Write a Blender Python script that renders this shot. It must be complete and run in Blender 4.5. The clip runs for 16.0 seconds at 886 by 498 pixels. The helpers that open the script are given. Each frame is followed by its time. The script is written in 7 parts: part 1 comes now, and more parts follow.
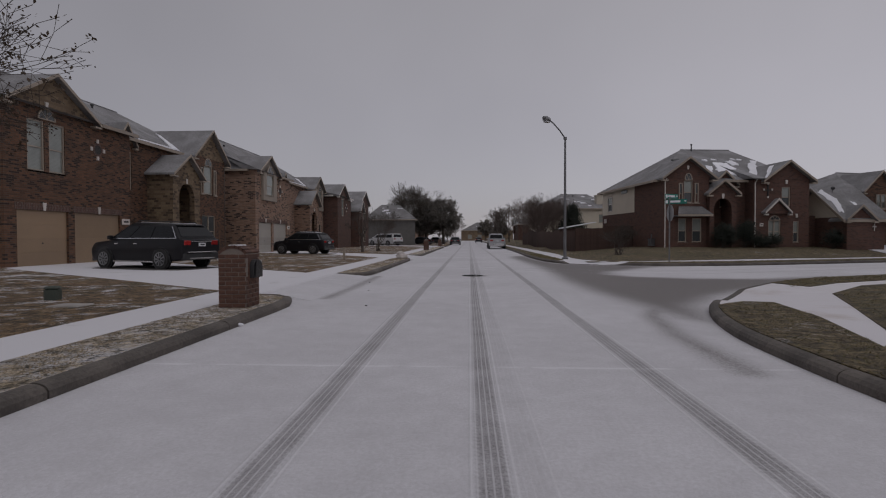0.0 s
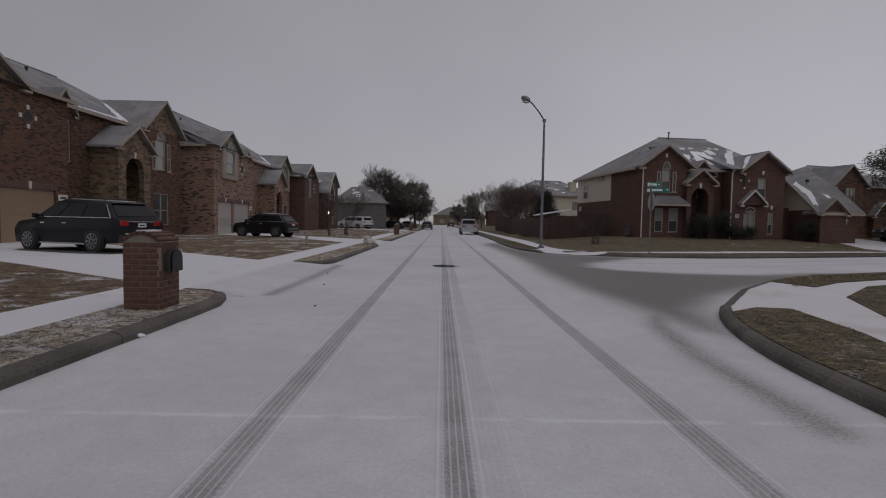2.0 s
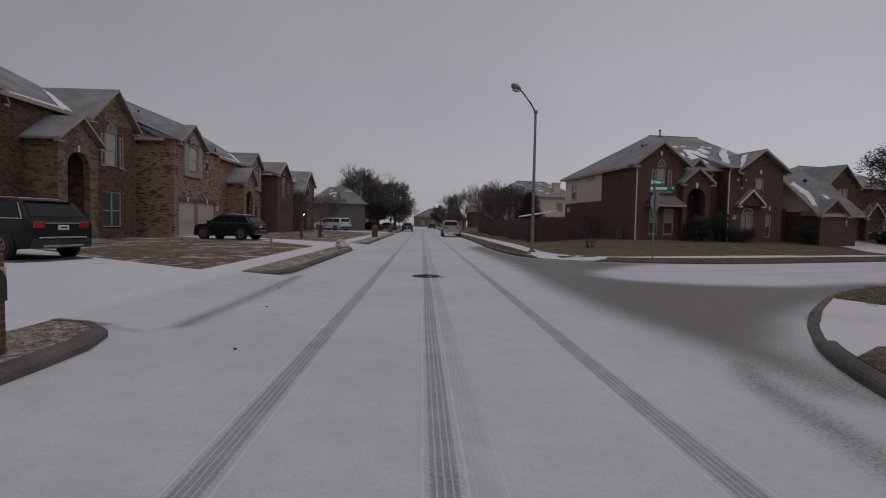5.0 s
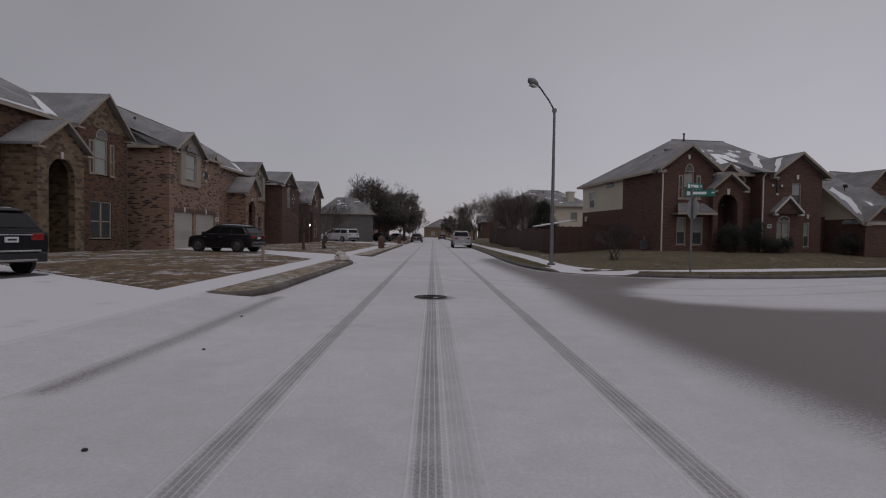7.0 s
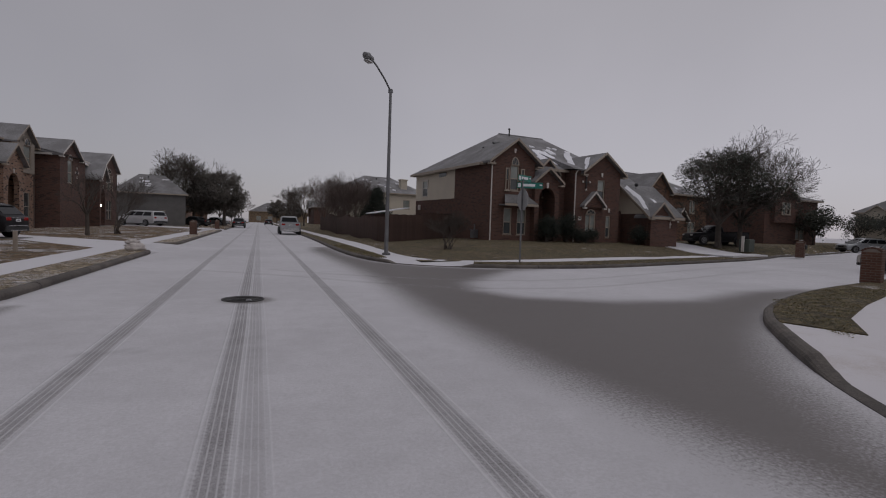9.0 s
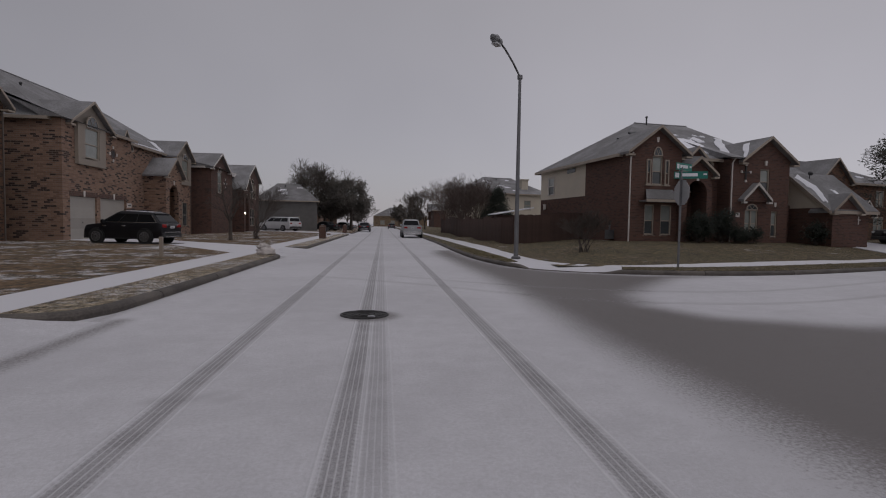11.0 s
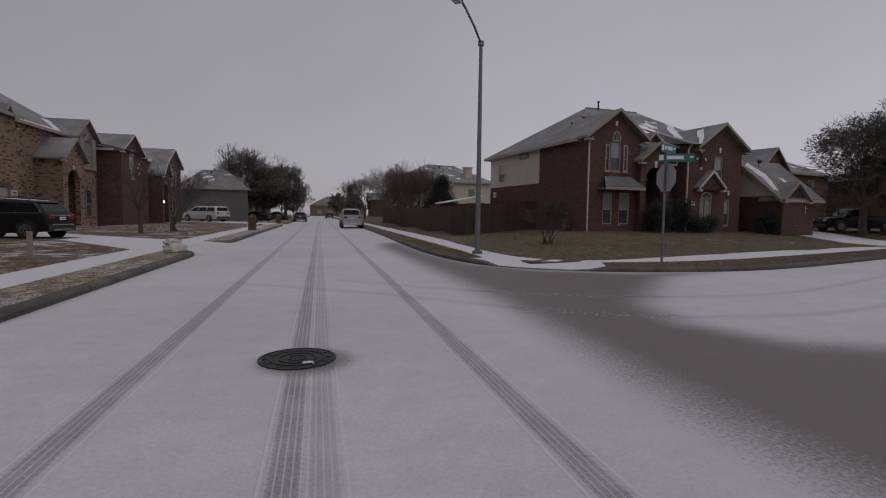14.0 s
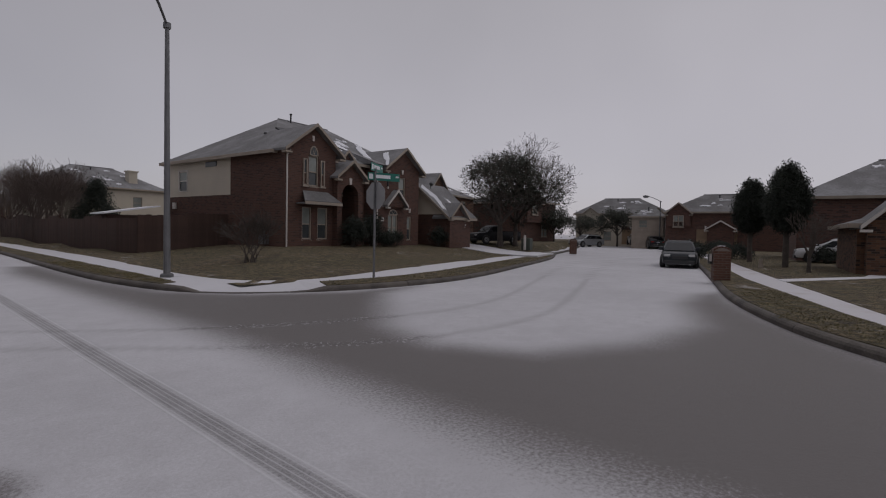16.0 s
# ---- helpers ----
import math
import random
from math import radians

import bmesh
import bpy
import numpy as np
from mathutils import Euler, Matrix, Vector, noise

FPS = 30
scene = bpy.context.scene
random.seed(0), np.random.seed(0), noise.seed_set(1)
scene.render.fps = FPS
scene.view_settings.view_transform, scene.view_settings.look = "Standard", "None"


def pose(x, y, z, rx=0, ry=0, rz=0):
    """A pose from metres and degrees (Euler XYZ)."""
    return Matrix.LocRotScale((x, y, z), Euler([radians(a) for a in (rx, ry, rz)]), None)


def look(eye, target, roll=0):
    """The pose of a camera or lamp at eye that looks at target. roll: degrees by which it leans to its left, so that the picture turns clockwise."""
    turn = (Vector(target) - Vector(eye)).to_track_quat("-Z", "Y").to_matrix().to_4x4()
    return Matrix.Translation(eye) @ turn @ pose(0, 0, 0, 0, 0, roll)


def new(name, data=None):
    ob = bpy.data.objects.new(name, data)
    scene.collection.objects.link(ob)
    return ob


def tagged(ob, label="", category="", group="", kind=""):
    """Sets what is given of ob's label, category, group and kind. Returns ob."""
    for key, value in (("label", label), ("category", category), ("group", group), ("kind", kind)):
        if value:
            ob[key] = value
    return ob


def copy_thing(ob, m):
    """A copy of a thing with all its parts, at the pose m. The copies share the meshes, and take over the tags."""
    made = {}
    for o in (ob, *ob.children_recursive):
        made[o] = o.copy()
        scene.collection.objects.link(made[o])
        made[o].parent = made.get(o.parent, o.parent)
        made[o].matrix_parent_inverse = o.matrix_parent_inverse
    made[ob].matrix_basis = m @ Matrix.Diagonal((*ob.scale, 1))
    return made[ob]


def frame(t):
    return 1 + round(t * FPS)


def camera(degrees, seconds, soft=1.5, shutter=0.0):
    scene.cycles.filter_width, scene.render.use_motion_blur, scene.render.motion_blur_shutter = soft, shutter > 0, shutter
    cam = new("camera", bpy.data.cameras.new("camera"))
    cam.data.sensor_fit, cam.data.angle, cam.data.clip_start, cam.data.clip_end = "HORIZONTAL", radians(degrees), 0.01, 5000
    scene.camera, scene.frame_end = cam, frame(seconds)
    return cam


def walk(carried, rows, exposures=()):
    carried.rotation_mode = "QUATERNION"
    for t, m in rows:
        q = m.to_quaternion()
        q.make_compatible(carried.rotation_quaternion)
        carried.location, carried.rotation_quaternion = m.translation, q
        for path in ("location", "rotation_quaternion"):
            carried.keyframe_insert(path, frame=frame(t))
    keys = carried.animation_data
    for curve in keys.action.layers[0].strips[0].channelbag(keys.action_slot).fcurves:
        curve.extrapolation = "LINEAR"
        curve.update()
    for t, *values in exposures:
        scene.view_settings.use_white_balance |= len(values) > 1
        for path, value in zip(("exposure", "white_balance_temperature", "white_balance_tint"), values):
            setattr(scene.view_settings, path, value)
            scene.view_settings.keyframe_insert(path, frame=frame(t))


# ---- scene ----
PATH = [
    (0, look((-0.355, 2.433, 1.339), (-0.869, 12.417, 1.125), -0.16)),
    (0.5, look((-0.403, 2.910, 1.382), (-0.440, 12.901, 0.939), 0.25)),
    (1, look((-0.387, 3.324, 1.400), (-0.507, 13.293, 0.631), 2.45)),
    (1.5, look((-0.368, 3.700, 1.410), (-0.424, 13.667, 0.592), 2.14)),
    (2, look((-0.350, 4.091, 1.415), (-0.306, 14.077, 0.892), 1.03)),
    (2.5, look((-0.356, 4.557, 1.409), (-0.550, 14.534, 0.761), -0.88)),
    (3, look((-0.350, 4.895, 1.407), (-0.176, 14.869, 0.717), -0.25)),
    (3.5, look((-0.311, 5.273, 1.401), (-0.271, 15.257, 0.835), -0.59)),
    (4, look((-0.394, 5.646, 1.417), (-0.067, 15.618, 0.736), 1.21)),
    (6.5, look((-0.279, 8.721, 1.414), (0.264, 18.705, 1.285), 0.43)),
    (7, look((-0.220, 9.174, 1.401), (-0.010, 19.168, 1.123), 0.85)),
    (7.5, look((-0.069, 9.507, 1.402), (0.770, 19.459, 0.906), 1.23)),
    (8, look((0.067, 9.838, 1.416), (2.480, 19.532, 0.971), 2.37)),
    (8.5, look((0.054, 10.217, 1.437), (3.444, 19.611, 0.925), 3.62)),
    (9, look((0.007, 10.717, 1.458), (3.421, 20.105, 0.994), 1.88)),
    (9.5, look((0.054, 11.340, 1.438), (1.188, 21.274, 1.264), 1.61)),
    (10, look((0.053, 11.844, 1.413), (1.226, 21.765, 0.962), 2.73)),
    (12.5, look((-0.049, 14.204, 1.384), (1.158, 24.117, 0.863), -2.41)),
    (13, look((-0.051, 14.667, 1.388), (1.231, 24.570, 0.843), -0.40)),
    (13.5, look((-0.056, 15.090, 1.397), (1.896, 24.877, 0.771), 0.22)),
    (14, look((-0.029, 15.532, 1.406), (2.329, 25.227, 0.733), 0.74)),
    (14.5, look((-0.046, 15.924, 1.441), (4.030, 25.034, 0.815), -0.27)),
    (15, look((-0.150, 16.253, 1.487), (5.283, 24.644, 1.183), -1.02)),
    (15.5, look((-0.409, 16.504, 1.486), (6.245, 23.960, 1.123), 0.07)),
    (16, look((-0.292, 16.742, 1.498), (7.167, 23.394, 1.174), 1.06)),
]
cam = camera(82.12, 16.0, soft=1.1)
walk(cam, PATH)

# ---------------------------------------------------------------- light
world = bpy.data.worlds.new("overcast_sky")
scene.world = world
world.use_nodes = True
wn, wl = world.node_tree.nodes, world.node_tree.links
sky = wn.new("ShaderNodeTexSky")
sky.sky_type, sky.sun_disc, sky.sun_elevation, sky.sun_rotation = "NISHITA", False, radians(55), radians(200)
tc = wn.new("ShaderNodeTexCoord")
sep = wn.new("ShaderNodeSeparateXYZ")
wl.new(tc.outputs["Generated"], sep.inputs[0])
ramp = wn.new("ShaderNodeValToRGB")
ramp.color_ramp.elements[0].position, ramp.color_ramp.elements[0].color = 0.0, (0.300, 0.280, 0.305, 1)
ramp.color_ramp.elements[1].position, ramp.color_ramp.elements[1].color = 1.0, (0.40, 0.385, 0.41, 1)
mid = ramp.color_ramp.elements.new(0.10)
mid.color = (0.318, 0.300, 0.325, 1)
mid = ramp.color_ramp.elements.new(0.42)
mid.color = (0.282, 0.268, 0.284, 1)
wl.new(sep.outputs[2], ramp.inputs[0])
cloud = wn.new("ShaderNodeTexNoise")
cloud.inputs["Scale"].default_value, cloud.inputs["Detail"].default_value = 2.2, 3
wl.new(tc.outputs["Generated"], cloud.inputs["Vector"])
cmap = wn.new("ShaderNodeMapRange")
cmap.inputs[1].default_value, cmap.inputs[2].default_value, cmap.inputs[3].default_value, cmap.inputs[4].default_value = 0.3, 0.7, 0.95, 1.05
wl.new(cloud.outputs[0], cmap.inputs[0])
cmul = wn.new("ShaderNodeVectorMath")
cmul.operation = "SCALE"
wl.new(ramp.outputs[0], cmul.inputs[0])
east = wn.new("ShaderNodeMapRange")
east.inputs[1].default_value, east.inputs[2].default_value, east.inputs[3].default_value, east.inputs[4].default_value = -0.8, 0.9, 0.82, 1.44
wl.new(sep.outputs[0], east.inputs[0])
bright = wn.new("ShaderNodeMath")
bright.operation = "MULTIPLY"
wl.new(cmap.outputs[0], bright.inputs[0])
wl.new(east.outputs[0], bright.inputs[1])
wl.new(bright.outputs[0], cmul.inputs["Scale"])
thin = wn.new("ShaderNodeVectorMath")
thin.operation = "SCALE"
thin.inputs["Scale"].default_value = 0.01
wl.new(sky.outputs[0], thin.inputs[0])
both = wn.new("ShaderNodeVectorMath")
wl.new(cmul.outputs[0], both.inputs[0])
wl.new(thin.outputs[0], both.inputs[1])
wl.new(both.outputs[0], wn["Background"].inputs[0])
wn["Background"].inputs[1].default_value = 0.95
sun = new("sun", bpy.data.lights.new("sun", "SUN"))
sun.data.energy, sun.data.angle, sun.data.color = 0.25, radians(40), (1, 0.97, 0.95)
sun.matrix_world = look((10, -20, 40), (0, 0, 0))

# ---------------------------------------------------------------- materials


def wire(nt, node, inp, src):
    if src is None:
        return
    if hasattr(src, "is_output"):
        nt.links.new(src, node.inputs[inp])
    else:
        node.inputs[inp].default_value = src


def op(nt, kind, a, b=None, c=None, clamp=False):
    n = nt.nodes.new("ShaderNodeMath")
    n.operation, n.use_clamp = kind, clamp
    for i, s in enumerate((a, b, c)):
        wire(nt, n, i, s)
    return n.outputs[0]


def mix(nt, fac, a, b, kind="MIX"):
    n = nt.nodes.new("ShaderNodeMix")
    n.data_type, n.blend_type = "RGBA", kind
    wire(nt, n, 0, fac)
    wire(nt, n, 6, (*a, 1) if isinstance(a, tuple) and len(a) == 3 else a)
    wire(nt, n, 7, (*b, 1) if isinstance(b, tuple) and len(b) == 3 else b)
    return n.outputs[2]


def noise_of(nt, vec, scale, detail=4, rough=0.55):
    n = nt.nodes.new("ShaderNodeTexNoise")
    nt.links.new(vec, n.inputs["Vector"])
    n.inputs["Scale"].default_value, n.inputs["Detail"].default_value, n.inputs["Roughness"].default_value = scale, detail, rough
    return n.outputs[0]


def span(nt, v, lo, hi, a=0.0, b=1.0):
    n = nt.nodes.new("ShaderNodeMapRange")
    n.interpolation_type = "SMOOTHSTEP"
    wire(nt, n, 0, v)
    for i, x in enumerate((lo, hi, a, b)):
        n.inputs[i + 1].default_value = x
    return n.outputs[0]


def blank(name):
    m = bpy.data.materials.new(name)
    m.use_nodes = True
    nt = m.node_tree
    return m, nt, nt.nodes["Principled BSDF"], nt.nodes.new("ShaderNodeTexCoord")


def bumped(nt, bsdf, height, strength=0.3, distance=0.02):
    b = nt.nodes.new("ShaderNodeBump")
    b.inputs["Strength"].default_value, b.inputs["Distance"].default_value = strength, distance
    nt.links.new(height, b.inputs["Height"])
    nt.links.new(b.outputs[0], bsdf.inputs["Normal"])


def plain(name, c1, c2=None, rough=0.6, metal=0.0, coarse=1.5, fine=30.0, bump=0.15, coat=0.0):
    """A surface with coarse stains and fine grain between two colours."""
    m, nt, b, t = blank(name)
    c2 = c2 or tuple(x * 0.8 for x in c1)
    v = t.outputs["Object"]
    f = op(nt, "ADD", op(nt, "MULTIPLY", noise_of(nt, v, coarse), 0.6), op(nt, "MULTIPLY", noise_of(nt, v, fine), 0.4))
    col = mix(nt, span(nt, f, 0.35, 0.65), c1, c2)
    r = nt.nodes.new("ShaderNodeObjectInfo")
    hue = nt.nodes.new("ShaderNodeHueSaturation")
    nt.links.new(col, hue.inputs["Color"])
    nt.links.new(span(nt, r.outputs["Random"], 0, 1, 0.9, 1.1), hue.inputs["Value"])
    nt.links.new(hue.outputs[0], b.inputs["Base Color"])
    b.inputs["Roughness"].default_value, b.inputs["Metallic"].default_value = rough, metal
    b.inputs["Coat Weight"].default_value = coat
    if bump:
        bumped(nt, b, noise_of(nt, v, fine * 2), bump)
    return m


def masonry(name, c1, c2, mortar, width=0.24, height=0.085, odd=0.2, blotch=None, upright=False):
    """Brick courses on walls that face either axis of their house."""
    m, nt, b, t = blank(name)
    s = nt.nodes.new("ShaderNodeSeparateXYZ")
    nt.links.new(t.outputs["Object"], s.inputs[0])
    n = nt.nodes.new("ShaderNodeSeparateXYZ")
    nt.links.new(t.outputs["Normal"], n.inputs[0])
    side = op(nt, "GREATER_THAN", op(nt, "ABSOLUTE", n.outputs[0]), 0.6)
    u = op(nt, "ADD", op(nt, "MULTIPLY", s.outputs[1], side), op(nt, "MULTIPLY", s.outputs[0], op(nt, "SUBTRACT", 1.0, side)))
    cv = nt.nodes.new("ShaderNodeCombineXYZ")
    nt.links.new(u, cv.inputs[1 if upright else 0])
    nt.links.new(s.outputs[2], cv.inputs[0 if upright else 1])
    k = nt.nodes.new("ShaderNodeTexBrick")
    nt.links.new(cv.outputs[0], k.inputs["Vector"])
    for key, val in (("Scale", 1.0), ("Mortar Size", 0.009), ("Mortar Smooth", 0.3), ("Bias", 0.0), ("Brick Width", width), ("Row Height", height)):
        k.inputs[key].default_value = val
    for key, val in (("Color1", 0.0), ("Color2", 1.0), ("Mortar", 0.0)):
        k.inputs[key].default_value = (val, val, val, 1)
    big = noise_of(nt, t.outputs["Object"], 0.7, 5)
    fine = noise_of(nt, t.outputs["Object"], 22, 3)
    tint = k.outputs["Color"]
    col = mix(nt, span(nt, tint, 0.0, 1.0 - odd, 0.0, 0.7), c1, blotch or tuple(0.6 * x for x in c1))
    col = mix(nt, span(nt, tint, 0.97 - odd, 1.0 - odd), col, c2)
    col = mix(nt, span(nt, big, 0.4, 0.75, 0, 0.35), col, blotch or tuple(0.6 * x for x in c1))
    col = mix(nt, span(nt, fine, 0.35, 0.7, 0, 0.2), col, tuple(0.5 * x for x in c2))
    col = mix(nt, k.outputs["Fac"], col, mortar)
    nt.links.new(col, b.inputs["Base Color"])
    b.inputs["Roughness"].default_value = 0.85
    bumped(nt, b, op(nt, "SUBTRACT", op(nt, "MULTIPLY", fine, 0.4), k.outputs["Fac"]), 0.6, 0.012)
    return m


def shingles(name, c1, c2, dust=0.35):
    """Asphalt shingles in courses with a thin dusting of snow."""
    m, nt, b, t = blank(name)
    v = t.outputs["Object"]
    s = nt.nodes.new("ShaderNodeSeparateXYZ")
    nt.links.new(v, s.inputs[0])
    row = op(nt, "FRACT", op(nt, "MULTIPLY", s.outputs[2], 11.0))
    big, fine = noise_of(nt, v, 0.6, 5), noise_of(nt, v, 9, 4)
    col = mix(nt, fine, c1, c2)
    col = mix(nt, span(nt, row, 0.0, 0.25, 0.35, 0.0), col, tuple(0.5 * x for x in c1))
    frost = span(nt, op(nt, "ADD", op(nt, "MULTIPLY", big, 0.7), op(nt, "MULTIPLY", fine, 0.3)), 0.40, 0.72, 0.04, dust)
    col = mix(nt, frost, col, (0.72, 0.72, 0.75))
    nt.links.new(col, b.inputs["Base Color"])
    b.inputs["Roughness"].default_value = 0.9
    bumped(nt, b, op(nt, "ADD", row, fine), 0.4, 0.02)
    return m


def turf(name, c1, c2, straw, snow_lo, snow_hi, mid_scale=2.3, earth=0.75):
    """Winter lawn with straw, bare earth and thin snow."""
    m, nt, b, t = blank(name)
    v = t.outputs["Object"]
    big, midn, fine = noise_of(nt, v, 0.35, 5), noise_of(nt, v, mid_scale, 6, 0.7), noise_of(nt, v, 22, 6, 0.8)
    col = mix(nt, span(nt, big, 0.38, 0.62), c1, c2)
    col = mix(nt, span(nt, fine, 0.42, 0.68), col, straw)
    col = mix(nt, span(nt, midn, 0.34, 0.50, earth, 0.0), col, (0.05, 0.042, 0.032))
    f = op(nt, "ADD", op(nt, "ADD", op(nt, "MULTIPLY", midn, 0.5), op(nt, "MULTIPLY", big, 0.3)), op(nt, "MULTIPLY", fine, 0.25))
    col = mix(nt, span(nt, f, snow_lo, snow_hi, 0.0, 0.9), col, (0.75, 0.74, 0.77))
    fleck = noise_of(nt, v, 5.5, 7, 0.85)
    col = mix(nt, span(nt, fleck, 0.52, 0.58, 0.0, 0.7), col, tuple(min(1, 1.9 * q) for q in straw))
    col = mix(nt, span(nt, fleck, 0.41, 0.485, 0.85, 0.0), col, (0.03, 0.027, 0.018))
    col = mix(nt, span(nt, op(nt, "ADD", op(nt, "MULTIPLY", fleck, 0.6), op(nt, "MULTIPLY", big, 0.4)), max(snow_lo + 0.03, 0.57), max(snow_lo + 0.07, 0.62), 0.0, 0.75), col, (0.7, 0.69, 0.72))
    nt.links.new(col, b.inputs["Base Color"])
    b.inputs["Roughness"].default_value = 0.95
    bumped(nt, b, op(nt, "ADD", fine, op(nt, "MULTIPLY", midn, 0.8)), 0.9, 0.05)
    return m


def snowy(name, cover=(0.63, 0.62, 0.645), under=(0.34, 0.33, 0.32), lo=0.25, hi=0.42):
    """Trodden snow over concrete, thin in places."""
    m, nt, b, t = blank(name)
    v = t.outputs["Object"]
    big, fine = noise_of(nt, v, 0.8, 6, 0.65), noise_of(nt, v, 60, 3)
    f = op(nt, "ADD", op(nt, "MULTIPLY", big, 0.8), op(nt, "MULTIPLY", fine, 0.2))
    col = mix(nt, span(nt, f, lo, hi), under, cover)
    nt.links.new(col, b.inputs["Base Color"])
    b.inputs["Roughness"].default_value = 0.8
    bumped(nt, b, op(nt, "ADD", op(nt, "MULTIPLY", big, 2.0), fine), 0.25, 0.02)
    return m


def street_snow():
    """Snow on a concrete street; wheel tracks along the street, damp bare patches from the attributes wet and rut."""
    m, nt, b, t = blank("street_snow")
    v = t.outputs["Object"]
    s = nt.nodes.new("ShaderNodeSeparateXYZ")
    nt.links.new(v, s.inputs[0])
    x, y = s.outputs[0], s.outputs[1]
    big, midn, fine = noise_of(nt, v, 0.25, 5), noise_of(nt, v, 2.5, 6, 0.65), noise_of(nt, v, 32, 4, 0.75)
    wobble = op(nt, "MULTIPLY", op(nt, "SUBTRACT", noise_of(nt, v, 0.12, 2), 0.5), 0.05)
    xs = op(nt, "ADD", x, wobble)
    dark = None
    rib = op(nt, "ABSOLUTE", op(nt, "SINE", op(nt, "ADD", op(nt, "MULTIPLY", y, 55.0), op(nt, "MULTIPLY", x, 30.0))))
    rough_t = span(nt, noise_of(nt, v, 48, 5, 0.8), 0.36, 0.62, 0.45, 1.0)
    ridge = None
    for xc, w, k in ((-1.575, 0.108, 0.84), (-0.225, 0.102, 0.86), (-0.015, 0.10, 0.46), (1.41, 0.108, 0.86)):
        off = op(nt, "SUBTRACT", xs, xc)
        d = op(nt, "ABSOLUTE", off)
        band = span(nt, d, w * 0.85, w * 1.12, 1.0, 0.0)
        # thin snow ribs left standing between the tread blocks
        ribs = span(nt, op(nt, "COSINE", op(nt, "MULTIPLY", off, 2 * math.pi / (w * 0.44))), 0.45, 0.95, 0.0, 0.72)
        edge = span(nt, d, w * 0.6, w * 0.85, 0.0, 1.0)
        pat = op(nt, "MULTIPLY", op(nt, "SUBTRACT", 1.0, ribs), op(nt, "SUBTRACT", 1.0, op(nt, "MULTIPLY", op(nt, "MULTIPLY", rib, edge), 0.65)))
        one = op(nt, "MULTIPLY", op(nt, "MULTIPLY", op(nt, "MULTIPLY", band, pat), rough_t), k)
        if k < 0.5:  # the second pass is faint at first
            one = op(nt, "MULTIPLY", one, span(nt, y, 7.0, 18.0, 0.3, 1.0))
        halo = op(nt, "MULTIPLY", span(nt, d, w, w * 2.0, 1.0, 0.0), 0.08 * k)
        one = op(nt, "MAXIMUM", one, halo)
        lip = op(nt, "MULTIPLY", span(nt, op(nt, "ABSOLUTE", op(nt, "SUBTRACT", d, w * 1.22)), 0.0, w * 0.16, 1.0, 0.0), k)
        dark = one if dark is None else op(nt, "MAXIMUM", dark, one)
        ridge = lip if ridge is None else op(nt, "MAXIMUM", ridge, lip)
    dark = op(nt, "MULTIPLY", dark, span(nt, y, 20.0, 46.0, 1.0, 0.6))
    dark = op(nt, "MULTIPLY", dark, op(nt, "MULTIPLY", span(nt, midn, 0.25, 0.65, 1.0, 0.72), span(nt, fine, 0.3, 0.65, 0.72, 1.05)))
    # a joint across the street
    jd = op(nt, "ABSOLUTE", op(nt, "SUBTRACT", op(nt, "ADD", y, op(nt, "MULTIPLY", midn, 0.08)), 7.74))
    joint = op(nt, "MULTIPLY", span(nt, jd, 0.015, 0.05, 1.0, 0.0), span(nt, midn, 0.35, 0.6, 0.0, 0.3))
    wet = nt.nodes.new("ShaderNodeAttribute")
    wet.attribute_name = "wet"
    rut = nt.nodes.new("ShaderNodeAttribute")
    rut.attribute_name = "rut"
    grain = op(nt, "MULTIPLY", op(nt, "SUBTRACT", fine, 0.5), 1.3)
    patch = op(nt, "ADD", op(nt, "ADD", wet.outputs["Fac"], grain), op(nt, "MULTIPLY", op(nt, "SUBTRACT", midn, 0.5), 0.25))
    bare = op(nt, "MULTIPLY", span(nt, patch, 0.15, 0.85), 0.93)
    ruts = op(nt, "MULTIPLY", rut.outputs["Fac"], op(nt, "MULTIPLY", span(nt, op(nt, "ADD", midn, grain), 0.3, 0.62, 0.25, 0.8), span(nt, bare, 0.0, 0.5, 0.45, 1.0)))
    cover = mix(nt, span(nt, op(nt, "ADD", op(nt, "MULTIPLY", big, 0.6), op(nt, "MULTIPLY", midn, 0.4)), 0.35, 0.65), (0.56, 0.55, 0.575), (0.68, 0.67, 0.70))
    cover = mix(nt, span(nt, fine, 0.35, 0.65, 0.30, 0.0), cover, (0.36, 0.35, 0.35))
    cover = mix(nt, span(nt, noise_of(nt, v, 140, 3, 0.8), 0.35, 0.6, 0.28, 0.0), cover, (0.34, 0.33, 0.33))
    cover = mix(nt, span(nt, noise_of(nt, v, 6, 5, 0.7), 0.3, 0.55, 0.18, 0.0), cover, (0.42, 0.41, 0.42))
    cover = mix(nt, op(nt, "MULTIPLY", ridge, 0.35), cover, (0.80, 0.80, 0.82))
    cover = mix(nt, joint, cover, (0.85, 0.85, 0.87))
    col = mix(nt, bare, cover, (0.110, 0.095, 0.088))
    col = mix(nt, op(nt, "MINIMUM", dark, 1.0, clamp=True), col, (0.13, 0.121, 0.117))
    col = mix(nt, ruts, col, (0.062, 0.052, 0.048))
    # clods thrown up beside the ruts on the damp patch
    clod = op(nt, "MULTIPLY", op(nt, "MULTIPLY", span(nt, noise_of(nt, v, 17, 4, 0.7), 0.54, 0.64, 0.0, 0.7), span(nt, rut.outputs["Fac"], 0.02, 0.2)), bare)
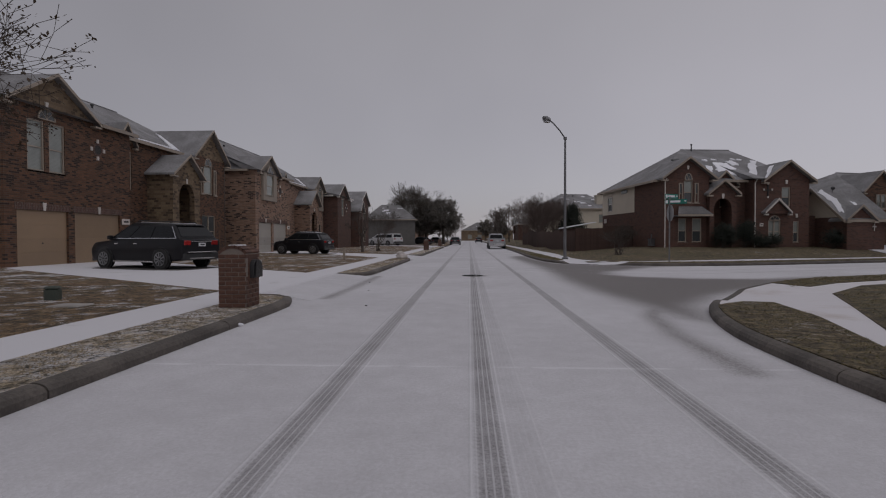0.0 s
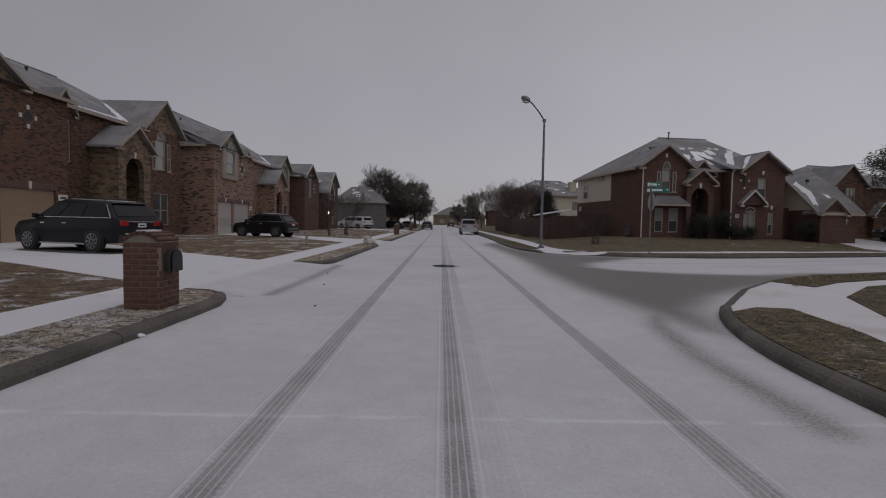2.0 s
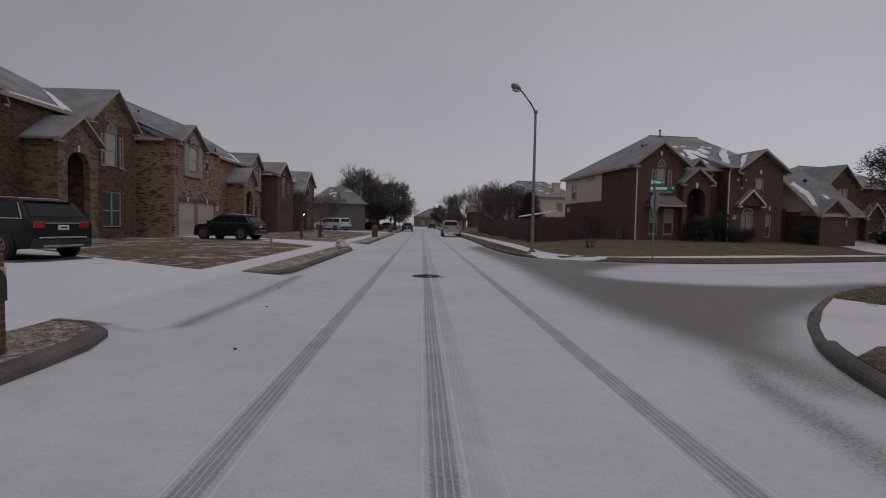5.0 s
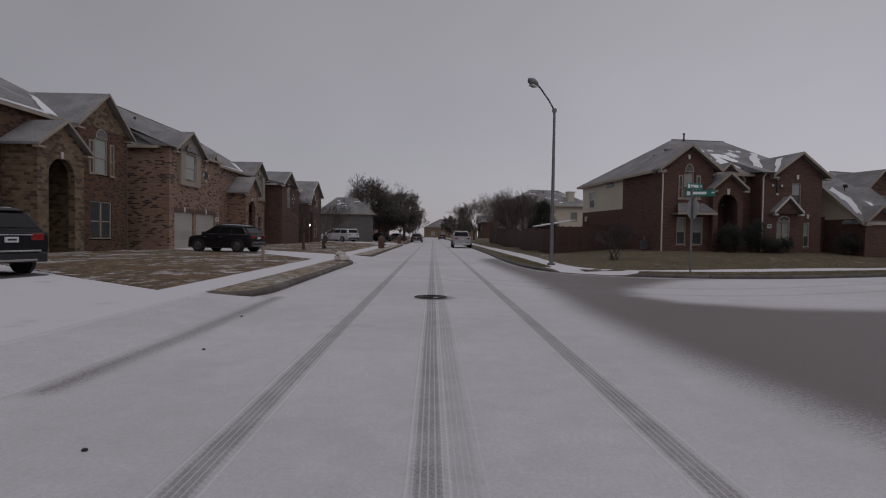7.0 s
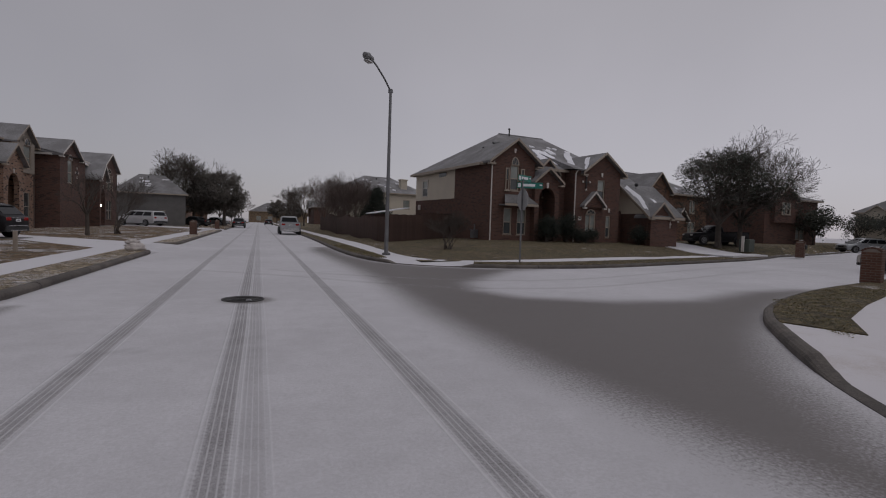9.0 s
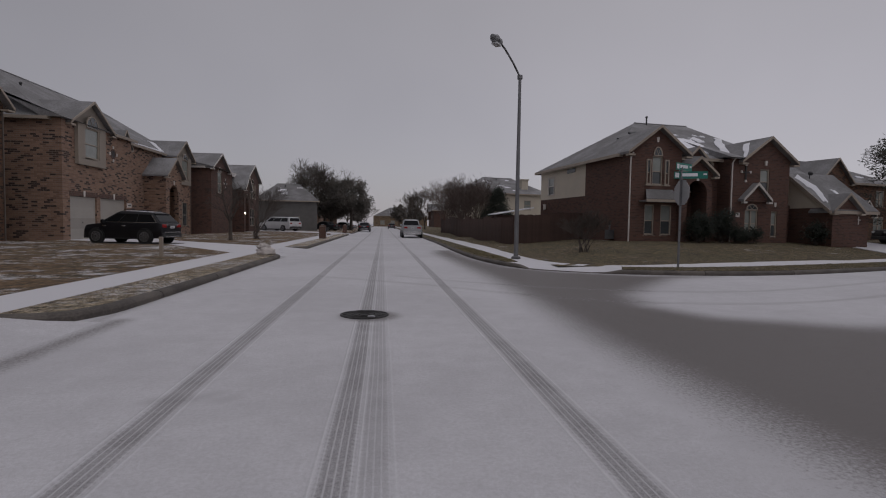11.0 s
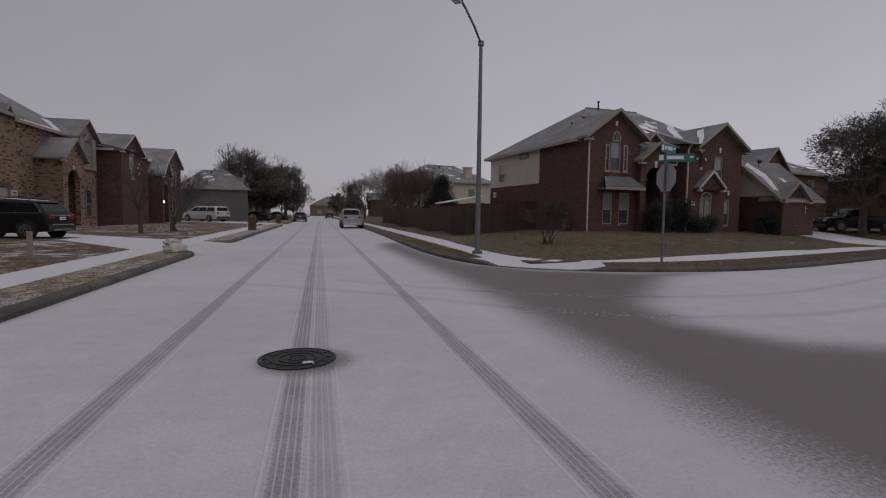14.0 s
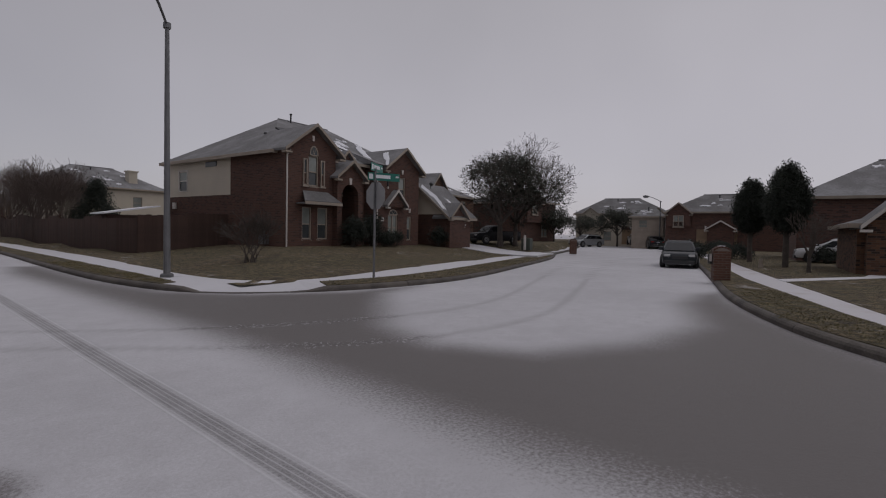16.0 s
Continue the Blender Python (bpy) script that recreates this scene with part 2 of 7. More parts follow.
    col = mix(nt, clod, col, (0.78, 0.77, 0.8))
    nt.links.new(col, b.inputs["Base Color"])
    nt.links.new(span(nt, bare, 0, 1, 0.85, 0.55), b.inputs["Roughness"])
    bumped(nt, b, op(nt, "SUBTRACT", op(nt, "ADD", fine, op(nt, "MULTIPLY", midn, 1.5)), op(nt, "SUBTRACT", op(nt, "MULTIPLY", dark, 2.0), op(nt, "MULTIPLY", ridge, 1.2))), 0.35, 0.02)
    return m


M_STREET = street_snow()
M_SNOW = snowy("walk_snow")
M_RAMP = snowy("ramp_snow", cover=(0.62, 0.6, 0.62), under=(0.42, 0.36, 0.32), lo=0.2, hi=0.5)
M_PATCH = plain("roof_snow", (0.8, 0.8, 0.83), (0.72, 0.72, 0.76), 0.8, bump=0.3)
M_KERB = plain("kerb_concrete", (0.125, 0.108, 0.094), (0.06, 0.052, 0.046), 0.8, coarse=1.6, fine=25, bump=0.4)
M_CONC = plain("concrete", (0.35, 0.33, 0.31), (0.24, 0.22, 0.2), 0.85, bump=0.3)
M_CONCD = plain("concrete_dark", (0.10, 0.09, 0.085), (0.06, 0.055, 0.052), 0.8, bump=0.3)
M_MORTAR = plain("mortar", (0.21, 0.175, 0.15), (0.15, 0.125, 0.11), 0.9, bump=0.3)
M_TURF_L = turf("lawn_straw", (0.13, 0.08, 0.043), (0.068, 0.056, 0.03), (0.19, 0.125, 0.066), 0.54, 0.60, 1.9)
M_TURF_S = turf("strip_frosted", (0.25, 0.20, 0.13), (0.18, 0.145, 0.09), (0.36, 0.29, 0.20), 0.47, 0.66, 5.0, 0.45)
M_TURF_R = turf("lawn_green", (0.075, 0.064, 0.032), (0.105, 0.077, 0.042), (0.14, 0.11, 0.06), 0.585, 0.70, 1.7)
M_BLADES = plain("straw_blade", (0.34, 0.275, 0.19), (0.24, 0.19, 0.125), 0.9, coarse=6, bump=0)
M_BLADE = plain("grass_blade", (0.20, 0.165, 0.085), (0.12, 0.105, 0.05), 0.9, coarse=6, bump=0)
M_BRICK1 = masonry("brick_red_brown", (0.175, 0.083, 0.045), (0.034, 0.02, 0.015), (0.10, 0.075, 0.056), width=0.26, height=0.088, odd=0.24, blotch=(0.062, 0.031, 0.021))
M_BRICK2 = masonry("brick_pale_mixed", (0.34, 0.215, 0.15), (0.055, 0.038, 0.032), (0.25, 0.20, 0.165), width=0.34, height=0.115, odd=0.20, blotch=(0.20, 0.115, 0.082))
M_BRICK3 = masonry("brick_dark_red", (0.125, 0.061, 0.045), (0.06, 0.033, 0.028), (0.12, 0.09, 0.078), width=0.3, height=0.1, odd=0.2, blotch=(0.085, 0.044, 0.034))
M_BRICKR = masonry("brick_corner_house", (0.125, 0.06, 0.043), (0.07, 0.037, 0.03), (0.105, 0.073, 0.06), width=0.26, height=0.09, odd=0.18, blotch=(0.088, 0.045, 0.034))
M_SOLDIER = masonry("brick_soldier", (0.13, 0.066, 0.05), (0.09, 0.05, 0.04), (0.17, 0.14, 0.12), width=0.26, height=0.09, upright=True)
M_STONE = masonry("stone_tan", (0.25, 0.18, 0.11), (0.085, 0.06, 0.04), (0.17, 0.13, 0.095), width=0.30, height=0.15, odd=0.25, blotch=(0.12, 0.08, 0.05))
M_SIDING = plain("siding_cream", (0.56, 0.50, 0.41), (0.50, 0.45, 0.37), 0.7, coarse=0.6, bump=0.1)
M_SIDET = plain("siding_taupe", (0.30, 0.258, 0.215), (0.255, 0.22, 0.185), 0.7, coarse=0.6, bump=0.1)
M_TRIM = plain("trim_tan", (0.36, 0.30, 0.245), (0.29, 0.245, 0.20), 0.6)
M_TRIMW = plain("trim_white", (0.62, 0.58, 0.54), (0.54, 0.5, 0.47), 0.6)
M_GUTTER = plain("gutter_brown", (0.13, 0.10, 0.085), (0.10, 0.08, 0.068), 0.5)
M_DOORT = plain("garage_tan", (0.30, 0.208, 0.13), (0.265, 0.185, 0.118), 0.55, coarse=0.8)
M_DOORG = plain("garage_grey", (0.36, 0.335, 0.30), (0.31, 0.29, 0.26), 0.55, coarse=0.8)
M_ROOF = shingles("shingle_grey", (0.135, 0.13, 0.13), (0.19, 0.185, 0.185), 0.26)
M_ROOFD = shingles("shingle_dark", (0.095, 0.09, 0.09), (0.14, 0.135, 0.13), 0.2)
M_DARK = plain("dark_void", (0.02, 0.018, 0.016), (0.012, 0.011, 0.01), 0.7)
M_DOOR = plain("door_dark_wood", (0.05, 0.028, 0.018), (0.035, 0.02, 0.014), 0.45)
M_FENCE = plain("fence_wood", (0.075, 0.043, 0.034), (0.046, 0.028, 0.023), 0.9, coarse=0.9, fine=14)
M_BARK = plain("bark", (0.10, 0.082, 0.07), (0.06, 0.05, 0.043), 0.95, coarse=4, fine=40, bump=0.5)
M_BARKR = plain("bark_red", (0.15, 0.115, 0.10), (0.10, 0.075, 0.066), 0.95, coarse=4, fine=40, bump=0.5)
# far foliage: dormant grey-brown, with distance haze mixed into the colour as extra paleness
M_LEAFF = plain("leaf_grey_brown_hazed", (0.12, 0.105, 0.09), (0.07, 0.064, 0.056), 0.85, coarse=0.5, bump=0)
M_SIDEG = plain("siding_grey", (0.13, 0.125, 0.12), (0.105, 0.10, 0.096), 0.7)
M_LEAF = plain("leaf_dark", (0.045, 0.048, 0.032), (0.026, 0.03, 0.021), 0.8, coarse=2, bump=0)
M_LEAFB = plain("leaf_brown", (0.075, 0.05, 0.032), (0.04, 0.03, 0.02), 0.85, coarse=2, bump=0)
M_NEEDLE = plain("needle_dark", (0.022, 0.028, 0.018), (0.012, 0.016, 0.011), 0.85, coarse=2, bump=0)
M_POLE = plain("galvanised_steel", (0.20, 0.20, 0.205), (0.14, 0.14, 0.145), 0.5, 0.6)
M_IRON = plain("cast_iron", (0.05, 0.047, 0.046), (0.028, 0.026, 0.025), 0.6, 0.3, fine=60, bump=0.5)
M_GREEN = plain("sign_green", (0.008, 0.17, 0.13), (0.007, 0.15, 0.115), 0.4)
M_WHITE = plain("sign_white", (0.72, 0.72, 0.74), (0.66, 0.66, 0.68), 0.4)
M_ALU = plain("sign_back", (0.36, 0.36, 0.365), (0.30, 0.30, 0.305), 0.45, 0.4)
M_TYRE = plain("tyre_rubber", (0.018, 0.018, 0.018), (0.03, 0.029, 0.028), 0.8)
M_RIM = plain("rim_alloy", (0.34, 0.34, 0.35), (0.24, 0.24, 0.25), 0.35, 0.8)
M_BLACK = plain("paint_black", (0.009, 0.009, 0.011), (0.013, 0.012, 0.014), 0.35, 0.0, coat=0.25, bump=0)
M_GREYP = plain("paint_grey", (0.035, 0.039, 0.044), (0.028, 0.032, 0.036), 0.3, 0.4, coat=0.6, bump=0)
M_WHITEP = plain("paint_white", (0.62, 0.62, 0.63), (0.55, 0.55, 0.56), 0.3, coat=0.5, bump=0)
M_SILVERP = plain("paint_silver", (0.32, 0.33, 0.34), (0.27, 0.28, 0.29), 0.3, 0.5, coat=0.5, bump=0)
M_RED = plain("tail_lamp_red", (0.30, 0.012, 0.012), (0.22, 0.01, 0.01), 0.2, coat=0.5, bump=0)
M_CHROME = plain("chrome", (0.62, 0.62, 0.63), (0.5, 0.5, 0.51), 0.2, 0.9, bump=0)
M_LAMPG = plain("lamp_lens", (0.5, 0.5, 0.5), (0.42, 0.42, 0.42), 0.15, coat=0.5, bump=0)
M_PLASTIC = plain("plastic_black", (0.018, 0.018, 0.019), (0.024, 0.024, 0.025), 0.5)
M_UTIL = plain("utility_green", (0.055, 0.066, 0.052), (0.042, 0.052, 0.042), 0.6)


def pane_material(name, c1, c2, rough=0.12):
    m, nt, b, t = blank(name)
    s = nt.nodes.new("ShaderNodeSeparateXYZ")
    nt.links.new(t.outputs["Object"], s.inputs[0])
    slat = op(nt, "FRACT", op(nt, "MULTIPLY", s.outputs[2], 16.0))
    col = mix(nt, op(nt, "MULTIPLY", slat, 0.5), c1, c2)
    col = mix(nt, span(nt, noise_of(nt, t.outputs["Object"], 1.3), 0.35, 0.65, 0, 0.4), col, c2)
    nt.links.new(col, b.inputs["Base Color"])
    b.inputs["Roughness"].default_value, b.inputs["IOR"].default_value = rough, 1.5
    return m


M_PANE = pane_material("pane_with_blinds", (0.30, 0.32, 0.295), (0.17, 0.18, 0.168))
M_PANED = pane_material("pane_dim", (0.075, 0.082, 0.085), (0.04, 0.045, 0.047))
M_GLASS = pane_material("car_glass", (0.012, 0.013, 0.015), (0.008, 0.009, 0.01), 0.05)
for m_ in (M_GLASS, M_BLACK, M_GREYP):
    for n_ in m_.node_tree.nodes:
        if n_.type == "BSDF_PRINCIPLED":
            n_.inputs["Specular IOR Level"].default_value, n_.inputs["Coat Weight"].default_value = 0.22, 0.05
glow, gnt, gb, _ = blank("porch_light")
gb.inputs["Emission Color"].default_value, gb.inputs["Emission Strength"].default_value = (1, 0.9, 0.75, 1), 6.0

# ---------------------------------------------------------------- mesh tools


class Shape:
    """Vertices and faces of one mesh in the making."""

    def __init__(self):
        self.v, self.f = [], []

    def add(self, verts, faces):
        o = len(self.v)
        self.v += [tuple(p) for p in verts]
        self.f += [tuple(i + o for i in f) for f in faces]
        return self

    def box(self, x0, y0, z0, x1, y1, z1):
        x0, x1, y0, y1, z0, z1 = min(x0, x1), max(x0, x1), min(y0, y1), max(y0, y1), min(z0, z1), max(z0, z1)
        p = [(x, y, z) for z in (z0, z1) for y in (y0, y1) for x in (x0, x1)]
        return self.add(p, [(0, 2, 3, 1), (4, 5, 7, 6), (0, 1, 5, 4), (2, 6, 7, 3), (0, 4, 6, 2), (1, 3, 7, 5)])

    def chamfer(self, x0, y0, z0, x1, y1, z1, c):
        """A box with chamfered vertical edges and top."""
        ring = [(x0 + c, y0), (x1 - c, y0), (x1, y0 + c), (x1, y1 - c), (x1 - c, y1), (x0 + c, y1), (x0, y1 - c), (x0, y0 + c)]
        cx, cy = (x0 + x1) / 2, (y0 + y1) / 2
        kx, ky = 1 - 2 * c / (x1 - x0), 1 - 2 * c / (y1 - y0)
        top = [(cx + (x - cx) * kx, cy + (y - cy) * ky) for x, y in ring]
        v = [(x, y, z0) for x, y in ring] + [(x, y, z1 - c) for x, y in ring] + [(x, y, z1) for x, y in top]
        f = [tuple(range(7, -1, -1)), tuple(range(16, 24))]
        for r in (0, 8):
            f += [(r + i, r + (i + 1) % 8, r + 8 + (i + 1) % 8, r + 8 + i) for i in range(8)]
        return self.add(v, f)

    def prism(self, poly, a, b):
        """poly: 3D points of one face; the prism runs from poly + a to poly + b (vectors)."""
        n = len(poly)
        a, b = Vector(a), Vector(b)
        v = [Vector(p) + a for p in poly] + [Vector(p) + b for p in poly]
        f = [tuple(range(n - 1, -1, -1)), tuple(range(n, 2 * n))] + [(i, (i + 1) % n, n + (i + 1) % n, n + i) for i in range(n)]
        return self.add(v, f)

    def tube(self, p, q, r0, r1, n=8, cap=True):
        p, q = Vector(p), Vector(q)
        d = (q - p).normalized()
        a = d.orthogonal().normalized()
        b = d.cross(a)
        v = [p + (a * math.cos(2 * math.pi * i / n) + b * math.sin(2 * math.pi * i / n)) * r0 for i in range(n)]
        v += [q + (a * math.cos(2 * math.pi * i / n) + b * math.sin(2 * math.pi * i / n)) * r1 for i in range(n)]
        f = [(i, (i + 1) % n, n + (i + 1) % n, n + i) for i in range(n)]
        if cap:
            f += [tuple(range(n - 1, -1, -1)), tuple(range(n, 2 * n))]
        return self.add(v, f)

    def path(self, pts, r, n=8):
        for p, q in zip(pts, pts[1:]):
            self.tube(p, q, r, r, n)
        return self

    def mesh(self, name, fix=True):
        me = bpy.data.meshes.new(name)
        me.from_pydata(self.v, [], self.f)
        if fix:
            bm = bmesh.new()
            bm.from_mesh(me)
            bmesh.ops.recalc_face_normals(bm, faces=bm.faces)
            bm.to_mesh(me)
            bm.free()
        return me


def part(name, shape, material, parent=None, label="", smooth=False, fix=True, at=None):
    me = shape.mesh(name, fix) if isinstance(shape, Shape) else shape
    if not me.materials:
        me.materials.append(material)
    if smooth:
        me.shade_smooth()
    ob = new(name, me)
    if at is not None:
        ob.matrix_basis = at
    ob.parent = parent
    return tagged(ob, label)


def weld(shape, name):
    """One closed mesh from cells that share faces."""
    me_ = shape.mesh(name, False)
    bm = bmesh.new()
    bm.from_mesh(me_)
    bmesh.ops.remove_doubles(bm, verts=bm.verts, dist=1e-4)
    seen = {}
    for f in bm.faces:
        seen.setdefault(tuple(sorted(v.index for v in f.verts)), []).append(f)
    bmesh.ops.delete(bm, geom=[f for fs in seen.values() if len(fs) > 1 for f in fs], context="FACES")
    bmesh.ops.recalc_face_normals(bm, faces=bm.faces)
    bm.to_mesh(me_)
    bm.free()
    return me_


def parts_of(name, shape, material, parent, label=""):
    """Each box of the shape as a part of its own."""
    for i in range(0, len(shape.v), 8):
        q = Shape()
        q.v = shape.v[i:i + 8]
        q.f = [(0, 2, 3, 1), (4, 5, 7, 6), (0, 1, 5, 4), (2, 6, 7, 3), (0, 4, 6, 2), (1, 3, 7, 5)]
        part(name, q, material, parent, label)


def thing(name, m, label, category, group="", kind=""):
    ob = new(name)
    ob.empty_display_size = 0.3
    ob.matrix_basis = m
    return tagged(ob, label, category, group, kind)


def smoothed(pts, step=0.4):
    """Points along a rounded line through pts."""
    out = []
    P = [Vector((*p, 0)) for p in pts]
    for i in range(len(P) - 1):
        a, b, c, d = P[max(i - 1, 0)], P[i], P[i + 1], P[min(i + 2, len(P) - 1)]
        n = max(1, int((c - b).length / step)) if (c - b).length < 8 else 8
        for k in range(n):
            t = k / n
            q = 0.5 * ((2 * b) + (c - a) * t + (2 * a - 5 * b + 4 * c - d) * t * t + (3 * b - a - 3 * c + d) * t ** 3)
            out.append((q.x, q.y))
    return out + [pts[-1]]


def offset(line, d):
    """The line moved d to its left."""
    out = []
    for i, p in enumerate(line):
        a, b = Vector(line[max(i - 1, 0)]), Vector(line[min(i + 1, len(line) - 1)])
        t = (b - a).normalized()
        out.append((p[0] - t.y * d, p[1] + t.x * d))
    return out
# ---------------------------------------------------------------- street


def inside_distance(px, py, poly):
    """Signed distance from points to a polygon, positive inside."""
    d = np.full(px.shape, 1e9)
    ins = np.zeros(px.shape, bool)
    for (x0, y0), (x1, y1) in zip(poly, poly[1:] + poly[:1]):
        ex, ey = x1 - x0, y1 - y0
        t = np.clip(((px - x0) * ex + (py - y0) * ey) / (ex * ex + ey * ey), 0, 1)
        d = np.minimum(d, np.hypot(px - x0 - t * ex, py - y0 - t * ey))
        if y0 != y1:
            ins ^= ((y0 > py) != (y1 > py)) & (px < x0 + (py - y0) * ex / ey)
    return np.where(ins, d, -d)


def line_distance(px, py, line):
    d = np.full(px.shape, 1e9)
    for (x0, y0), (x1, y1) in zip(line, line[1:]):
        ex, ey = x1 - x0, y1 - y0
        t = np.clip(((px - x0) * ex + (py - y0) * ey) / (ex * ex + ey * ey), 0, 1)
        d = np.minimum(d, np.hypot(px - x0 - t * ex, py - y0 - t * ey))
    return d


RAMPS = (((5.55, 27.95), 1.75), ((5.1, 13.65), 1.3))
WET = [(2.5, 37), (2.75, 29), (2.85, 25), (2.72, 21), (2.6, 18.5), (2.7, 15.6), (2.9, 13.6), (3.2, 11.0), (3.5, 10.6), (4.1, 12.6), (5.4, 14.4), (6.9, 15.8),
       (8.8, 17.2), (10.5, 18.2), (12.5, 19.2), (15.2, 20.3), (14.0, 20.6), (11.9, 20.4), (9, 19.3), (6.9, 19.4), (5.3, 20.2), (4.8, 21.3), (5.2, 22.7),
       (6.5, 24.3), (8.0, 25.9), (9.8, 26.6), (7.5, 26.8), (5.5, 27.8), (4.3, 29.4), (3.8, 33), (3.75, 40), (2.9, 40)]
RUTS = ([(-1.6, 26.2), (0.8, 24.6), (2.5, 23.1), (3.8, 22.2), (5.5, 21.6), (8.3, 21.7), (13, 23.4), (20, 26.2), (30, 29.6)],
        [(0.4, 26.4), (2.7, 24.6), (4.9, 23.6), (7.0, 23.2), (9.5, 23.6), (14, 25.4), (20, 27.9), (30, 31.3)])
fine_x = np.arange(-4.4, 16.0, 0.14)
fine_y = np.arange(3.0, 40.0, 0.14)
gx = np.concatenate([[-1500, -500, -150, -60, -25, -10], fine_x, [17, 18, 19, 20, 22, 24, 27, 30, 40, 60, 150, 500, 1500]])
gy = np.concatenate([[-1500, -500, -100, -30, -5], fine_y, [41, 43, 46, 50, 60, 80, 120, 250, 600, 1500]])
GX, GY = np.meshgrid(gx, gy)
flat = np.stack([GX.ravel(), GY.ravel(), np.zeros(GX.size)], 1)
nx_, ny_ = len(gx), len(gy)
quads = [(j * nx_ + i, j * nx_ + i + 1, (j + 1) * nx_ + i + 1, (j + 1) * nx_ + i) for j in range(ny_ - 1) for i in range(nx_ - 1)]
me = bpy.data.meshes.new("ground")
me.from_pydata(flat.tolist(), [], quads)
wet_d = inside_distance(flat[:, 0], flat[:, 1], WET)
wet_v = np.clip(wet_d / 1.5 + 0.45, 0, 1)
# damp gutter in front of the drive and along the kerbs
gut = line_distance(flat[:, 0], flat[:, 1], [(-3.55, 13.6), (-3.5, 16), (-3.55, 20.2)])
wet_v = np.maximum(wet_v, np.clip(0.62 - gut / 0.55, 0, 1))
gut = line_distance(flat[:, 0], flat[:, 1], [(3.3, 12.6), (2.75, 11.2), (2.5, 9.6), (2.42, 7.6)])
wet_v = np.maximum(wet_v, np.clip(0.6 - gut / 0.75, 0, 1))
kerb_l = line_distance(flat[:, 0], flat[:, 1], [(-3.87, 20), (-3.87, 34)])
wet_v = np.maximum(wet_v, np.clip(0.45 - kerb_l / 0.5, 0, 1))
melt = np.hypot(flat[:, 0] + 0.16, flat[:, 1] - 20.47)
wet_v = np.maximum(wet_v, np.clip(0.62 - (melt - 0.36) / 0.42, 0, 0.75))
rut_v = np.zeros(len(flat))
for line in RUTS:
    rut_v = np.maximum(rut_v, np.clip(1.25 - line_distance(flat[:, 0], flat[:, 1], smoothed(line)) / 0.11, 0, 1) * 0.8)
# scuffs across one wheel track
for line in ([(-1.72, 16.84), (-1.56, 16.93)], [(-1.44, 16.86), (-1.32, 16.97), (-1.18, 16.88)]):
    rut_v = np.maximum(rut_v, np.clip(1.0 - line_distance(flat[:, 0], flat[:, 1], line) / 0.13, 0, 1) * 0.7)
for key, vals in (("wet", wet_v), ("rut", rut_v)):
    me.attributes.new(key, "FLOAT", "POINT").data.foreach_set("value", vals.astype(np.float32))
me.materials.append(M_STREET)
tagged(new("ground", me), "flat street ground under thin trodden snow", "ground", kind="structure")


def dropped(x, y):
    """How far a kerb ramp lowers the edge at a point: 0 to 1."""
    return max(min(1.0, max(0.0, (r - math.dist((x, y), c)) / 0.5)) for c, r in RAMPS)


def kerb(line, label="weathered grey concrete kerb along the street"):
    """A rounded kerb, lowered at the ramps; the land lies to the left of the line."""
    top = thing("kerb", pose(0, 0, 0), label, "kerb", kind="structure")
    profile = [(0.0, -0.02), (0.0, 0.07), (0.025, 0.105), (0.07, 0.128), (0.12, 0.135), (0.17, 0.132), (0.17, -0.02)]
    offs = [offset(line, d) for d, _ in profile]
    n, i0 = len(profile), 0
    run = 0.0
    for i in range(1, len(line)):
        run += math.dist(line[i], line[i - 1])
        if run > 3.0 or i == len(line) - 1:
            s = Shape()
            for i2 in range(i0, i + 1):
                low = 1 - 0.86 * dropped(*line[i2])
                s.v += [(offs[k][i2][0], offs[k][i2][1], profile[k][1] * low) for k in range(n)]
            m_ = i - i0
            if i < len(line) - 1:
                a, b = Vector(line[i]), Vector(line[i - 1])
                back = (b - a).normalized() * 0.02
                for k in range(n):
                    x, y, z_ = s.v[m_ * n + k]
                    s.v[m_ * n + k] = (x + back.x, y + back.y, z_ - 0.004)
            for j in range(m_):
                s.f += [(j * n + k, j * n + (k + 1) % n, (j + 1) * n + (k + 1) % n, (j + 1) * n + k) for k in range(n)]
            s.f += [tuple(range(n)), tuple(range(m_ * n + n - 1, m_ * n - 1, -1))]
            part("kerb_stone", s, M_KERB, top, smooth=False)
            i0, run = i, 0.0
    return top


def slab(name, poly, z, material, label, category, thick=0.2, kind="structure", rough=0.0, step=0.0):
    """Flat ground piece with real thickness; rough lifts inner points a little."""
    bm = bmesh.new()
    vs = [bm.verts.new((x, y, z)) for x, y in poly]
    f = bm.faces.new(vs)
    if f.normal.z < 0:
        f.normal_flip()
    f.normal_update()
    ext = bmesh.ops.extrude_face_region(bm, geom=[f])
    for v in vs:
        v.co.z = z - thick
    top = [g for g in ext["geom"] if isinstance(g, bmesh.types.BMFace)]
    for v in [g for g in ext["geom"] if isinstance(g, bmesh.types.BMVert)]:
        v.co.z = z - (0.105 * dropped(v.co.x, v.co.y) if name == "pavement" else 0)
    bmesh.ops.triangulate(bm, faces=[x for x in bm.faces if len(x.verts) > 4])
    bmesh.ops.recalc_face_normals(bm, faces=bm.faces)
    me_ = bpy.data.meshes.new(name)
    bm.to_mesh(me_)
    bm.free()
    me_.materials.append(material)
    return tagged(new(name, me_), label, category, kind=kind)


KX = -3.87
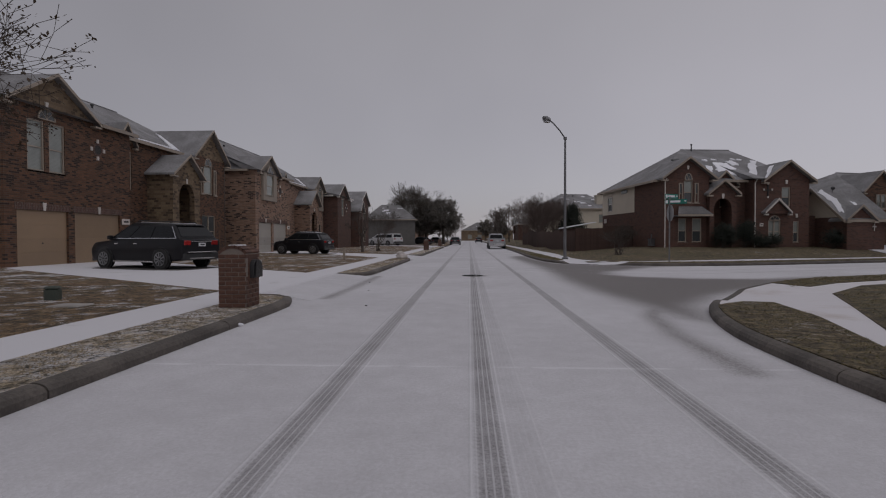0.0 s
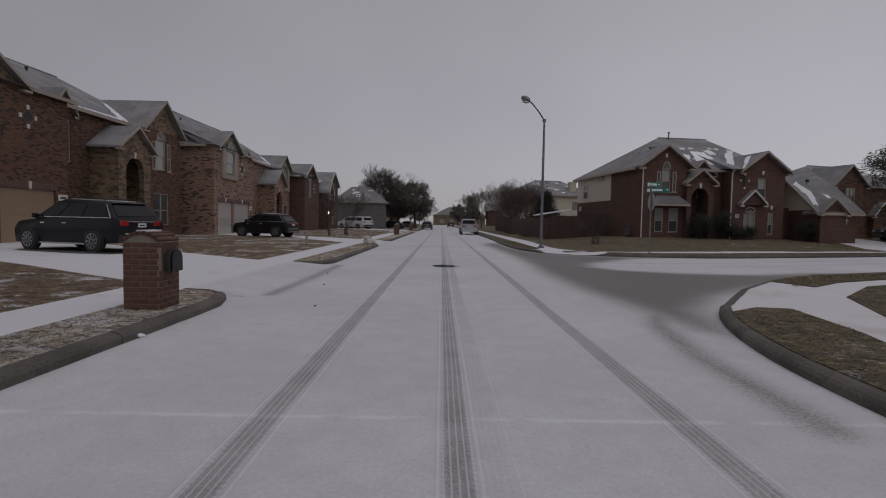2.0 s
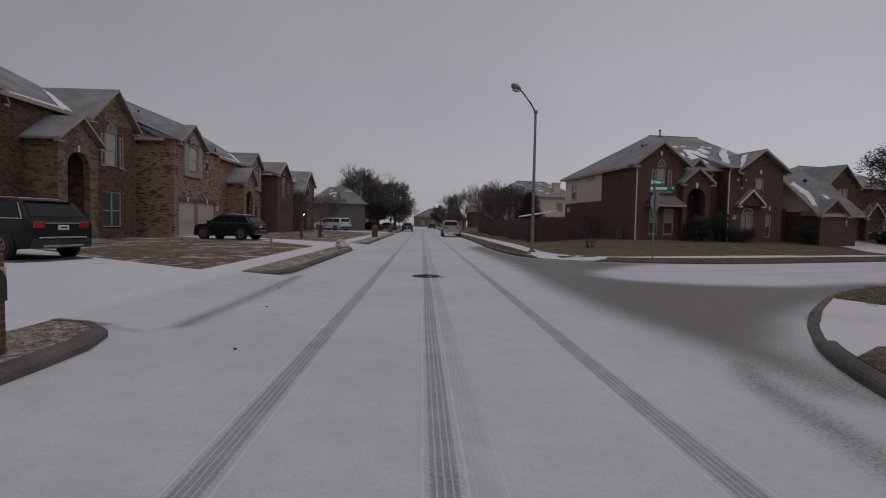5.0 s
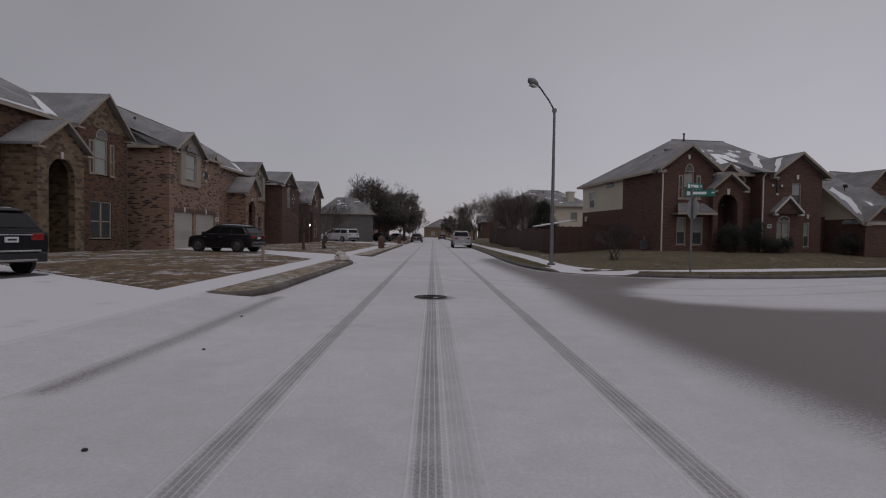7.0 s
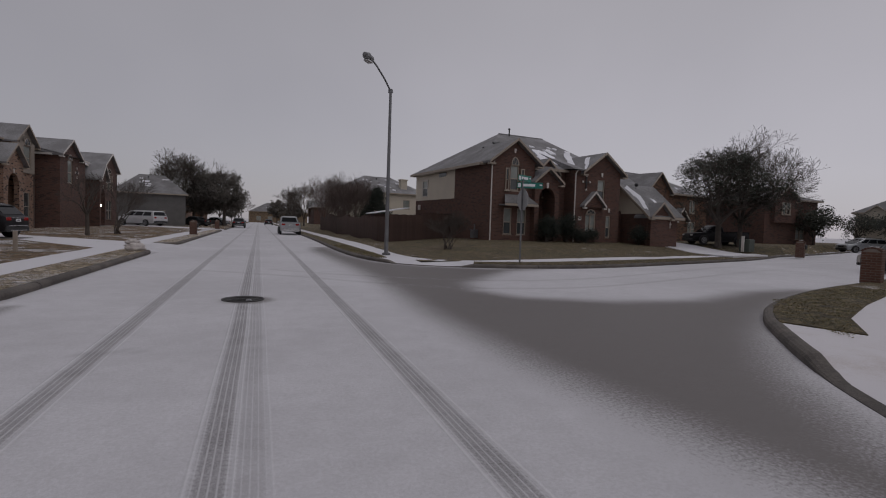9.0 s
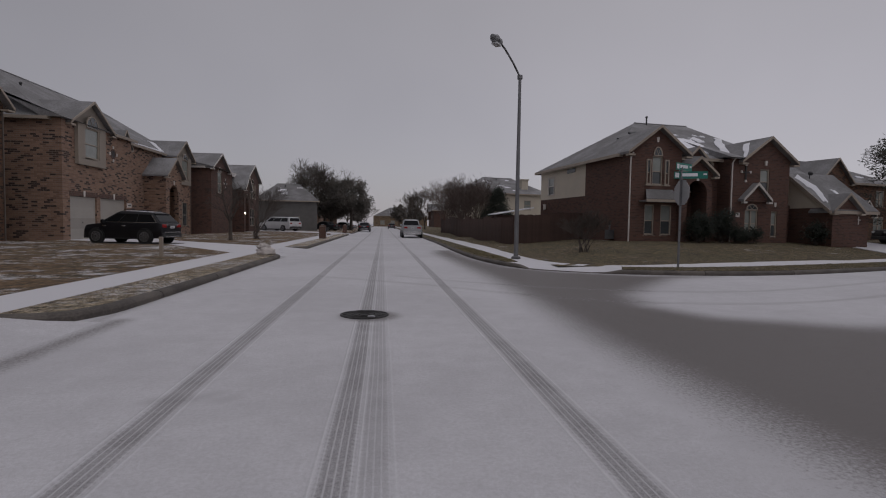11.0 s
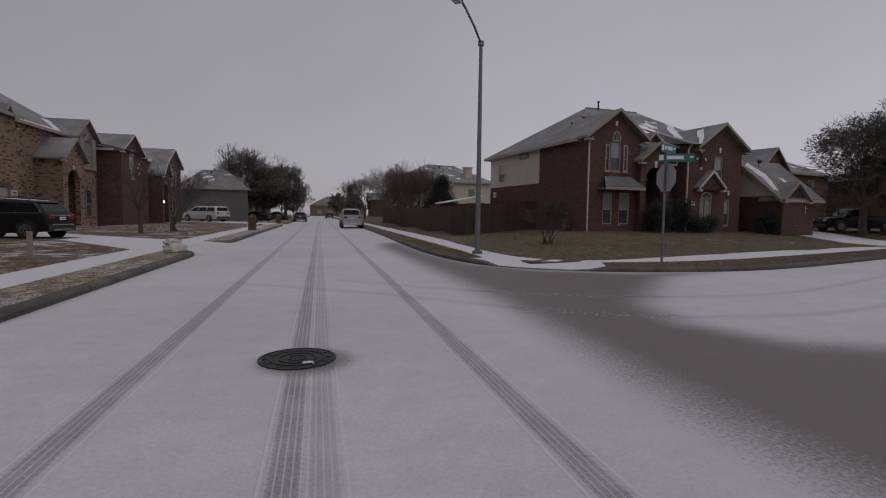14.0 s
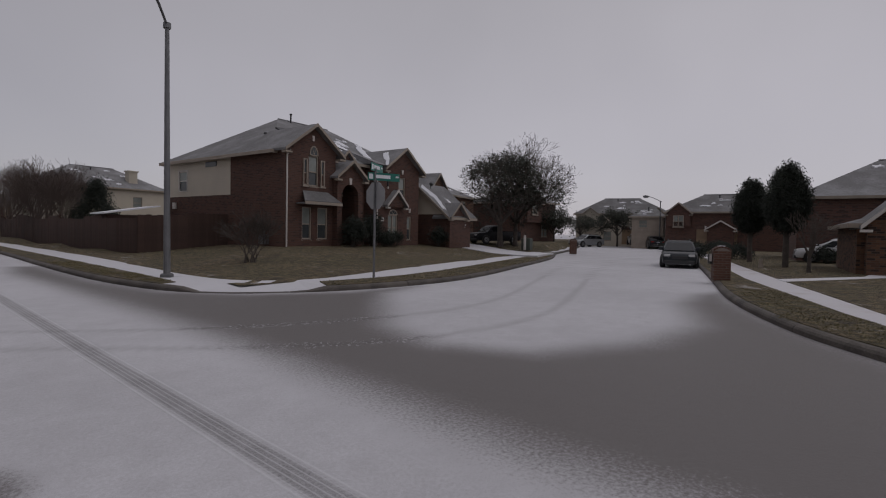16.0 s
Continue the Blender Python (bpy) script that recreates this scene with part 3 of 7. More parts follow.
# street edge, left side, near block with the rounded end at the drive
k_a = [(KX, -40), (KX, -20), (KX, 0), (KX, 6), (KX, 10), (KX, 11.6), (KX - 0.03, 12.3), (KX - 0.22, 12.95), (KX - 0.62, 13.35), (KX - 1.1, 13.45)]
kerb(smoothed(k_a))
slab("grass_strip", offset(smoothed(k_a), 0.15) + [(-5.0, 13.3), (-5.0, -40)], 0.125, M_TURF_S, "frosted straw-coloured grass strip beside the kerb", "grass strip")
slab("pavement", [(-5.0, -40), (-5.0, 62), (-6.1, 62), (-6.1, -40)], 0.128, M_SNOW, "snow-covered concrete pavement slab", "pavement")
slab("lawn", [(-6.1, -40), (-6.1, 14.0), (-11, 17.2), (-17.4, 21.2), (-20.2, 23.1), (-44, 23.1), (-44, -40)], 0.125, M_TURF_L, "brown winter lawn with bare earth and snow", "lawn")
# first drive
slab("driveway", [(-4.9, 19.95), (-5.95, 20.1), (-10.4, 23.4), (-20.2, 31.2), (-20.6, 31.2), (-20.6, 22.9), (-20.2, 23.1), (-17.4, 21.2),
                  (-11, 17.2), (-6.05, 14.0), (-4.9, 13.45)], 0.122, M_SNOW, "snow-covered concrete driveway up to a garage", "driveway")
# second block
k_b = [(-4.95, 19.85), (-4.5, 19.9), (-4.12, 20.15), (-3.92, 20.7), (KX, 21.6), (KX, 24), (KX, 28), (KX, 32.6), (KX - 0.08, 33.3), (KX - 0.4, 33.75), (KX - 1.0, 33.9)]
kerb(smoothed(k_b))
slab("grass_strip", offset(smoothed(k_b), 0.15) + [(-5.0, 33.8), (-5.0, 20.0)], 0.125, M_TURF_S, "frosted straw-coloured grass strip beside the kerb", "grass strip")
slab("lawn", [(-6.1, 20.3), (-6.1, 34.3), (-11, 40.8), (-18.6, 45.4), (-19.4, 45.4), (-19.4, 43.2), (-21.0, 43.0), (-21, 31.3), (-20.2, 31.3), (-10.4, 23.5)], 0.125, M_TURF_L,
     "patchy brown lawn flecked with snow", "lawn")
slab("driveway", [(-4.9, 39.65), (-6.0, 40.4), (-11.6, 45.3), (-18.6, 53.2), (-19.0, 53.2), (-19.0, 45.4), (-18.6, 45.4), (-11, 40.8), (-6.05, 34.3),
                  (-4.9, 33.9)], 0.122, M_SNOW, "snow-covered concrete driveway up to a garage", "driveway")
k_c = [(-4.95, 39.6), (-4.45, 39.6), (-4.02, 39.95), (KX, 40.8), (KX, 44), (KX, 60), (KX, 73), (KX - 0.3, 74), (-4.9, 74.2)]
kerb(smoothed(k_c))
slab("grass_strip", offset(smoothed(k_c), 0.15) + [(-5.0, 74.0), (-5.0, 39.8)], 0.125, M_TURF_S, "frosted straw-coloured grass strip beside the kerb", "grass strip")
slab("lawn", [(-6.1, 40.7), (-6.1, 74.5), (-14, 84), (-17.5, 86), (-17.5, 62), (-19.0, 62), (-19.0, 53.4), (-11.6, 45.4)], 0.125, M_TURF_L, "brown winter lawn with small bare trees", "lawn")
slab("driveway", [(-4.9, 80.2), (-6, 81), (-14, 92), (-24, 100), (-26, 92), (-17.5, 86), (-14, 84), (-6.05, 74.5), (-4.9, 74.2)], 0.122, M_SNOW,
     "snow-covered concrete driveway with a parked van", "driveway")
k_d = [(-4.95, 80.2), (-4.2, 80.3), (KX, 81.5), (KX, 100), (KX, 150), (KX, 260)]
kerb(smoothed(k_d))
slab("lawn", offset(smoothed(k_d), 0.15) + [(-60, 260), (-60, 104), (-24, 100.2), (-14, 92.2), (-6.05, 81.3)], 0.125, M_TURF_L, "brown winter lawns further up the street", "lawn")
slab("lawn", [(-21, 43.2), (-21, 100), (-60, 100), (-60, 23.4), (-44, 23.3), (-21.2, 23.3)], 0.10, M_TURF_L, "brown winter ground behind the houses", "lawn")


def apron(y0, y1):
    """The sloping mouth of a drive, from the street up to the pavement."""
    s = Shape()
    xs, zs = (-3.74, -3.92, -4.32, -4.95), (0.003, 0.014, 0.07, 0.124)
    for i, (x, z) in enumerate(zip(xs, zs)):
        f = max(0, 2 - i) * 0.12
        s.v += [(x, y0 - f, z), (x, y1 + f, z)]
    s.f = [(2 * i, 2 * i + 1, 2 * i + 3, 2 * i + 2) for i in range(3)]
    s.v += [(-3.74, y0 - 0.24, -0.1), (-3.74, y1 + 0.24, -0.1), (-4.95, y0, -0.1), (-4.95, y1, -0.1)]
    s.f += [(8, 9, 1, 0), (10, 6, 7, 11), (8, 0, 2, 4, 6, 10), (9, 11, 7, 5, 3, 1)]
    tagged(part("driveway_apron", s, M_STREET), "sloping snow-covered mouth of a concrete drive", "driveway", kind="structure")


for a_, b_ in ((13.42, 19.85), (33.9, 39.62), (74.2, 80.2)):
    apron(a_, b_)

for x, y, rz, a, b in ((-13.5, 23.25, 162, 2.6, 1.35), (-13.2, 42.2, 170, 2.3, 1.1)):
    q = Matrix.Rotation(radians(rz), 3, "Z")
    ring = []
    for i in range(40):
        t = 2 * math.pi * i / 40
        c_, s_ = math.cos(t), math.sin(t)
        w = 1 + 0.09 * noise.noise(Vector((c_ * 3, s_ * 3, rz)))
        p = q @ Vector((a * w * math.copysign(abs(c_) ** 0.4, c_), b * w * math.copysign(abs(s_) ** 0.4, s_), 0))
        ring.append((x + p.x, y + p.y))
    slab("bare_concrete", ring, 0.127, M_CONCD, "dark bare concrete under a parked car", "driveway", 0.1)

# south-east corner
k_r = [(45, 30.3), (28, 24.4), (19, 21.5), (13.5, 19.75), (10, 18.2), (8.2, 17.0), (6.9, 15.75), (5.7, 14.45), (4.85, 13.3), (4.15, 12.2), (3.6, 10.9), (3.2, 9.4), (3.05, 8.0), (3.0, 6.7), (3.0, 4),
       (3.0, -10), (3.0, -40)]
SE = smoothed(k_r)
kerb(SE)
se_in = offset(SE, 0.15)
slab("pavement", se_in + [(4.6, -40), (4.6, 8.2), (5.0, 9.2), (6.3, 11.6), (7.4, 13.7), (9.4, 15.6), (12.0, 16.8), (16.5, 18.4), (19.5, 19.5), (28, 22.4), (45, 28.2)], 0.125, M_RAMP,
     "snow-dusted concrete pavement and corner ramp", "pavement")
cut_m = [p for p in se_in if p[1] < 11.9]
slab("grass_strip", cut_m + [(3.35, -40), (3.5, 2), (3.75, 7), (4.3, 8.6), (4.9, 10.3), (5.25, 12.1), (4.75, 12.2)], 0.145, M_TURF_R, "short brown-green grass strip on a street corner", "grass strip", 0.3)
cut_n = [p for p in se_in if p[1] > 16.0]
slab("grass_strip", cut_n + [(7.95, 15.25), (9.3, 16.3), (11.6, 17.4), (16.0, 19.2), (19.2, 20.5), (28, 23.4), (45, 29.2)], 0.145, M_TURF_R, "short brown-green grass strip on a street corner", "grass strip", 0.3)
slab("lawn", [(4.6, -40), (4.6, 8.2), (5.0, 9.2), (6.3, 11.6), (7.4, 13.7), (9.4, 15.6), (12.0, 16.8), (16.5, 18.4), (19.5, 19.5), (28, 22.4), (60, 33), (90, 30), (90, -40)], 0.135, M_TURF_R,
     "brown-green winter lawn behind a corner pavement", "lawn", 0.3)
slab("garden_path", [(19.9, 19.7), (24.3, 17.6), (40, 16.5), (40, 15.9), (24.2, 17.0), (19.0, 19.35)], 0.142, M_SNOW, "narrow snow-covered path across a lawn", "path", 0.1)

# north-east corner
k_n = [(4.05, 260), (4.05, 120), (4.0, 70), (3.95, 50), (3.75, 40), (3.75, 34), (4.0, 31.0), (4.45, 29.2), (5.2, 28.15), (6.3, 27.45), (7.6, 26.98), (9.2, 26.8), (11.2, 26.85), (13.8, 27.45), (18.2, 29.0), (27, 32.3), (34, 35.9)]
NE = smoothed(k_n)
kerb(NE)
ne_in = offset(NE, 0.15)
inner = [(6.35, 260), (6.35, 120), (6.3, 70), (6.25, 45), (5.95, 36), (5.8, 33), (5.95, 30.6), (6.6, 29.4), (7.9, 28.95), (9.5, 29.35), (11.6, 30.1), (19, 32.6), (27.6, 35.2), (34, 38)]
walk_in = smoothed(inner)
slab("pavement", ne_in + walk_in[::-1], 0.125, M_SNOW, "snow-covered concrete pavement round a corner", "pavement")
s1 = [p for p in ne_in if p[1] > 29.9]
s1 = [p for p in s1 if p[0] < 6]
slab("grass_strip", s1 + [(4.75, 30.2), (4.85, 33), (4.95, 45), (5.1, 70), (5.15, 260)], 0.145, M_TURF_R, "brown grass strip between kerb and pavement", "grass strip", 0.3)
s2 = [p for p in ne_in if p[0] > 7.0]
slab("grass_strip", s2 + [(34, 37.0), (27.3, 33.9), (19, 30.9), (13.3, 28.9), (11, 28.3), (9.4, 28.1), (7.6, 28.15)], 0.145, M_TURF_R, "brown grass strip between kerb and pavement", "grass strip", 0.3)


def lot_height(x, y):
    """The corner lot rises from the pavement to the house."""
    d = min(math.dist((x, y), p) for p in walk_in[::3])
    t = min(1.0, d / 8.5)
    return 0.135 + 0.50 * t * t * (3 - 2 * t)


LOT = walk_in + [(40, 40.1), (48, 43.4), (58, 47.9), (90, 60), (90, 260)]
lot = Shape()
lx = [5.7, 6.1, 6.6, 7.2, 8, 9, 10, 11, 12, 13, 14, 15, 16, 18, 20, 22, 24, 26, 28, 30] + list(range(31, 60)) + [64, 70, 80, 90]
ly = [28.7, 29.1, 29.5, 30, 30.5, 31, 31.6, 32.2, 33, 34, 35, 36, 37, 38, 39, 40, 41, 42, 43, 44, 45, 46, 47, 48, 50, 52, 54, 56, 59, 62, 70, 90, 130, 260]
for y in ly:
    for x in lx:
        lot.v.append((x, y, lot_height(x, y)))
nl = len(lx)


def in_lot(x, y):
    return inside_distance(np.array([x]), np.array([y]), LOT)[0] > -0.9


lot.f = [(j * nl + i, j * nl + i + 1, (j + 1) * nl + i + 1, (j + 1) * nl + i) for j in range(len(ly) - 1) for i in range(nl - 1)
         if in_lot((lx[i] + lx[i + 1]) / 2, (ly[j] + ly[j + 1]) / 2)]
for i, (x, y, z) in enumerate(lot.v):
    if inside_distance(np.array([x]), np.array([y]), LOT)[0] < 0:
        lot.v[i] = (x, y, 0.10 if x < 32 else -0.06)
tagged(part("lawn", lot, M_TURF_R, smooth=True, fix=False), "sloping brown-green winter lawn of a corner lot", "lawn", kind="structure")
kerb(smoothed([(34, 35.9), (40, 38.2), (48, 41.5), (58, 46)]), "weathered grey concrete kerb up the side street")
dr = Shape()
d_left, d_right = smoothed([(25.6, 32.4), (26.6, 36), (28, 40), (28.5, 46)]), smoothed([(30.8, 34.3), (32.6, 38.7), (33.6, 42), (34, 46)])
for i in range(13):
    (xa, ya), (xb, yb) = d_left[i * (len(d_left) - 1) // 12], d_right[i * (len(d_right) - 1) // 12]
    for j in range(5):
        x, y = xa + (xb - xa) * j / 4, ya + (yb - ya) * j / 4
        dr.v.append((x, y, lot_height(x, y) + 0.035))
n_top = len(dr.v)
dr.v += [(x, y, z - 0.3) for x, y, z in dr.v]
for o in (0, n_top):
    dr.f += [(o + i * 5 + j, o + i * 5 + j + 1, o + i * 5 + j + 6, o + i * 5 + j + 5) for i in range(12) for j in range(4)]
rim_ = [i * 5 for i in range(13)] + [61, 62, 63] + [i * 5 + 4 for i in range(12, -1, -1)] + [3, 2, 1]
dr.f += [(a, b, b + n_top, a + n_top) for a, b in zip(rim_, rim_[1:] + rim_[:1])]
tagged(part("driveway", dr, M_SNOW), "snow-covered driveway of a brick house", "driveway", kind="structure")

# grass blades where the camera passes close


def blades(name, poly, z, count, seed, h0, h1, label, material=None):
    rng = random.Random(seed)
    xs, ys = [p[0] for p in poly], [p[1] for p in poly]
    s = Shape()
    pts = np.array([(rng.uniform(min(xs), max(xs)), rng.uniform(min(ys), max(ys))) for _ in range(count * 3)])
    ok = inside_distance(pts[:, 0], pts[:, 1], poly) > 0.0
    for x, y in pts[ok][:count]:
        if noise.noise(Vector((x * 1.6, y * 1.6, 0))) < -0.18:
            continue
        a, h, w = rng.uniform(0, 6.28), rng.uniform(h0, h1), rng.uniform(0.006, 0.014)
        lx_, ly_ = rng.uniform(-0.04, 0.04), rng.uniform(-0.04, 0.04)
        s.add([(x - w * math.cos(a), y - w * math.sin(a), z), (x + w * math.cos(a), y + w * math.sin(a), z), (x + lx_, y + ly_, z + h)], [(0, 1, 2)])
    return tagged(part(name, s, material or M_BLADE, fix=False), label, "grass", kind="stuff")


blades("grass", cut_m[:40] + [(3.3, 4.0), (3.75, 7), (4.3, 8.6), (4.9, 10.3), (5.25, 12.1), (4.75, 12.2)], 0.143, 9000, 3, 0.008, 0.03, "short dry brown-green grass blades")
blades("grass", [(7.4, 15.1), (9.3, 16.3), (11.6, 17.4), (16.0, 19.2), (15, 20), (10, 18.2), (8.3, 16.9)], 0.143, 7000, 4, 0.008, 0.03, "short dry brown-green grass blades")
blades("grass", [(-4.05, 2), (-4.05, 12.4), (-4.4, 13.2), (-4.98, 13.2), (-4.98, 2)], 0.122, 9000, 5, 0.006, 0.022, "short straw-coloured frosted grass blades", M_BLADES)
blades("grass", [(-6.15, 4), (-6.15, 13.9), (-11, 17.0), (-13, 17), (-13, 6)], 0.122, 8000, 6, 0.006, 0.025, "short straw-coloured dry grass blades", M_BLADES)
blades("grass", [(-4.05, 21), (-4.05, 33), (-4.98, 33), (-4.98, 21)], 0.122, 7000, 7, 0.006, 0.028, "short straw-coloured frosted grass blades", M_BLADES)
blades("grass", [(5.1, 8.9), (6.4, 11.6), (7.5, 13.6), (12, 16.7), (12, 9)], 0.133, 8000, 8, 0.008, 0.03, "short dry brown-green grass blades")
blades("grass", s2[:40] + [(19, 30.9), (13.3, 28.9), (11, 28.3), (9.4, 28.1), (7.6, 28.15)], 0.143, 9000, 9, 0.01, 0.045, "short dry brown-green grass blades")
blades("grass", [(4.35, 30.4), (4.0, 33), (3.95, 40), (4.9, 40), (4.85, 33), (4.75, 30.4)], 0.143, 5000, 10, 0.01, 0.045, "short dry brown-green grass blades")
# ---------------------------------------------------------------- houses
# A house stands on its own axes: x along the front, y into the depth, z up; the front faces -y.


def wall_cells(s, x0, x1, z0, z1, y, th, holes=()):
    """A wall with square openings that go through it."""
    xs = sorted({x0, x1, *[h[0] for h in holes], *[h[1] for h in holes]})
    zs = sorted({z0, z1, *[h[2] for h in holes], *[h[3] for h in holes]})
    for a, b in zip(xs, xs[1:]):
        for c, d in zip(zs, zs[1:]):
            mx, mz = (a + b) / 2, (c + d) / 2
            if not any(h[0] < mx < h[1] and h[2] < mz < h[3] for h in holes):
                s.box(a, y, c, b, y + th, d)
    return s


def window(house, x0, x1, z0, z1, y, sashes=1, arch=0.0, pane=None, frame_m=None, side_slits=False):
    """A sash window set back in its opening, with an arched light above if arch > 0."""
    pane, frame_m = pane or M_PANE, frame_m or M_TRIM
    w = 0.07
    s = Shape()
    s.box(x0, y - 0.015, z0, x0 + w, y + 0.12, z1).box(x1 - w, y - 0.015, z0, x1, y + 0.12, z1)
    s.box(x0 + w, y - 0.015, z1 - w, x1 - w, y + 0.12, z1).box(x0 + w, y - 0.015, z0, x1 - w, y + 0.12, z0 + w)
    step = (x1 - x0) / sashes
    for i in range(1, sashes):
        s.box(x0 + i * step - 0.05, y - 0.01, z0 + w, x0 + i * step + 0.05, y + 0.12, z1 - w)
    zm = z0 + (z1 - z0) * 0.47
    for i in range(sashes):
        s.box(x0 + i * step + w, y + 0.02, zm - 0.03, x0 + (i + 1) * step - w, y + 0.10, zm + 0.03)
    if arch:
        cx, r = (x0 + x1) / 2, (x1 - x0) / 2 * 0.86
        ring = [(math.cos(a), math.sin(a)) for a in np.linspace(0, math.pi, 13)]
        for (c0, s0), (c1, s1) in zip(ring, ring[1:]):
            s.prism([(cx + r * c0, y - 0.095, z1 + 0.04 + arch * s0), (cx + r * c1, y - 0.095, z1 + 0.04 + arch * s1),
                     (cx + (r - 0.07) * c1, y - 0.095, z1 + 0.04 + (arch - 0.07) * s1), (cx + (r - 0.07) * c0, y - 0.095, z1 + 0.04 + (arch - 0.07) * s0)], (0, 0, 0), (0, 0.06, 0))
        s.box(cx - r, y - 0.095, z1, cx + r, y + 0.03, z1 + 0.05)
        for a in (math.pi / 3, 2 * math.pi / 3):
            s.tube((cx, y - 0.085, z1 + 0.05), (cx + (r - 0.05) * math.cos(a), y - 0.085, z1 + 0.04 + (arch - 0.05) * math.sin(a)), 0.015, 0.015, 4)
    ob = part("window", s, frame_m, house)
    part("window_sill", Shape().box(x0 - 0.06, y - 0.06, z0 - 0.07, x1 + 0.06, y + 0.10, z0), frame_m, ob)
    for i in range(sashes):
        a, b = x0 + i * step + w, x0 + (i + 1) * step - w
        part("pane", Shape().box(a, y + 0.06, z0 + w, b, y + 0.075, zm - 0.03), M_PANED if sashes == 1 and x1 - x0 < 0.9 else pane, ob)
        part("pane", Shape().box(a, y + 0.04, zm + 0.03, b, y + 0.055, z1 - w), pane, ob)
    if arch:
        cx, r = (x0 + x1) / 2, (x1 - x0) / 2 * 0.86 - 0.05
        poly = [(cx + r * math.cos(a), y - 0.078, z1 + 0.045 + (arch - 0.05) * math.sin(a)) for a in np.linspace(0, math.pi, 13)]
        part("pane", Shape().prism(poly, (0, 0, 0), (0, 0.01, 0)), M_PANED, ob)
    return ob


def fanlight(house, cx, z, r, y):
    """A small half-round light with its own frame, spokes and keystone."""
    ring = [(math.cos(a), math.sin(a)) for a in np.linspace(0, math.pi, 13)]
    s = Shape()
    for (c0, s0), (c1, s1) in zip(ring, ring[1:]):
        s.prism([(cx + r * c0, y - 0.05, z + r * s0), (cx + r * c1, y - 0.05, z + r * s1), (cx + (r - 0.06) * c1, y - 0.05, z + (r - 0.06) * s1), (cx + (r - 0.06) * c0, y - 0.05, z + (r - 0.06) * s0)], (0, 0, 0), (0, 0.045, 0))
    s.box(cx - r, y - 0.05, z - 0.05, cx + r, y - 0.005, z)
    for a in (math.pi / 4, math.pi / 2, 3 * math.pi / 4):
        s.tube((cx, y - 0.04, z), (cx + (r - 0.04) * math.cos(a), y - 0.04, z + (r - 0.04) * math.sin(a)), 0.014, 0.014, 4)
    ob = part("fanlight", s, M_TRIM, house, "half-round window with dark glass")
    part("pane", Shape().prism([(cx + (r - 0.04) * c0, y - 0.03, z + (r - 0.04) * s0) for c0, s0 in ring], (0, 0, 0), (0, 0.02, 0)), M_PANED, ob)
    part("keystone", Shape().prism([(cx - 0.05, y - 0.06, z + r - 0.02), (cx + 0.05, y - 0.06, z + r - 0.02), (cx + 0.09, y - 0.06, z + r + 0.3), (cx - 0.09, y - 0.06, z + r + 0.3)], (0, 0, 0), (0, 0.055, 0)), M_TRIMW, ob)


def hole(x0, x1, z0, z1, *_):
    return (x0, x1, z0, z1)


def ragged(corners, rng, n=5, jitter=0.09):
    """An outline through the corners with uneven, melted edges."""
    out = []
    for (x0, y0), (x1, y1) in zip(corners, corners[1:] + corners[:1]):
        for i in range(n):
            t = i / n
            out.append((x0 + (x1 - x0) * t + rng.uniform(-jitter, jitter), y0 + (y1 - y0) * t + rng.uniform(-jitter, jitter)))
    return out


def snow_patch(house, corners, height, seed, n=5, jitter=0.09, label="thin melting snow left on the shingles"):
    rng = random.Random(seed)
    part("snow_patch", Shape().prism([(x, y, height(x, y)) for x, y in ragged(corners, rng, n, jitter)], (0, 0, -0.04), (0, 0, 0.03)), M_PATCH, house, label)


def gable_roof(house, cx, half, y0, y1, z_eave, z_peak, roof_m, trim_m, over=0.35, wall_m=None, wall_th=0.3, wall_y=None):
    """A gable: triangle of wall, two roof slopes and barge boards."""
    k = (z_peak - z_eave) / half
    if wall_m:
        wy = y0 if wall_y is None else wall_y
        part("gable_wall", Shape().prism([(cx - half, wy, z_eave), (cx + half, wy, z_eave), (cx, wy, z_peak)], (0, 0, 0), (0, wall_th, 0)), wall_m, house)
    for sgn in (-1, 1):
        e = (cx + sgn * (half + over), z_eave - k * over)
        s = Shape()
        poly = [(cx, y0 - over, z_peak + 0.02), (e[0], y0 - over, e[1] + 0.02), (e[0], y0 - over, e[1] + 0.15), (cx, y0 - over, z_peak + 0.17)]
        s.prism(poly, (0, 0, 0), (0, y1 - y0 + over, 0))
        part("roof", s, roof_m, house)
        b = Shape().prism([(cx, 0, z_peak + 0.185), (e[0], 0, e[1] + 0.165), (e[0], 0, e[1] + 0.0), (cx, 0, z_peak + 0.02)], (0, y0 - over - 0.04, 0), (0, y0 - over - 0.002, 0))
        part("barge_board", b, trim_m, house)
        part("eave_return", Shape().box(e[0], y0 - over - 0.03, e[1] - 0.10, e[0] - sgn * over * 1.5, y0 - 0.004, e[1] + 0.0), trim_m, house)


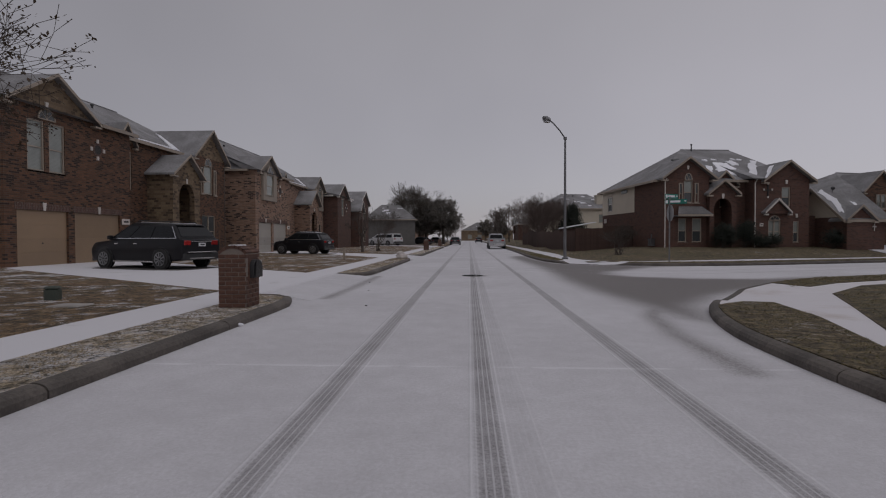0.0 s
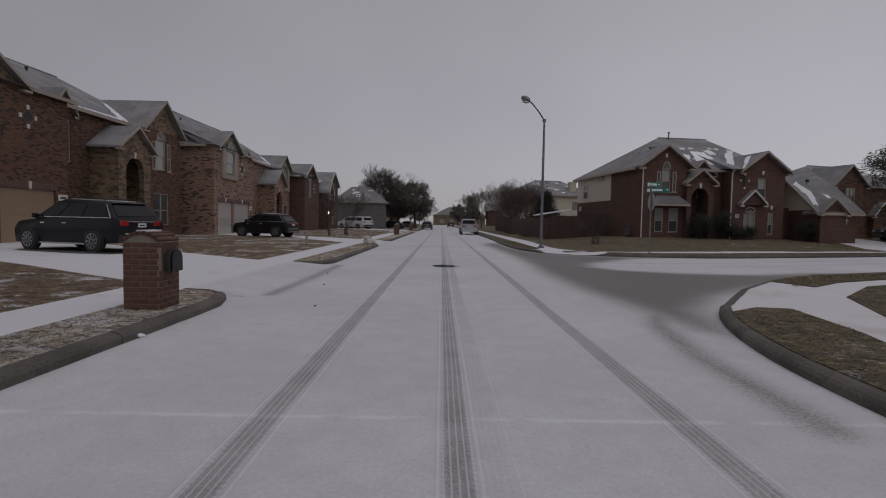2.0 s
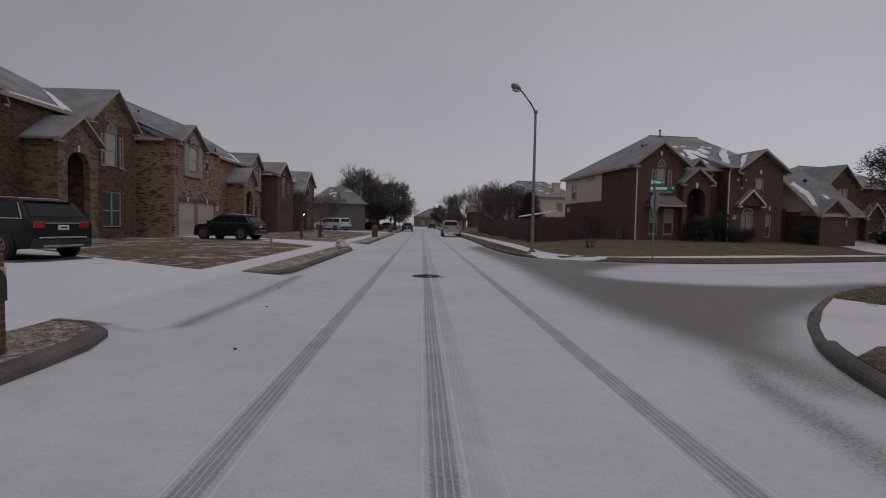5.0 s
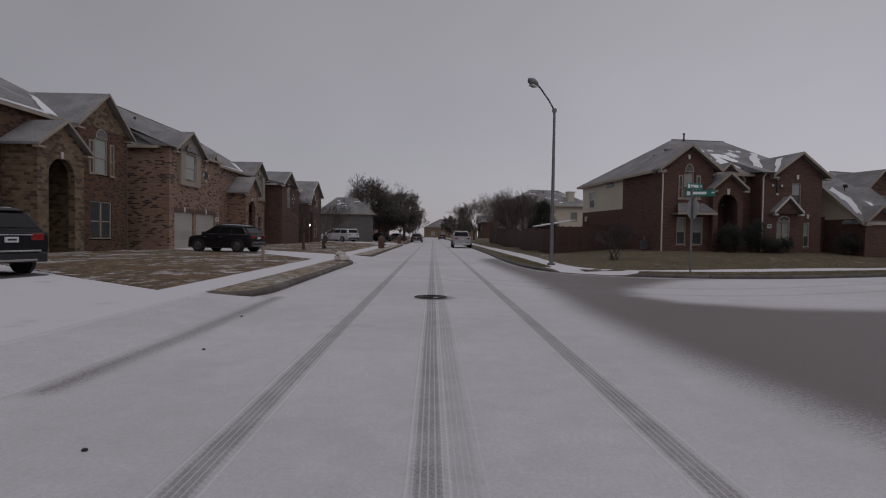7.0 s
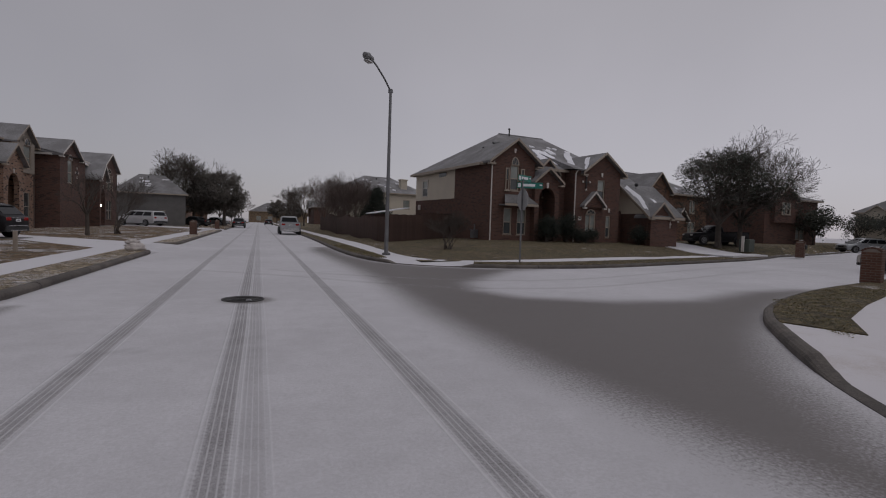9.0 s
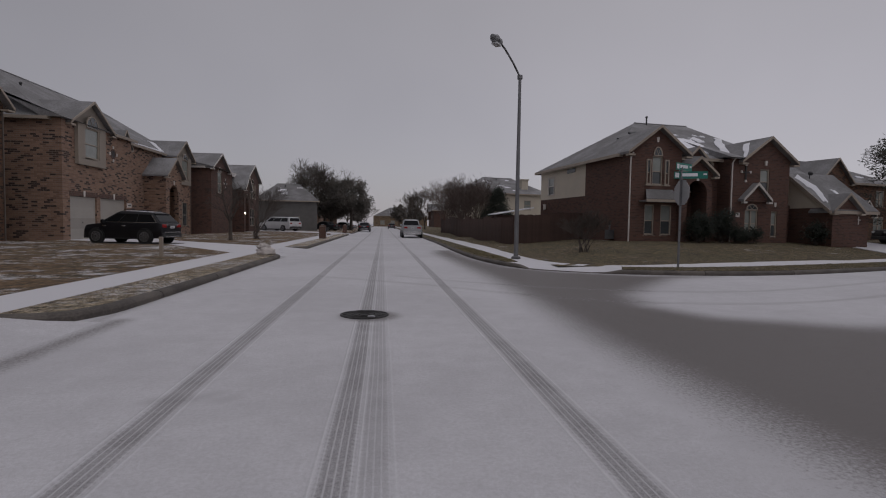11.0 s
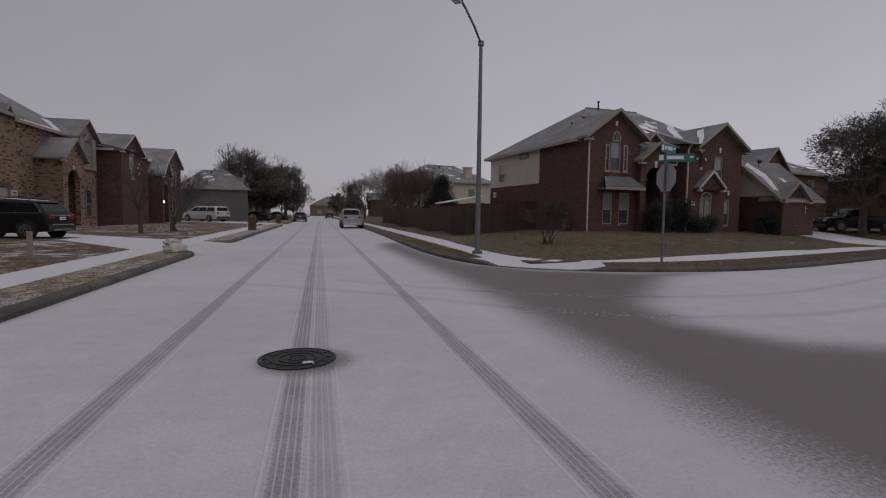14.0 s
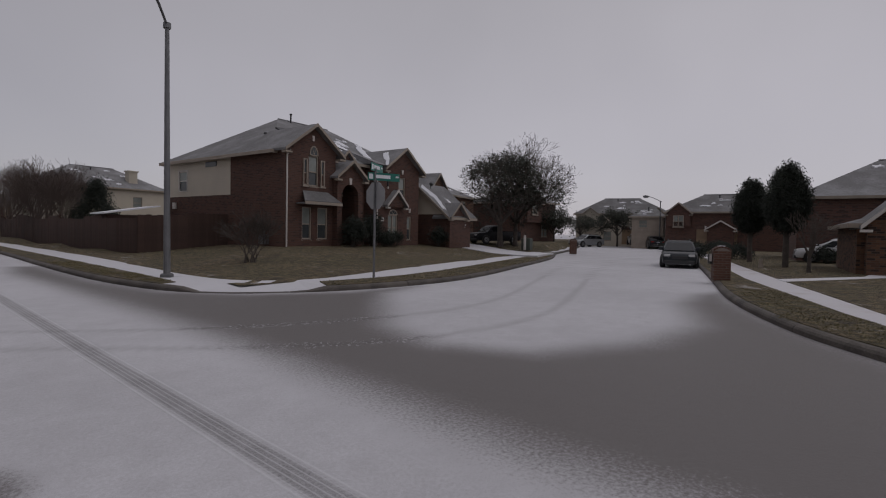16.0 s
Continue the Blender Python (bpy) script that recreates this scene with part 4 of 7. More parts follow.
def hip_roof(house, x0, x1, y0, y1, z_eave, z_ridge, xa, xb, yr, roof_m, trim_m, over=0.35):
    x0, x1, y0, y1 = x0 - over, x1 + over, y0 - over, y1 + over
    v = [(x0, y0, z_eave), (x1, y0, z_eave), (x1, y1, z_eave), (x0, y1, z_eave), (xa, yr, z_ridge), (xb, yr, z_ridge)]
    part("roof", Shape().add(v, [(0, 1, 5, 4), (1, 2, 5), (2, 3, 4, 5), (3, 0, 4), (3, 2, 1, 0)]), roof_m, house)
    s = Shape()
    s.box(x0, y0 - 0.03, z_eave - 0.16, x1, y0, z_eave + 0.02).box(x0, y1, z_eave - 0.16, x1, y1 + 0.03, z_eave + 0.02)
    s.box(x0 - 0.03, y0, z_eave - 0.16, x0, y1, z_eave + 0.02).box(x1, y0, z_eave - 0.16, x1 + 0.03, y1, z_eave + 0.02)
    parts_of("gutter", s, trim_m, house)
    part("ridge_cap", Shape().tube((xa, yr, z_ridge), (xb, yr, z_ridge), 0.07, 0.07, 6), roof_m, house)


def vent_pipe(house, x, y, z, h=0.55):
    part("vent_pipe", Shape().tube((x, y, z - 0.3), (x, y, z + h), 0.06, 0.06, 8).tube((x, y, z + h), (x, y, z + h + 0.08), 0.1, 0.1, 8), M_PLASTIC, house)


def arch_block(house, x0, x1, y0, y1, z0, z1, half, spring, top, material, name="porch"):
    """A porch block with an arched opening and a dark passage behind."""
    cx = (x0 + x1) / 2
    s = Shape()
    th = 0.35
    s.box(x0, y0, z0, cx - half, y0 + th, z1).box(cx + half, y0, z0, x1, y0 + th, z1)
    ang = np.linspace(math.pi, 0, 11)
    arc = [(cx + half * math.cos(a), spring + (top - spring) * math.sin(a)) for a in ang]
    for (xa, za), (xb, zb) in zip(arc, arc[1:]):
        s.prism([(xa, y0, za), (xb, y0, zb), (xb, y0, z1), (xa, y0, z1)], (0, 0, 0), (0, th, 0))
    s.box(x0, y0 + th, z0, x0 + 0.25, y1, z1).box(x1 - 0.25, y0 + th, z0, x1, y1, z1)
    ob = part(name, s, material, house)
    d = part("front_door", Shape().box(cx - 0.55, y1 - 0.06, z0, cx + 0.55, y1 - 0.01, z0 + 2.1), M_DOOR, house, "dark wooden front door in shade")
    part("door_knob", Shape().tube((cx + 0.42, y1 - 0.12, z0 + 1.0), (cx + 0.42, y1 - 0.06, z0 + 1.0), 0.035, 0.03, 8), M_CHROME, d)
    ks = Shape().prism([(cx - 0.07, y0 - 0.03, top - 0.02), (cx + 0.07, y0 - 0.03, top - 0.02), (cx + 0.11, y0 - 0.03, top + 0.34), (cx - 0.11, y0 - 0.03, top + 0.34)], (0, 0, 0), (0, 0.05, 0))
    part("keystone", ks, M_TRIMW, ob)
    return ob


def garage_door(house, x0, x1, z0, z1, y, material):
    g = part("garage_door", Shape().box(x0, y + 0.14, z0, x1, y + 0.17, z1), material, house, "closed sectional garage door")
    n = 4
    h = (z1 - z0) / n
    for i in range(n):
        part("panel", Shape().chamfer(x0 + 0.01, y + 0.105, z0 + i * h + 0.003, x1 - 0.01, y + 0.14, z0 + (i + 1) * h - 0.003, 0.004), material, g)
    part("lock", Shape().tube(((x0 + x1) / 2, y + 0.08, z0 + 1.05), ((x0 + x1) / 2, y + 0.11, z0 + 1.05), 0.035, 0.035, 8), M_PLASTIC, g)
    part("lintel", Shape().box(x0 - 0.1, y - 0.012, z1, x1 + 0.1, y + 0.14, z1 + 0.3), M_SOLDIER, house)
    cx = (x0 + x1) / 2
    part("keystone", Shape().prism([(cx - 0.06, y - 0.05, z1 - 0.02), (cx + 0.06, y - 0.05, z1 - 0.02), (cx + 0.1, y - 0.05, z1 + 0.36), (cx - 0.1, y - 0.05, z1 + 0.36)], (0, 0, 0), (0, 0.04, 0)), M_TRIMW, house)


def medallion(house, x, z, y):
    s = Shape()
    for a in range(16):
        t0, t1 = a * math.pi / 8, (a + 1) * math.pi / 8
        s.prism([(x + 0.36 * math.cos(t), y - 0.03, z + 0.36 * math.sin(t)) for t in (t0, t1)] + [(x + 0.25 * math.cos(t), y - 0.03, z + 0.25 * math.sin(t)) for t in (t1, t0)], (0, 0, 0), (0, 0.03, 0))
    m = part("medallion", s, M_SOLDIER, house, "round brick ornament with four pale stones")
    for dx, dz in ((0, 1), (0, -1), (1, 0), (-1, 0)):
        part("pale_stone", Shape().box(x + dx * 0.45 - 0.07, y - 0.05, z + dz * 0.45 - 0.1, x + dx * 0.45 + 0.07, y, z + dz * 0.45 + 0.1), M_TRIMW, m)
    part("medallion_centre", Shape().tube((x, y - 0.02, z), (x, y, z), 0.25, 0.25, 16), M_IRON, m)


def downpipe(house, x, y, z0, z1, material=None):
    s = Shape().box(x - 0.035, y - 0.06, z0, x + 0.035, y - 0.005, z1 - 0.25)
    s.prism([(x - 0.035, y - 0.06, z1 - 0.25), (x + 0.035, y - 0.06, z1 - 0.25), (x + 0.035, y - 0.3, z1), (x - 0.035, y - 0.3, z1)], (0, 0, 0), (0, 0.055, 0))
    part("downpipe", s, material or M_TRIM, house)


def plaque(house, x, z, y):
    p = part("number_plaque", Shape().box(x - 0.32, y - 0.03, z - 0.16, x + 0.32, y - 0.002, z + 0.16), M_TRIMW, house, "pale stone plaque with unreadable mark")
    part("plaque_mark", Shape().box(x - 0.2, y - 0.036, z - 0.05, x + 0.2, y - 0.031, z + 0.05), M_PLASTIC, p)


def town_house(m, label, brick, door_m, gable_m, length, depth, eave, ridge, gar, ga, gb, porch, top_win, b_win, stone=True, bay=False, roof_m=None, garage=True, trim=None, hips=(4.0, 15.8)):
    """Two storeys: a garage wing, a porch in a recess and a gabled bay."""
    roof_m, trim = roof_m or M_ROOF, trim or M_TRIM
    h = thing("house", m, label, "house", "houses of the street")
    c0 = gar[0] - 0.5
    c1 = gar[3] + 0.9 if garage else gb[0] * 0.55
    rec = 0.9
    # garage wing front
    openings = [(gar[0], gar[1], 0, gar[4]), (gar[2], gar[3], 0, gar[4])] if garage else []
    s = wall_cells(Shape(), 0, c1, -0.3, eave, 0, 0.3, openings + [hole(*top_win[:4])])
    part("wall_front", weld(s, "wall_front"), brick, h)
    # recessed middle and bay
    mw = (c1 + 0.35, c1 + 1.45, eave - 3.1, eave - 0.75)
    ml = (c1 + 0.35, c1 + 1.45, 0.75, 2.2)
    part("wall_recess", weld(wall_cells(Shape(), c1, gb[0], -0.3, eave, rec, 0.3, [mw, ml]), "wall_recess"), brick, h)
    lw = (b_win[0] - 0.35, b_win[1] + 0.35, 0.75, 3.0)
    part("wall_bay", weld(wall_cells(Shape(), gb[0], gb[1], -0.3, eave, 0, 0.3, [hole(*b_win[:4]), lw]), "wall_bay"), brick, h)
    parts_of("wall_side", Shape().box(0, 0.3, -0.3, 0.3, depth, eave).box(c1 - 0.3, 0.3, -0.3, c1, rec + 0.3, eave).box(gb[0], 0.3, -0.3, gb[0] + 0.3, rec, eave)
         .box(gb[1] - 0.3, 0.3, -0.3, gb[1], depth, eave), brick, h)
    part("wall_back", Shape().box(0.3, depth - 0.3, -0.3, gb[1] - 0.3, depth, eave), brick, h)
    part("inner_dark", Shape().box(0.4, 1.4, 0, gb[1] - 0.4, 1.5, eave - 0.1), M_DARK, h)
    if garage:
        garage_door(h, gar[0], gar[1], 0, gar[4], 0, door_m)
        garage_door(h, gar[2], gar[3], 0, gar[4], 0, door_m)
    # roofs
    hip_roof(h, 0, gb[1], 0.9, depth, eave, ridge, hips[0], hips[1], depth * 0.52, roof_m, trim)
    k = (ridge - eave) / (depth * 0.52)
    part("wing_eave", Shape().box(ga[1] + 0.3, -0.36, eave - 0.16, c1 + 0.3, -0.30, eave + 0.02), trim, h)
    part("roof", Shape().prism([(0, -0.36, eave), (0, 0.9, eave + 0.02), (0, 3.5, eave + k * 2.6 + 0.05), (0, 3.5, eave + k * 2.6 - 0.15)], (-0.35, 0, 0), (c1 + 0.35, 0, 0)), roof_m, h)
    gable_roof(h, (ga[0] + ga[1]) / 2, (ga[1] - ga[0]) / 2, 0, (ga[2] - eave) / k + 0.9, eave, ga[2], roof_m, trim, 0.3, gable_m)
    gable_roof(h, (gb[0] + gb[1]) / 2, (gb[1] - gb[0]) / 2, 0, (gb[2] - eave) / k + 0.9, eave, gb[2], roof_m, trim, 0.35, gable_m)
    gable_roof(h, c1 + 0.85, 0.75, rec - 0.02, rec + 2.4, eave - 0.25, eave + 0.75, roof_m, trim, 0.2, gable_m)
    # windows
    if bay:
        part("siding_bay", weld(wall_cells(Shape(), top_win[0] - 0.75, top_win[1] + 0.75, top_win[2] - 0.45, eave, -0.22, 0.215, [hole(*top_win[:4])]), "siding_bay"), M_SIDET, h, "taupe siding bay round a window")
        part("siding_bay", weld(wall_cells(Shape(), b_win[0] - 0.7, b_win[1] + 0.7, b_win[2] - 0.4, eave, -0.22, 0.215, [hole(*b_win[:4])]), "siding_bay"), M_SIDET, h, "taupe siding bay round a window")
    yb = -0.16 if bay else 0.06
    if top_win[4] == 2:
        mid_x = (top_win[0] + top_win[1]) / 2
        window(h, top_win[0], mid_x - 0.13, top_win[2], top_win[3], yb)
        window(h, mid_x + 0.13, top_win[1], top_win[2], top_win[3], yb)
        part("mullion", Shape().box(mid_x - 0.13, 0.01, top_win[2], mid_x + 0.13, 0.2, top_win[3]), brick, h)
        fanlight(h, mid_x, top_win[3] + 0.12, 0.5, 0)
    else:
        window(h, *top_win[:4], yb, top_win[4], top_win[5])
    window(h, *b_win[:4], yb, 1, b_win[4])
    if not bay:
        for a, b in ((b_win[0] - 0.52, b_win[0] - 0.14), (b_win[1] + 0.14, b_win[1] + 0.52)):
            window(h, a, b, b_win[2], b_win[3] - 0.2, -0.05, 1, 0, M_PANED)
    window(h, *mw, rec + 0.06, 2, 0, M_PANED)
    window(h, *ml, rec + 0.06, 2, 0, M_PANED)
    window(h, *lw, 0.06, 2, 0, M_PANED)
    # porch
    pc, ph = porch[0], porch[1]
    arch_block(h, pc - ph, pc + ph, -porch[4], rec, -0.2, porch[2], ph * 0.56, porch[5] - ph * 0.56, porch[5], M_STONE if stone else brick)
    gable_roof(h, pc, ph, -porch[4], rec, porch[2], porch[3], roof_m, trim, 0.3, M_STONE if stone else brick)
    part("porch_step", Shape().box(pc - ph, -porch[4] - 0.4, -0.1, pc + ph, -porch[4], 0.1), M_CONC, h)
    medallion(h, c1 - 2.6, eave - 1.35, 0)
    if garage:
        plaque(h, gar[3] + 0.45, gar[4] - 0.35, 0)
    downpipe(h, c1 + 0.12, rec, 0, eave - 0.1)
    downpipe(h, gb[1] - 0.1, 0, 0, eave - 0.1, M_GUTTER)
    vent_pipe(h, 3.8, depth * 0.38, eave + k * (depth * 0.38 - 0.9))
    vent_pipe(h, gb[1] * 0.6, depth * 0.42, eave + k * (depth * 0.42 - 0.9))
    # snow lying in the valleys beside the gables
    x_v, kr = gb[0] - 0.35, (ridge - eave) / (depth * 0.52 - 0.55)

    def on(x, y):
        return eave + kr * (y - 0.55) + 0.07
    rise = (gb[2] - eave) / kr
    snow_patch(h, [(x_v - 1.0, 0.75), (x_v - 0.1, 0.75), (x_v + 1.7, 0.6 + rise * 0.75), (x_v + 1.45, 0.6 + rise * 0.8), (x_v + 0.3, 2.2)], on, int(length + eave * 10), 4, 0.06, "snow left in a roof valley")
    snow_patch(h, [(c1 + 1.7, 0.6), (x_v - 0.9, 0.6), (x_v - 0.9, 0.74), (c1 + 2.3, 0.66)], on, int(eave * 7), 6, 0.025, "snow left along an eave")
    if ga[1] < c1 - 0.8 and bay:
        snow_patch(h, [(ga[1] + 0.3, 0.7), (ga[1] + 0.9, 0.7), (ga[1] - 0.6, 2.6), (ga[1] - 1.0, 2.7)], on, int(eave * 9), 4, 0.06, "snow left in a roof valley")
    return h


town_house(pose(-20.2, 23.2, 0.1, 0, 0, 90), "two-storey red-brown brick house with tan garage doors", M_BRICK1, M_DOORT, M_STONE, 20, 12, 7.35, 10.6,
           (0.6, 3.5, 3.9, 7.25, 2.58), (0.1, 5.2, 8.95), (15.0, 19.7, 9.35), (12.75, 1.65, 5.55, 6.75, 0.8, 4.95), (1.2, 3.35, 4.4, 6.75, 2, 0.62), (16.5, 17.75, 4.6, 6.75, 0.55))
town_house(pose(-18.6, 45.1, 0.1, 0, 0, 90), "two-storey pale mixed-brick house with grey garage doors", M_BRICK2, M_DOORG, M_SIDET, 20, 12, 7.15, 10.9,
           (0.7, 3.6, 4.0, 7.4, 2.68), (0.7, 5.2, 8.6), (16.2, 20.1, 8.5), (14.0, 1.7, 5.1, 6.45, 0.8, 4.3), (2.0, 3.6, 5.1, 7.0, 1, 0.75), (17.4, 18.9, 5.0, 6.9, 0.6), bay=True, stone=False)
town_house(pose(-17.0, 66.2, 0.1, 0, 0, 90), "two-storey dark red brick house with a white porch", M_BRICK3, M_DOORT, M_BRICK3, 20, 12, 6.7, 8.6,
           (0.7, 3.6, 4.0, 7.4, 2.5), (0.0, 5.4, 8.2), (13.0, 19.6, 8.5), (10.4, 1.3, 5.3, 6.6, 0.8, 4.2), (2.0, 3.4, 4.2, 6.4, 1, 0.5), (15.4, 17.0, 4.3, 6.3, 0.5), garage=False, trim=M_TRIMW, stone=False)


CORNER = pose(15.52, 40.3, 0, 0, 0, 6.5) @ Matrix.Diagonal((0.91, 1.05, 0.985, 1))


def corner_house():
    """The brick house on the corner lot."""
    h = thing("house", CORNER @ pose(0, 0, 0.62), "two-storey red brick corner house with cream siding", "house")
    B, T, e = M_BRICKR, M_TRIM, 5.05
    wl_ = (-0.62, 0.68, 3.3, 5.0)
    l1, l2 = (-0.8, -0.1, 0.4, 2.15), (0.35, 1.15, 0.4, 2.15)
    part("wall_front", weld(wall_cells(Shape(), -2.0, 1.75, -0.5, e + 0.15, 0, 0.3, [(-0.35, 0.4, 3.3, 4.95), l1, l2]), "wall_front"), B, h)
    mw = (3.35, 4.25, 3.05, 4.6)
    part("wall_recess", weld(wall_cells(Shape(), 1.75, 5.5, -0.5, e, 1.0, 0.3, [mw]), "wall_recess"), B, h)
    rw = (7.85, 8.6, 3.05, 4.5)
    r1, r2 = (6.75, 7.8, 0.4, 2.0), (8.85, 9.35, 0.35, 1.95)
    part("wall_bay", weld(wall_cells(Shape(), 5.5, 10.2, -0.5, e, 0.05, 0.3, [rw, r1, r2]), "wall_bay"), B, h)
    parts_of("wall_side", Shape().box(-2.0, 0.3, -0.5, -1.7, 4.6, e).box(-2.0, 4.6, -0.5, -1.7, 11.2, 2.85).box(1.45, 0.3, -0.5, 1.75, 1.0, e).box(5.5, 0.35, -0.5, 5.8, 1.0, e)
         .box(9.9, 0.35, -0.5, 10.2, 11.2, e).box(-1.7, 10.9, -0.5, 9.9, 11.2, e), B, h)
    sd = Shape()
    for i in range(13):
        z0 = 2.85 + i * 0.17
        hs = [(8.9, 9.9)] if 0.17 < z0 - 2.85 < 1.5 else []
        for a, b in ((4.6, 8.9), (9.9, 11.2)) if hs else ((4.6, 11.2),):
            sd.prism([(-2.014, a, z0), (-2.0, a, z0 + 0.168), (-1.7, a, z0 + 0.168), (-1.7, a, z0)], (0, 0, 0), (0, b - a, 0))
    part("siding", sd, M_SIDING, h, "cream lapped siding on the upper storey")
    wv = part("window", Shape().box(-2.06, 8.9, 3.15, -1.9, 8.97, 4.5).box(-2.06, 9.83, 3.15, -1.9, 9.9, 4.5).box(-2.06, 8.97, 4.43, -1.9, 9.83, 4.5).box(-2.06, 8.97, 3.15, -1.9, 9.83, 3.22)
              .box(-2.04, 8.97, 3.8, -1.9, 9.83, 3.86), M_TRIMW, h)
    part("pane", Shape().box(-1.98, 8.97, 3.22, -1.96, 9.83, 3.8), M_PANED, wv)
    part("pane", Shape().box(-2.0, 8.97, 3.86, -1.98, 9.83, 4.43), M_PANE, wv)
    part("window", Shape().box(-2.05, 5.9, 4.55, -1.99, 7.0, 4.85), M_PANED, h, "narrow high window in cream siding")
    part("inner_dark", Shape().box(-1.5, 1.6, -0.3, 9.7, 1.7, e - 0.1), M_DARK, h)
    # windows
    window(h, -0.35, 0.4, 3.3, 4.95, 0.06, 1, 0.5)
    for a, b in ((-0.78, -0.47), (0.52, 0.83)):
        window(h, a, b, 3.3, 4.75, -0.05, 1, 0, M_PANED)
    window(h, *l1, 0.06, 1, 0)
    window(h, *l2, 0.06, 1, 0)
    window(h, *mw, 1.06, 2, 0.35, M_PANED)
    window(h, *rw, 0.11, 1, 0.0)
    window(h, *r1, 0.11, 2, 0.32)
    window(h, *r2, 0.11, 1, 0)
    for x, z in ((8.22, 4.72), (9.1, 2.2), (0.0, 5.75)):
        part("keystone", Shape().prism([(x - 0.06, -0.02, z), (x + 0.06, -0.02, z), (x + 0.09, -0.02, z + 0.28), (x - 0.09, -0.02, z + 0.28)], (0, 0, 0), (0, 0.06, 0)), M_TRIMW, h)
    # shed awning over the lower windows
    aw = Shape().prism([(-1.2, -0.65, 2.38), (1.6, -0.65, 2.38), (1.15, 0, 2.95), (-0.75, 0, 2.95)], (0, 0, -0.02), (0, 0, 0.08)).box(-1.2, -0.66, 2.28, 1.6, 0, 2.37)
    part("awning", aw, M_ROOFD, h, "small shingled awning roof over windows")
    part("awning_trim", Shape().box(-1.22, -0.70, 2.27, 1.62, -0.665, 2.42), T, h)
    # roofs
    hip_roof(h, -2.0, 10.2, 1.0, 11.2, e, 8.65, 4.3, 9.2, 7.9, M_ROOF, T, 0.4)
    k = (8.65 - e) / 7.3
    part("roof", Shape().prism([(0, -0.35, e + 0.02), (0, 1.0, e + 0.14), (0, 4.0, e + k * 3.5), (0, 4.0, e + k * 3.2)], (5.2, 0, 0), (6.3, 0, 0)), M_ROOF, h)
    gable_roof(h, 0.0, 1.95, 0.0, 3.6, e + 0.12, 6.5, M_ROOF, T, 0.3, B)
    gable_roof(h, 8.35, 1.95, 0.05, 3.6, e - 0.05, 6.3, M_ROOF, T, 0.3, B)
    gable_roof(h, 3.75, 0.95, 0.98, 3.4, e - 0.25, 5.65, M_ROOF, T, 0.2, B)
    # porch
    arch_block(h, 1.55, 3.75, -0.35, 1.0, -0.3, 4.0, 0.72, 2.85, 3.6, B)
    gable_roof(h, 2.65, 1.1, -0.35, 1.2, 4.0, 4.8, M_ROOF, T, 0.25, B)
    gable_roof(h, 7.28, 0.95, -0.2, 0.06, 2.62, 3.45, M_ROOF, M_TRIMW, 0.18, B, 0.25)
    part("window_hood", Shape().box(6.35, -0.195, 2.5, 8.2, 0.04, 2.61), B, h)
    # wall cross ornament
    part("wall_cross", Shape().box(6.62, -0.01, 3.75, 6.72, 0.045, 4.65).box(6.38, -0.01, 4.2, 6.96, 0.045, 4.3), M_IRON, h, "dark iron cross ornament on brick")
    for dx, dz in ((0, 0.5), (0, -0.5), (0.34, 0.05), (-0.34, 0.05)):
        part("ornament_tip", Shape().box(6.61 + dx, -0.02, 4.16 + dz, 6.73 + dx, 0.045, 4.3 + dz), M_TRIMW, h)
    p = part("number_plaque", Shape().box(6.02, 0.02, 1.55, 6.32, 0.047, 1.8), M_TRIMW, h, "pale stone plaque with unreadable mark")
    part("plaque_mark", Shape().box(6.08, 0.014, 1.64, 6.26, 0.019, 1.7), M_PLASTIC, p)
    downpipe(h, -1.9, 0, -0.1, e, M_TRIMW)
    downpipe(h, 1.85, 0, -0.1, e - 1.2, M_TRIMW)
    downpipe(h, 5.6, 0.05, -0.1, e, M_TRIMW)
    vent_pipe(h, 5.2, 7.6, 8.5)
    vent_pipe(h, 0.8, 5.0, e + k * 3.0, 0.25)
    part("roof_vent", Shape().prism([(1.6, 4.3, 6.85), (2.3, 4.3, 6.85), (2.3, 5.0, 7.25), (1.6, 5.0, 7.2)], (0, 0, 0), (0, 0, 0.14)), M_PLASTIC, h)

    def lie(x, y):
        return e + k * (y - 0.6) + 0.05
    snow_patch(h, [(4.0, 2.0), (4.5, 3.2), (5.3, 4.5), (6.3, 4.2), (6.1, 3.0), (5.2, 1.5)], lie, 5, 5, 0.16)
    snow_patch(h, [(2.3, 1.1), (2.75, 1.0), (4.3, 3.4), (3.9, 3.7)], lie, 6, 5, 0.12)
    snow_patch(h, [(6.5, 4.8), (7.4, 4.9), (7.3, 4.0), (6.6, 3.9)], lie, 7, 4, 0.18)
    snow_patch(h, [(5.9, 1.0), (6.7, 1.0), (8.6, 3.6), (9.6, 4.8), (9.0, 4.9), (7.4, 3.0)], lie, 8, 5, 0.12)
    for i, (cx, cy) in enumerate(((3.4, 2.4), (5.7, 5.2), (4.7, 5.0), (7.6, 5.3), (3.1, 4.2), (8.2, 5.2))):
        snow_patch(h, [(cx - 0.22, cy - 0.12), (cx + 0.2, cy - 0.15), (cx + 0.26, cy + 0.1), (cx - 0.15, cy + 0.16)], lie, 20 + i, 3, 0.07)
    k2 = (6.35 - e) / 1.95
    snow_patch(h, [(6.25, -0.15), (6.45, -0.2), (8.0, 1.0), (7.95, 1.45)], lambda x, y: 6.47 - k2 * (8.35 - x) + 0.01, 9, 5, 0.05)
